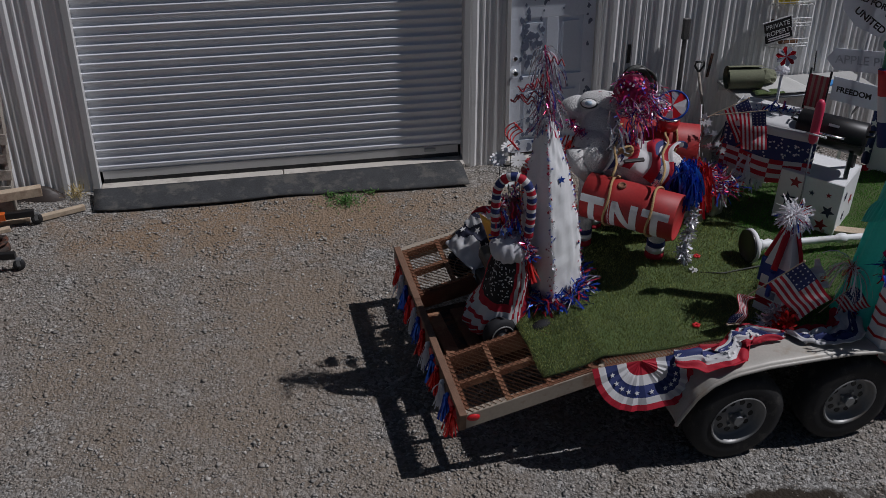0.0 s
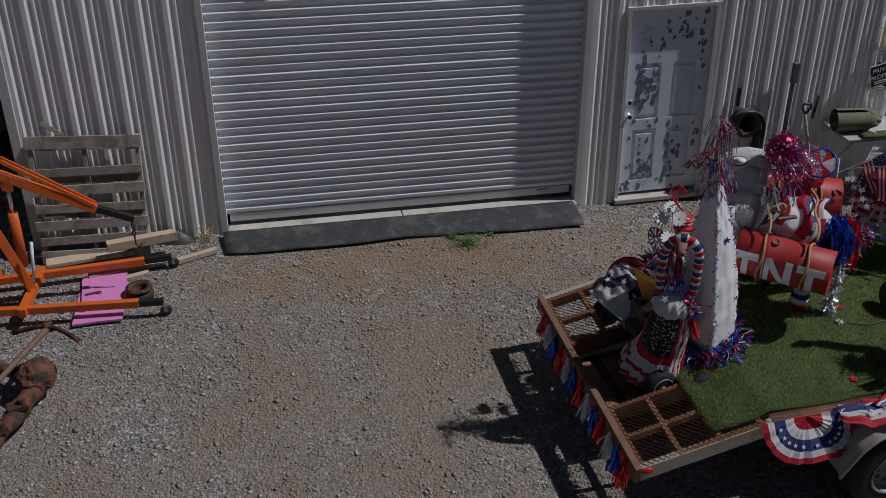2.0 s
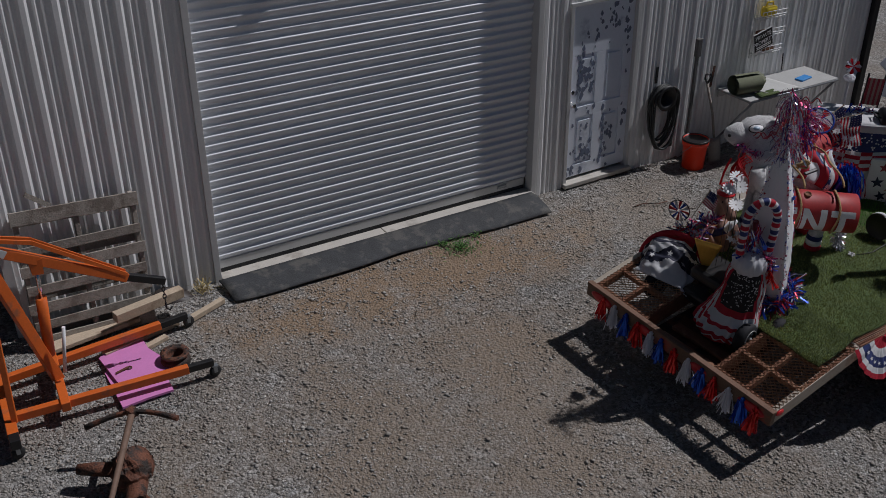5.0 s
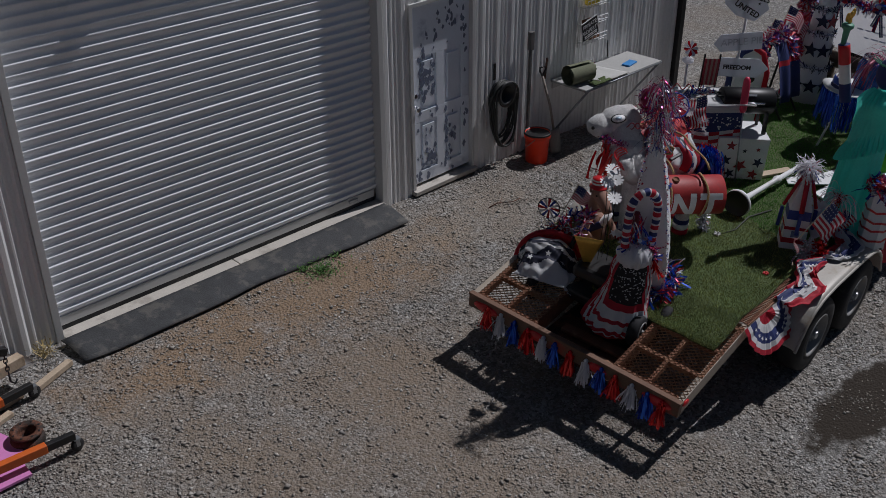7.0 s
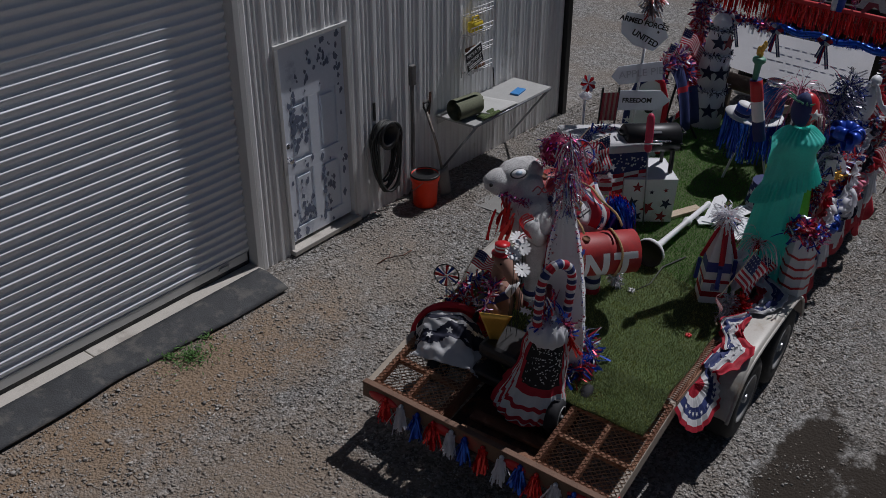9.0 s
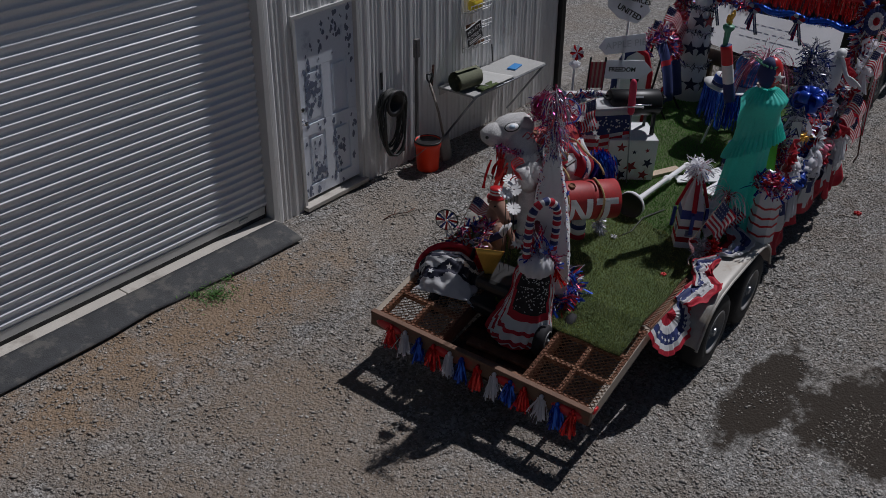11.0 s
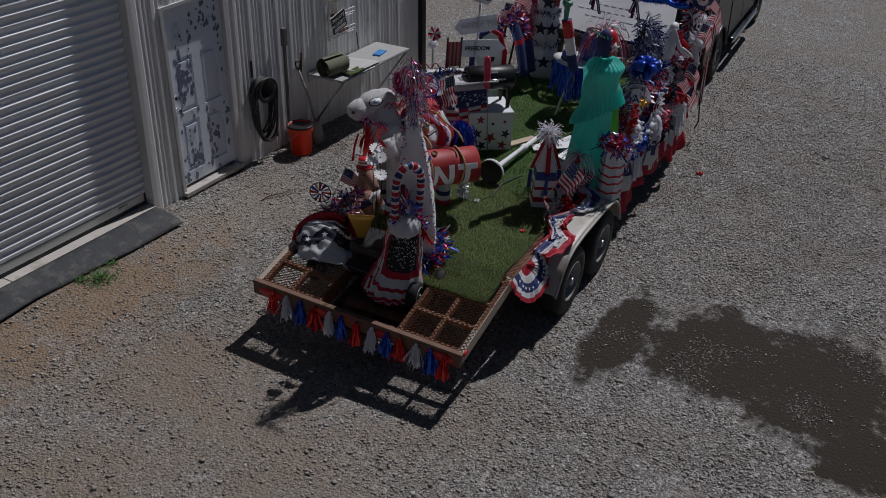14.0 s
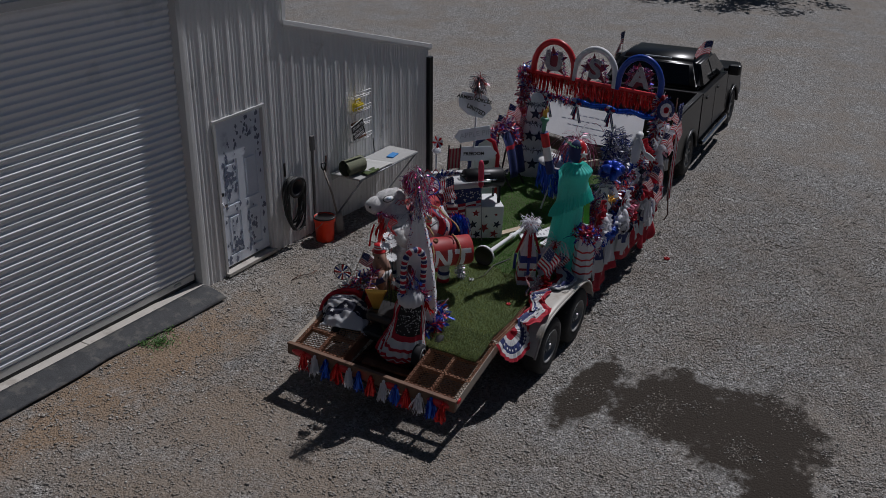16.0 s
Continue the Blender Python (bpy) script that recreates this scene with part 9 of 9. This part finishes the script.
    # tiered white pillar
    t = thing("starred_pillar", D(5.72, 0.72, 0.02), "white three-tiered pillar with navy stars and tinsel rings", "pillar")
    for k, (z0, z1, r0, r1) in enumerate(((0.0, 0.45, 0.2, 0.185), (0.45, 0.85, 0.17, 0.155), (0.85, 1.12, 0.14, 0.12))):
        bm = bmn()
        lathe(bm, [(0.001, z0), (r0, z0 + 0.002), (r1, z1 - 0.01), (r1 - 0.01, z1), (0.001, z1)], I4, 24)
        tier = part("tier", bm, m_whitep, t)
        bm = bmn()
        garland(bm, [(r1 * 1.05 * math.cos(a), r1 * 1.05 * math.sin(a), z1 - 0.01) for a in np.linspace(0, 6.283, 16)], 260, 0.06, 0.009)
        part("tinsel_ring", bm, foil("black_silver_foil", [(0.03, 0.03, 0.06), SILVER, (0.1, 0.1, 0.2)]), tier)
        for j in range(4):
            a = math.radians(160 + 48 * j + 20 * k)
            bm = bmn()
            star(bm, 0.095, Matrix.Translation(((r0 + r1) / 2 * 1.02 * math.cos(a), (r0 + r1) / 2 * 1.02 * math.sin(a), (z0 + z1) / 2)) @ pose(0, 0, 0, 90, 0, math.degrees(a) + 90), 0, 0.004)
            part("star", bm, m_starred if j == 1 and k == 2 else m_starblue, tier)
    bm = bmn()
    ball(bm, 0.1, pose(0, 0, 1.17), 14, 0, 0.1)
    part("top_ball", bm, m_whitep, t)
    # drinks table with blue fringe
    t = thing("fringed_table", D(4.75, -0.1, 0.02), "round white table with a bright blue foil fringe", "table")
    bm = bmn()
    lathe(bm, [(0.001, 0.63), (0.27, 0.63), (0.28, 0.64), (0.28, 0.655), (0.27, 0.665), (0.001, 0.665)], I4, 28)
    part("tabletop", bm, m_letter, t)
    for k in range(3):
        bm = bmn()
        a = 2.1 * k + 0.5
        tube(bm, [(0.05 * math.cos(a), 0.05 * math.sin(a), 0.63), (0.25 * math.cos(a), 0.25 * math.sin(a), 0)], 0.013, 8)
        part("leg", bm, m_letter, t)
    bm = bmn()
    for k in range(420):
        a = 2 * math.pi * k / 420
        strands(bm, 1, lambda j: (0.283 * math.cos(a), 0.283 * math.sin(a), 0.655), lambda j: (0.05 * math.cos(a), 0.05 * math.sin(a), -1), 0.36, 0.009, 0.3, 3, 0, 0.06)
    tagged(part("fringe", bm, m_foilblue, t, "blue foil fringe"), kind="stuff")
    t = thing("water_jug", D(4.85, -0.2, 0.69), "translucent blue water jug with silver cap on the table", "jug")
    bm = bmn()
    lathe(bm, [(0.001, 0), (0.12, 0.0), (0.13, 0.02), (0.13, 0.1), (0.122, 0.11), (0.13, 0.12), (0.13, 0.24), (0.1, 0.3), (0.08, 0.31)], I4, 22)
    part("body", bm, mat("blue_jug_plastic", (0.03, 0.1, 0.35), 0.2), t)
    bm = bmn()
    lathe(bm, [(0.08, 0.3), (0.092, 0.31), (0.092, 0.345), (0.08, 0.35), (0.001, 0.345)], I4, 20)
    part("cap", bm, m_chrome, t)
    t = thing("party_hat", D(4.62, 0.0, 0.69, 12, 0, 0) @ Matrix.Scale(0.8, 4), "white brimmed hat with navy bands on the table", "hat")
    bm = bmn()
    lathe(bm, [(0.001, 0.004), (0.2, 0.0), (0.21, 0.012), (0.1, 0.012), (0.095, 0.16), (0.001, 0.165)], I4, 24)
    part("hat_body", bm, m_letter, t)
    bm = bmn()
    lathe(bm, [(0.1, 0.014), (0.1025, 0.02), (0.1005, 0.06)], I4, 24)
    part("hat_band", bm, m_blue, t)
    bm = bmn()
    lathe(bm, [(0.1, 0.062), (0.102, 0.07), (0.098, 0.155)], I4, 24)
    part("crown_band", bm, m_royal, t)
    # low stool in star cloth
    bm = bmn()
    cloth(bm, 20, 6, lambda s, q: Vector((0.16 * math.cos(6.283 * s) * (0.9 + 0.2 * q), 0.16 * math.sin(6.283 * s) * (0.9 + 0.2 * q), 0.25 * (1 - q))), lambda i, j: 2 if (i + j) % 3 else 1, 0.003)
    lathe(bm, [(0.001, 0.25), (0.15, 0.252)], I4, 16, 2)
    single("draped_stool", bm, FLAGM, D(4.25, -0.5, 0.02), "low stool draped in white-starred navy cloth", "stool")
    # left front: hen-house panel and draped chair
    t = thing("arched_panel", D(4.42, 0.92, 0.02, 0, 0, -48), "white arched panel edged with navy and red bunting", "panel")
    bm = bmn()
    arch = [(-0.19, 0), (0.19, 0), (0.19, 0.62)] + [(0.19 * math.cos(a), 0.62 + 0.26 * math.sin(a)) for a in np.linspace(0.2, math.pi - 0.2, 12)] + [(-0.19, 0.62)]
    plate(bm, arch, 0.02, pose(0, 0, 0, 90))
    part("panel", bm, m_whitep, t)
    bm = bmn()
    tube(bm, [(0.2, -0.03, 0.05), (0.2, -0.03, 0.62), (0.12, -0.03, 0.84), (0.02, -0.03, 0.9)], 0.03, 8)
    part("red_edge", bm, m_red, t)
    bm = bmn()
    tube(bm, [(-0.2, -0.03, 0.05), (-0.2, -0.03, 0.62), (-0.12, -0.03, 0.84), (-0.02, -0.03, 0.9)], 0.035, 8)
    part("navy_edge", bm, m_blue, t)
    for z in (0.2, 0.45, 0.7):
        bm = bmn()
        star(bm, 0.04, pose(-0.2, -0.068, z, 90), 0, 0.003)
        part("star", bm, m_letter, t)
    bm = bmn()
    cyl(bm, 0.05, 0.05, 0.008, pose(0.03, -0.021, 0.55, 90), 16)
    part("door_hole", bm, m_blackp, t)
    t = thing("draped_chair", D(5.05, 0.9, 0.02), "folding chair draped in navy, pink and white cloth", "chair")
    bm = bmn()
    cloth(bm, 20, 12, lambda s, q: Vector((-0.24 + 0.48 * s, -0.02 - 0.24 * q + 0.02 * math.sin(12 * s), 0.85 - 0.55 * q * q - 0.1 * q)), lambda i, j: 0 if j == 6 else 2, 0.006)
    part("drape", bm, FLAGM, t)
    bm = bmn()
    for x in (-0.2, 0.2):
        tube(bm, [(x, 0.1, 0), (x, 0.0, 0.84)], 0.014, 8)
        tube(bm, [(x, -0.3, 0), (x, 0.0, 0.42)], 0.014, 8)
    part("chair_frame", bm, m_blackp, t)
    bm = bmn()
    garland(bm, [(-0.35, 0, 0.4), (-0.3, 0, 0.86), (0, -0.05, 0.95), (0.2, -0.2, 0.6), (0.3, 0.05, 0.9), (0.6, -0.1, 0.5), (0.9, 0.12, 0.85), (1.0, 0.0, 0.3)], 1500, 0.12, 0.016)
    single("tinsel_heap", bm, foil("pink_red_ribbon", [(0.55, 0.1, 0.25), (0.5, 0.02, 0.03), (0.1, 0.05, 0.3), (0.75, 0.7, 0.75)], 0.5, 0.1), D(5.05, 0.95, 0.02), "pink, red and navy ribbons heaped on the draped chair", "ribbon", "tinsel heaps", "stuff")
    for u, v, w, rz in ((4.8, 1.0, 0.75, -20), (5.3, 1.05, 0.8, -60), (5.5, 1.02, 0.6, -40)):
        stick_flag("hand_flag", 0.26, 0.17, 0.4, D(u, v, w, 8, 10, rz), "striped hand flag stuck in the ribbon heap", sag=0.7)
    # bunting along the left rail
    for k in range(5):
        bunting("bunting_fan", D(2.6 + 0.8 * k, 1.04, 0.05, 4, 0, 180), 0.74, 0.34, "starred red, white and blue bunting fan on the far rail")


front()


# ---- the pickup ----
def pickup():
    yaw = 5.0
    m = pose(10.35, -2.68, ground_z(10.35, -2.7), 0, 0.6, yaw)
    t = thing("pickup_truck", m, "dark charcoal four-door pickup truck hitched to the trailer", "pickup truck")
    W, zb = 0.98, 0.45
    # side outline of the body, from tail to nose
    def panel(name, pts, y0, y1, mm, label="", inset=0.0):
        bm = bmn()
        n = len(pts)
        a = [bm.verts.new((x, y0, z)) for x, z in pts]
        b = [bm.verts.new((x, y1, z)) for x, z in pts]
        bm.faces.new(a)
        bm.faces.new(b[::-1])
        for i in range(n):
            bm.faces.new((a[i], b[i], b[(i + 1) % n], a[(i + 1) % n]))
        bmesh.ops.recalc_face_normals(bm, faces=bm.faces)
        bmesh.ops.bevel(bm, geom=[e for e in bm.edges], offset=0.02, segments=2, affect="EDGES")
        return part(name, bm, mm, t, label)
    def arch(cx, r=0.44):
        return [(cx + r * math.cos(a), 0.36 + r * math.sin(a)) for a in np.linspace(0.12, math.pi - 0.12, 12)]
    lower_bed = [(-1.2, 1.32), (-1.25, 0.6), (-1.15, zb)] + arch(0.0)[::-1] + [(0.62, zb), (0.66, 1.33)]
    for s in (-1, 1):
        panel("bed_side", lower_bed, s * (W - 0.09), s * W, m_truck)
    cab = [(0.69, 1.33), (0.65, zb), (2.98, zb), (3.0, 1.2), (2.85, 1.3)]
    panel("cab_lower", cab, -W, W, m_truck)
    nose = [(2.98, 1.22), (2.98, zb)] + arch(3.68)[::-1] + [(4.3, 0.5), (4.5, 0.55), (4.52, 1.05), (4.3, 1.18)]
    panel("hood", nose, -W * 0.98, W * 0.98, m_truck)
    # greenhouse tapering inwards
    bm = bmn()
    def ring(z, x0, x1, y):
        return [bm.verts.new((x, yy, z)) for x, yy in ((x0, -y), (x1, -y), (x1, y), (x0, y))]
    a, b = ring(1.32, 0.72, 2.95, 0.93), ring(1.82, 1.08, 2.25, 0.72)
    for i in range(4):
        bm.faces.new((a[i], a[(i + 1) % 4], b[(i + 1) % 4], b[i]))
    bm.faces.new(b)
    bm.faces.new(a[::-1])
    bmesh.ops.recalc_face_normals(bm, faces=bm.faces)
    bmesh.ops.bevel(bm, geom=list(bm.edges), offset=0.09, segments=4, affect="EDGES")
    part("cab_top", bm, m_truck, t, "", True)
    def pane(name, pts):
        bm = bmn()
        v = [bm.verts.new(p) for p in pts]
        f = bm.faces.new(v)
        r = bmesh.ops.extrude_face_region(bm, geom=[f])
        bm.normal_update()
        nrm = f.normal.copy()
        for q in r["geom"]:
            if isinstance(q, bmesh.types.BMVert):
                q.co += nrm * 0.006
        part(name, bm, m_glass, t, "dark tinted glass")
    def side(x, z, s):
        k = (z - 1.32) / 0.5
        return (x, s * (0.93 - 0.21 * k + 0.008), z)
    for s in (-1, 1):
        pane("side_window", [side(x, z, s) for x, z in ((0.98, 1.4), (1.72, 1.4), (1.72, 1.73), (1.18, 1.73))][::s])
        pane("side_window", [side(x, z, s) for x, z in ((1.8, 1.4), (2.68, 1.4), (2.32, 1.73), (1.8, 1.73))][::s])
    def rear(y, z):
        k = (z - 1.32) / 0.5
        return (0.72 + 0.36 * k - 0.012, y * (1 - 0.2 * k), z)
    pane("rear_window", [rear(y, z) for y, z in ((-0.72, 1.42), (0.72, 1.42), (0.72, 1.74), (-0.72, 1.74))][::-1])
    def wind(y, z):
        k = (z - 1.32) / 0.5
        return (2.95 - 0.7 * k + 0.012, y * (1 - 0.2 * k), z)
    pane("windscreen", [wind(y, z) for y, z in ((-0.82, 1.38), (0.82, 1.38), (0.82, 1.76), (-0.82, 1.76))])
    bm = bmn()
    box(bm, 0.05, 0.5, 0.03, pose(1.1, 0, 1.81), 0.008)
    part("brake_light_bar", bm, m_galv, t, "pale bar above the rear window")
    # bed
    bm = bmn()
    box(bm, 1.86, 1.78, 0.05, pose(-0.27, 0, 0.8))
    part("bed_floor", bm, m_blackp, t)
    bm = bmn()
    box(bm, 0.07, 1.8, 0.6, pose(0.62, 0, 1.05), 0.01)
    part("bed_front", bm, m_blackp, t)
    bm = bmn()
    box(bm, 0.08, 1.78, 0.62, pose(-1.2, 0, 1.0), 0.02)
    part("tailgate", bm, m_truck, t)
    for s in (-1, 1):
        bm = bmn()
        box(bm, 1.86, 0.09, 0.02, pose(-0.27, s * (W - 0.045), 1.34), 0.006)
        part("bed_rail_cap", bm, m_blackp, t)
        bm = bmn()
        box(bm, 0.03, 0.12, 0.3, pose(-1.26, s * 0.86, 1.05), 0.01)
        part("tail_light", bm, m_redp, t)
        bm = bmn()
        box(bm, 0.16, 0.24, 0.2, pose(2.62, s * (W + 0.16), 1.38), 0.04)
        bar(bm, (2.66, s * W * 0.95, 1.36), (2.63, s * (W + 0.1), 1.38), 0.06, 0.05)
        part("mirror", bm, m_blackp, t, "black towing mirror")
        bm = bmn()
        tube(bm, [(0.75, s * (W + 0.04), 0.4), (0.85, s * (W + 0.06), 0.38), (2.75, s * (W + 0.06), 0.38), (2.85, s * (W + 0.04), 0.4)], 0.045, 10)
        part("side_step", bm, m_chrome, t, "dull chrome step bar")
        for x in (1.05, 1.98):
            bm = bmn()
            box(bm, 0.16, 0.03, 0.035, pose(x, s * (W + 0.012), 1.18), 0.01)
            part("door_handle", bm, m_blackp, t)
        for x in (0.7, 1.76, 2.9):
            bm = bmn()
            box(bm, 0.008, 0.006, 0.78, pose(x, s * (W + 0.001), 0.88))
            part("door_seam", bm, m_blackp, t)
        bm = bmn()
        box(bm, 0.05, 0.3, 0.16, pose(4.48, s * 0.75, 0.92), 0.02)
        part("headlight", bm, m_letter, t)
        for cx in (0.0, 3.68):
            bm = bmn()
            tube(bm, [(x, s * (W + 0.01), z) for x, z in arch(cx, 0.45)], 0.03, 6)
            part("wheel_arch_lip", bm, m_blackp, t)
            face = pose(cx, s * (W - 0.13), 0.385, 90 if s < 0 else -90)
            bm = bmn()
            lathe(bm, [(0.24, -0.12), (0.33, -0.13), (0.375, -0.11), (0.385, -0.06), (0.385, 0.06), (0.375, 0.11), (0.33, 0.13), (0.24, 0.12)], face, 32, 0, False)
            w = part("wheel", bm, m_tyre, t)
            bm = bmn()
            lathe(bm, [(0.245, -0.1), (0.245, 0.12), (0.225, 0.12), (0.2, 0.06), (0.001, 0.05)], face, 28)
            rim = part("rim", bm, mat("dark_rim", (0.12, 0.12, 0.12), 0.35, 0.8), w)
            for k in range(6):
                bm = bmn()
                box(bm, 0.2, 0.05, 0.03, face @ pose(0, 0, 0.09, 0, 0, 60 * k) @ pose(0.12, 0, 0), 0.01)
                part("spoke", bm, m_rim, w)
    bm = bmn()
    box(bm, 0.14, 1.9, 0.2, pose(-1.34, 0, 0.58), 0.03)
    part("rear_bumper", bm, m_galv, t)
    bm = bmn()
    box(bm, 0.14, 1.94, 0.28, pose(4.54, 0, 0.58), 0.04)
    part("front_bumper", bm, m_galv, t)
    bm = bmn()
    box(bm, 5.4, 1.5, 0.2, pose(1.55, 0, 0.5))
    part("underbody", bm, m_blackp, t)
    for s, yy in ((1, 0.78), (-1, -0.84)):
        stick_flag("car_flag", 0.36, 0.24, 0.46, m @ pose(1.35, yy, 1.7, 0, -10, 175 if s > 0 else 100), "striped flag clipped to the truck's window", "truck flags", sag=1.1)


pickup()


# ---- the tree beyond the yard ----
def tree():
    t = thing("shade_tree", on_ground(32.5, 1.0), "broad leafy shade tree at the far side of the yard", "tree")
    bm = bmn()
    tube(bm, [(0, 0, -0.2), (0.05, 0.02, 1.2), (0.0, 0.1, 2.6), (0.15, 0.0, 4.5)], lambda s: 0.3 - 0.18 * s, 12)
    for k in range(9):
        a = 0.7 * k
        z = 2.0 + 0.3 * k
        tube(bm, [(0, 0, z), (1.2 * math.cos(a), 1.2 * math.sin(a), z + 0.8), (2.6 * math.cos(a + 0.2), 2.6 * math.sin(a + 0.2), z + 1.4)], lambda s: 0.11 - 0.08 * s, 8)
    part("trunk", bm, m_tan2, t)
    g = np.random.default_rng(8)
    verts, faces = [], []
    for c in range(70):
        a, r, z = g.uniform(0, 6.283), 3.9 * math.sqrt(g.random()), g.uniform(2.6, 6.2)
        r *= 1 - 0.35 * abs(z - 4.0) / 2.4
        cx, cy = r * math.cos(a), r * math.sin(a)
        for _ in range(130):
            p = np.array([cx, cy, z]) + g.normal(0, 0.33, 3)
            d1, d2 = g.normal(0, 0.06, 3), g.normal(0, 0.06, 3)
            i = len(verts)
            verts += [tuple(p - d1), tuple(p + d2), tuple(p + d1), tuple(p - d2)]
            faces.append((i, i + 1, i + 2, i + 3))
    me = bpy.data.meshes.new("crown")
    me.from_pydata(verts, [], faces)
    me.materials.append(mat("tree_leaf", (0.05, 0.1, 0.025), 0.7, island=0.3))
    ob = new("crown", me)
    ob.parent = t


tree()
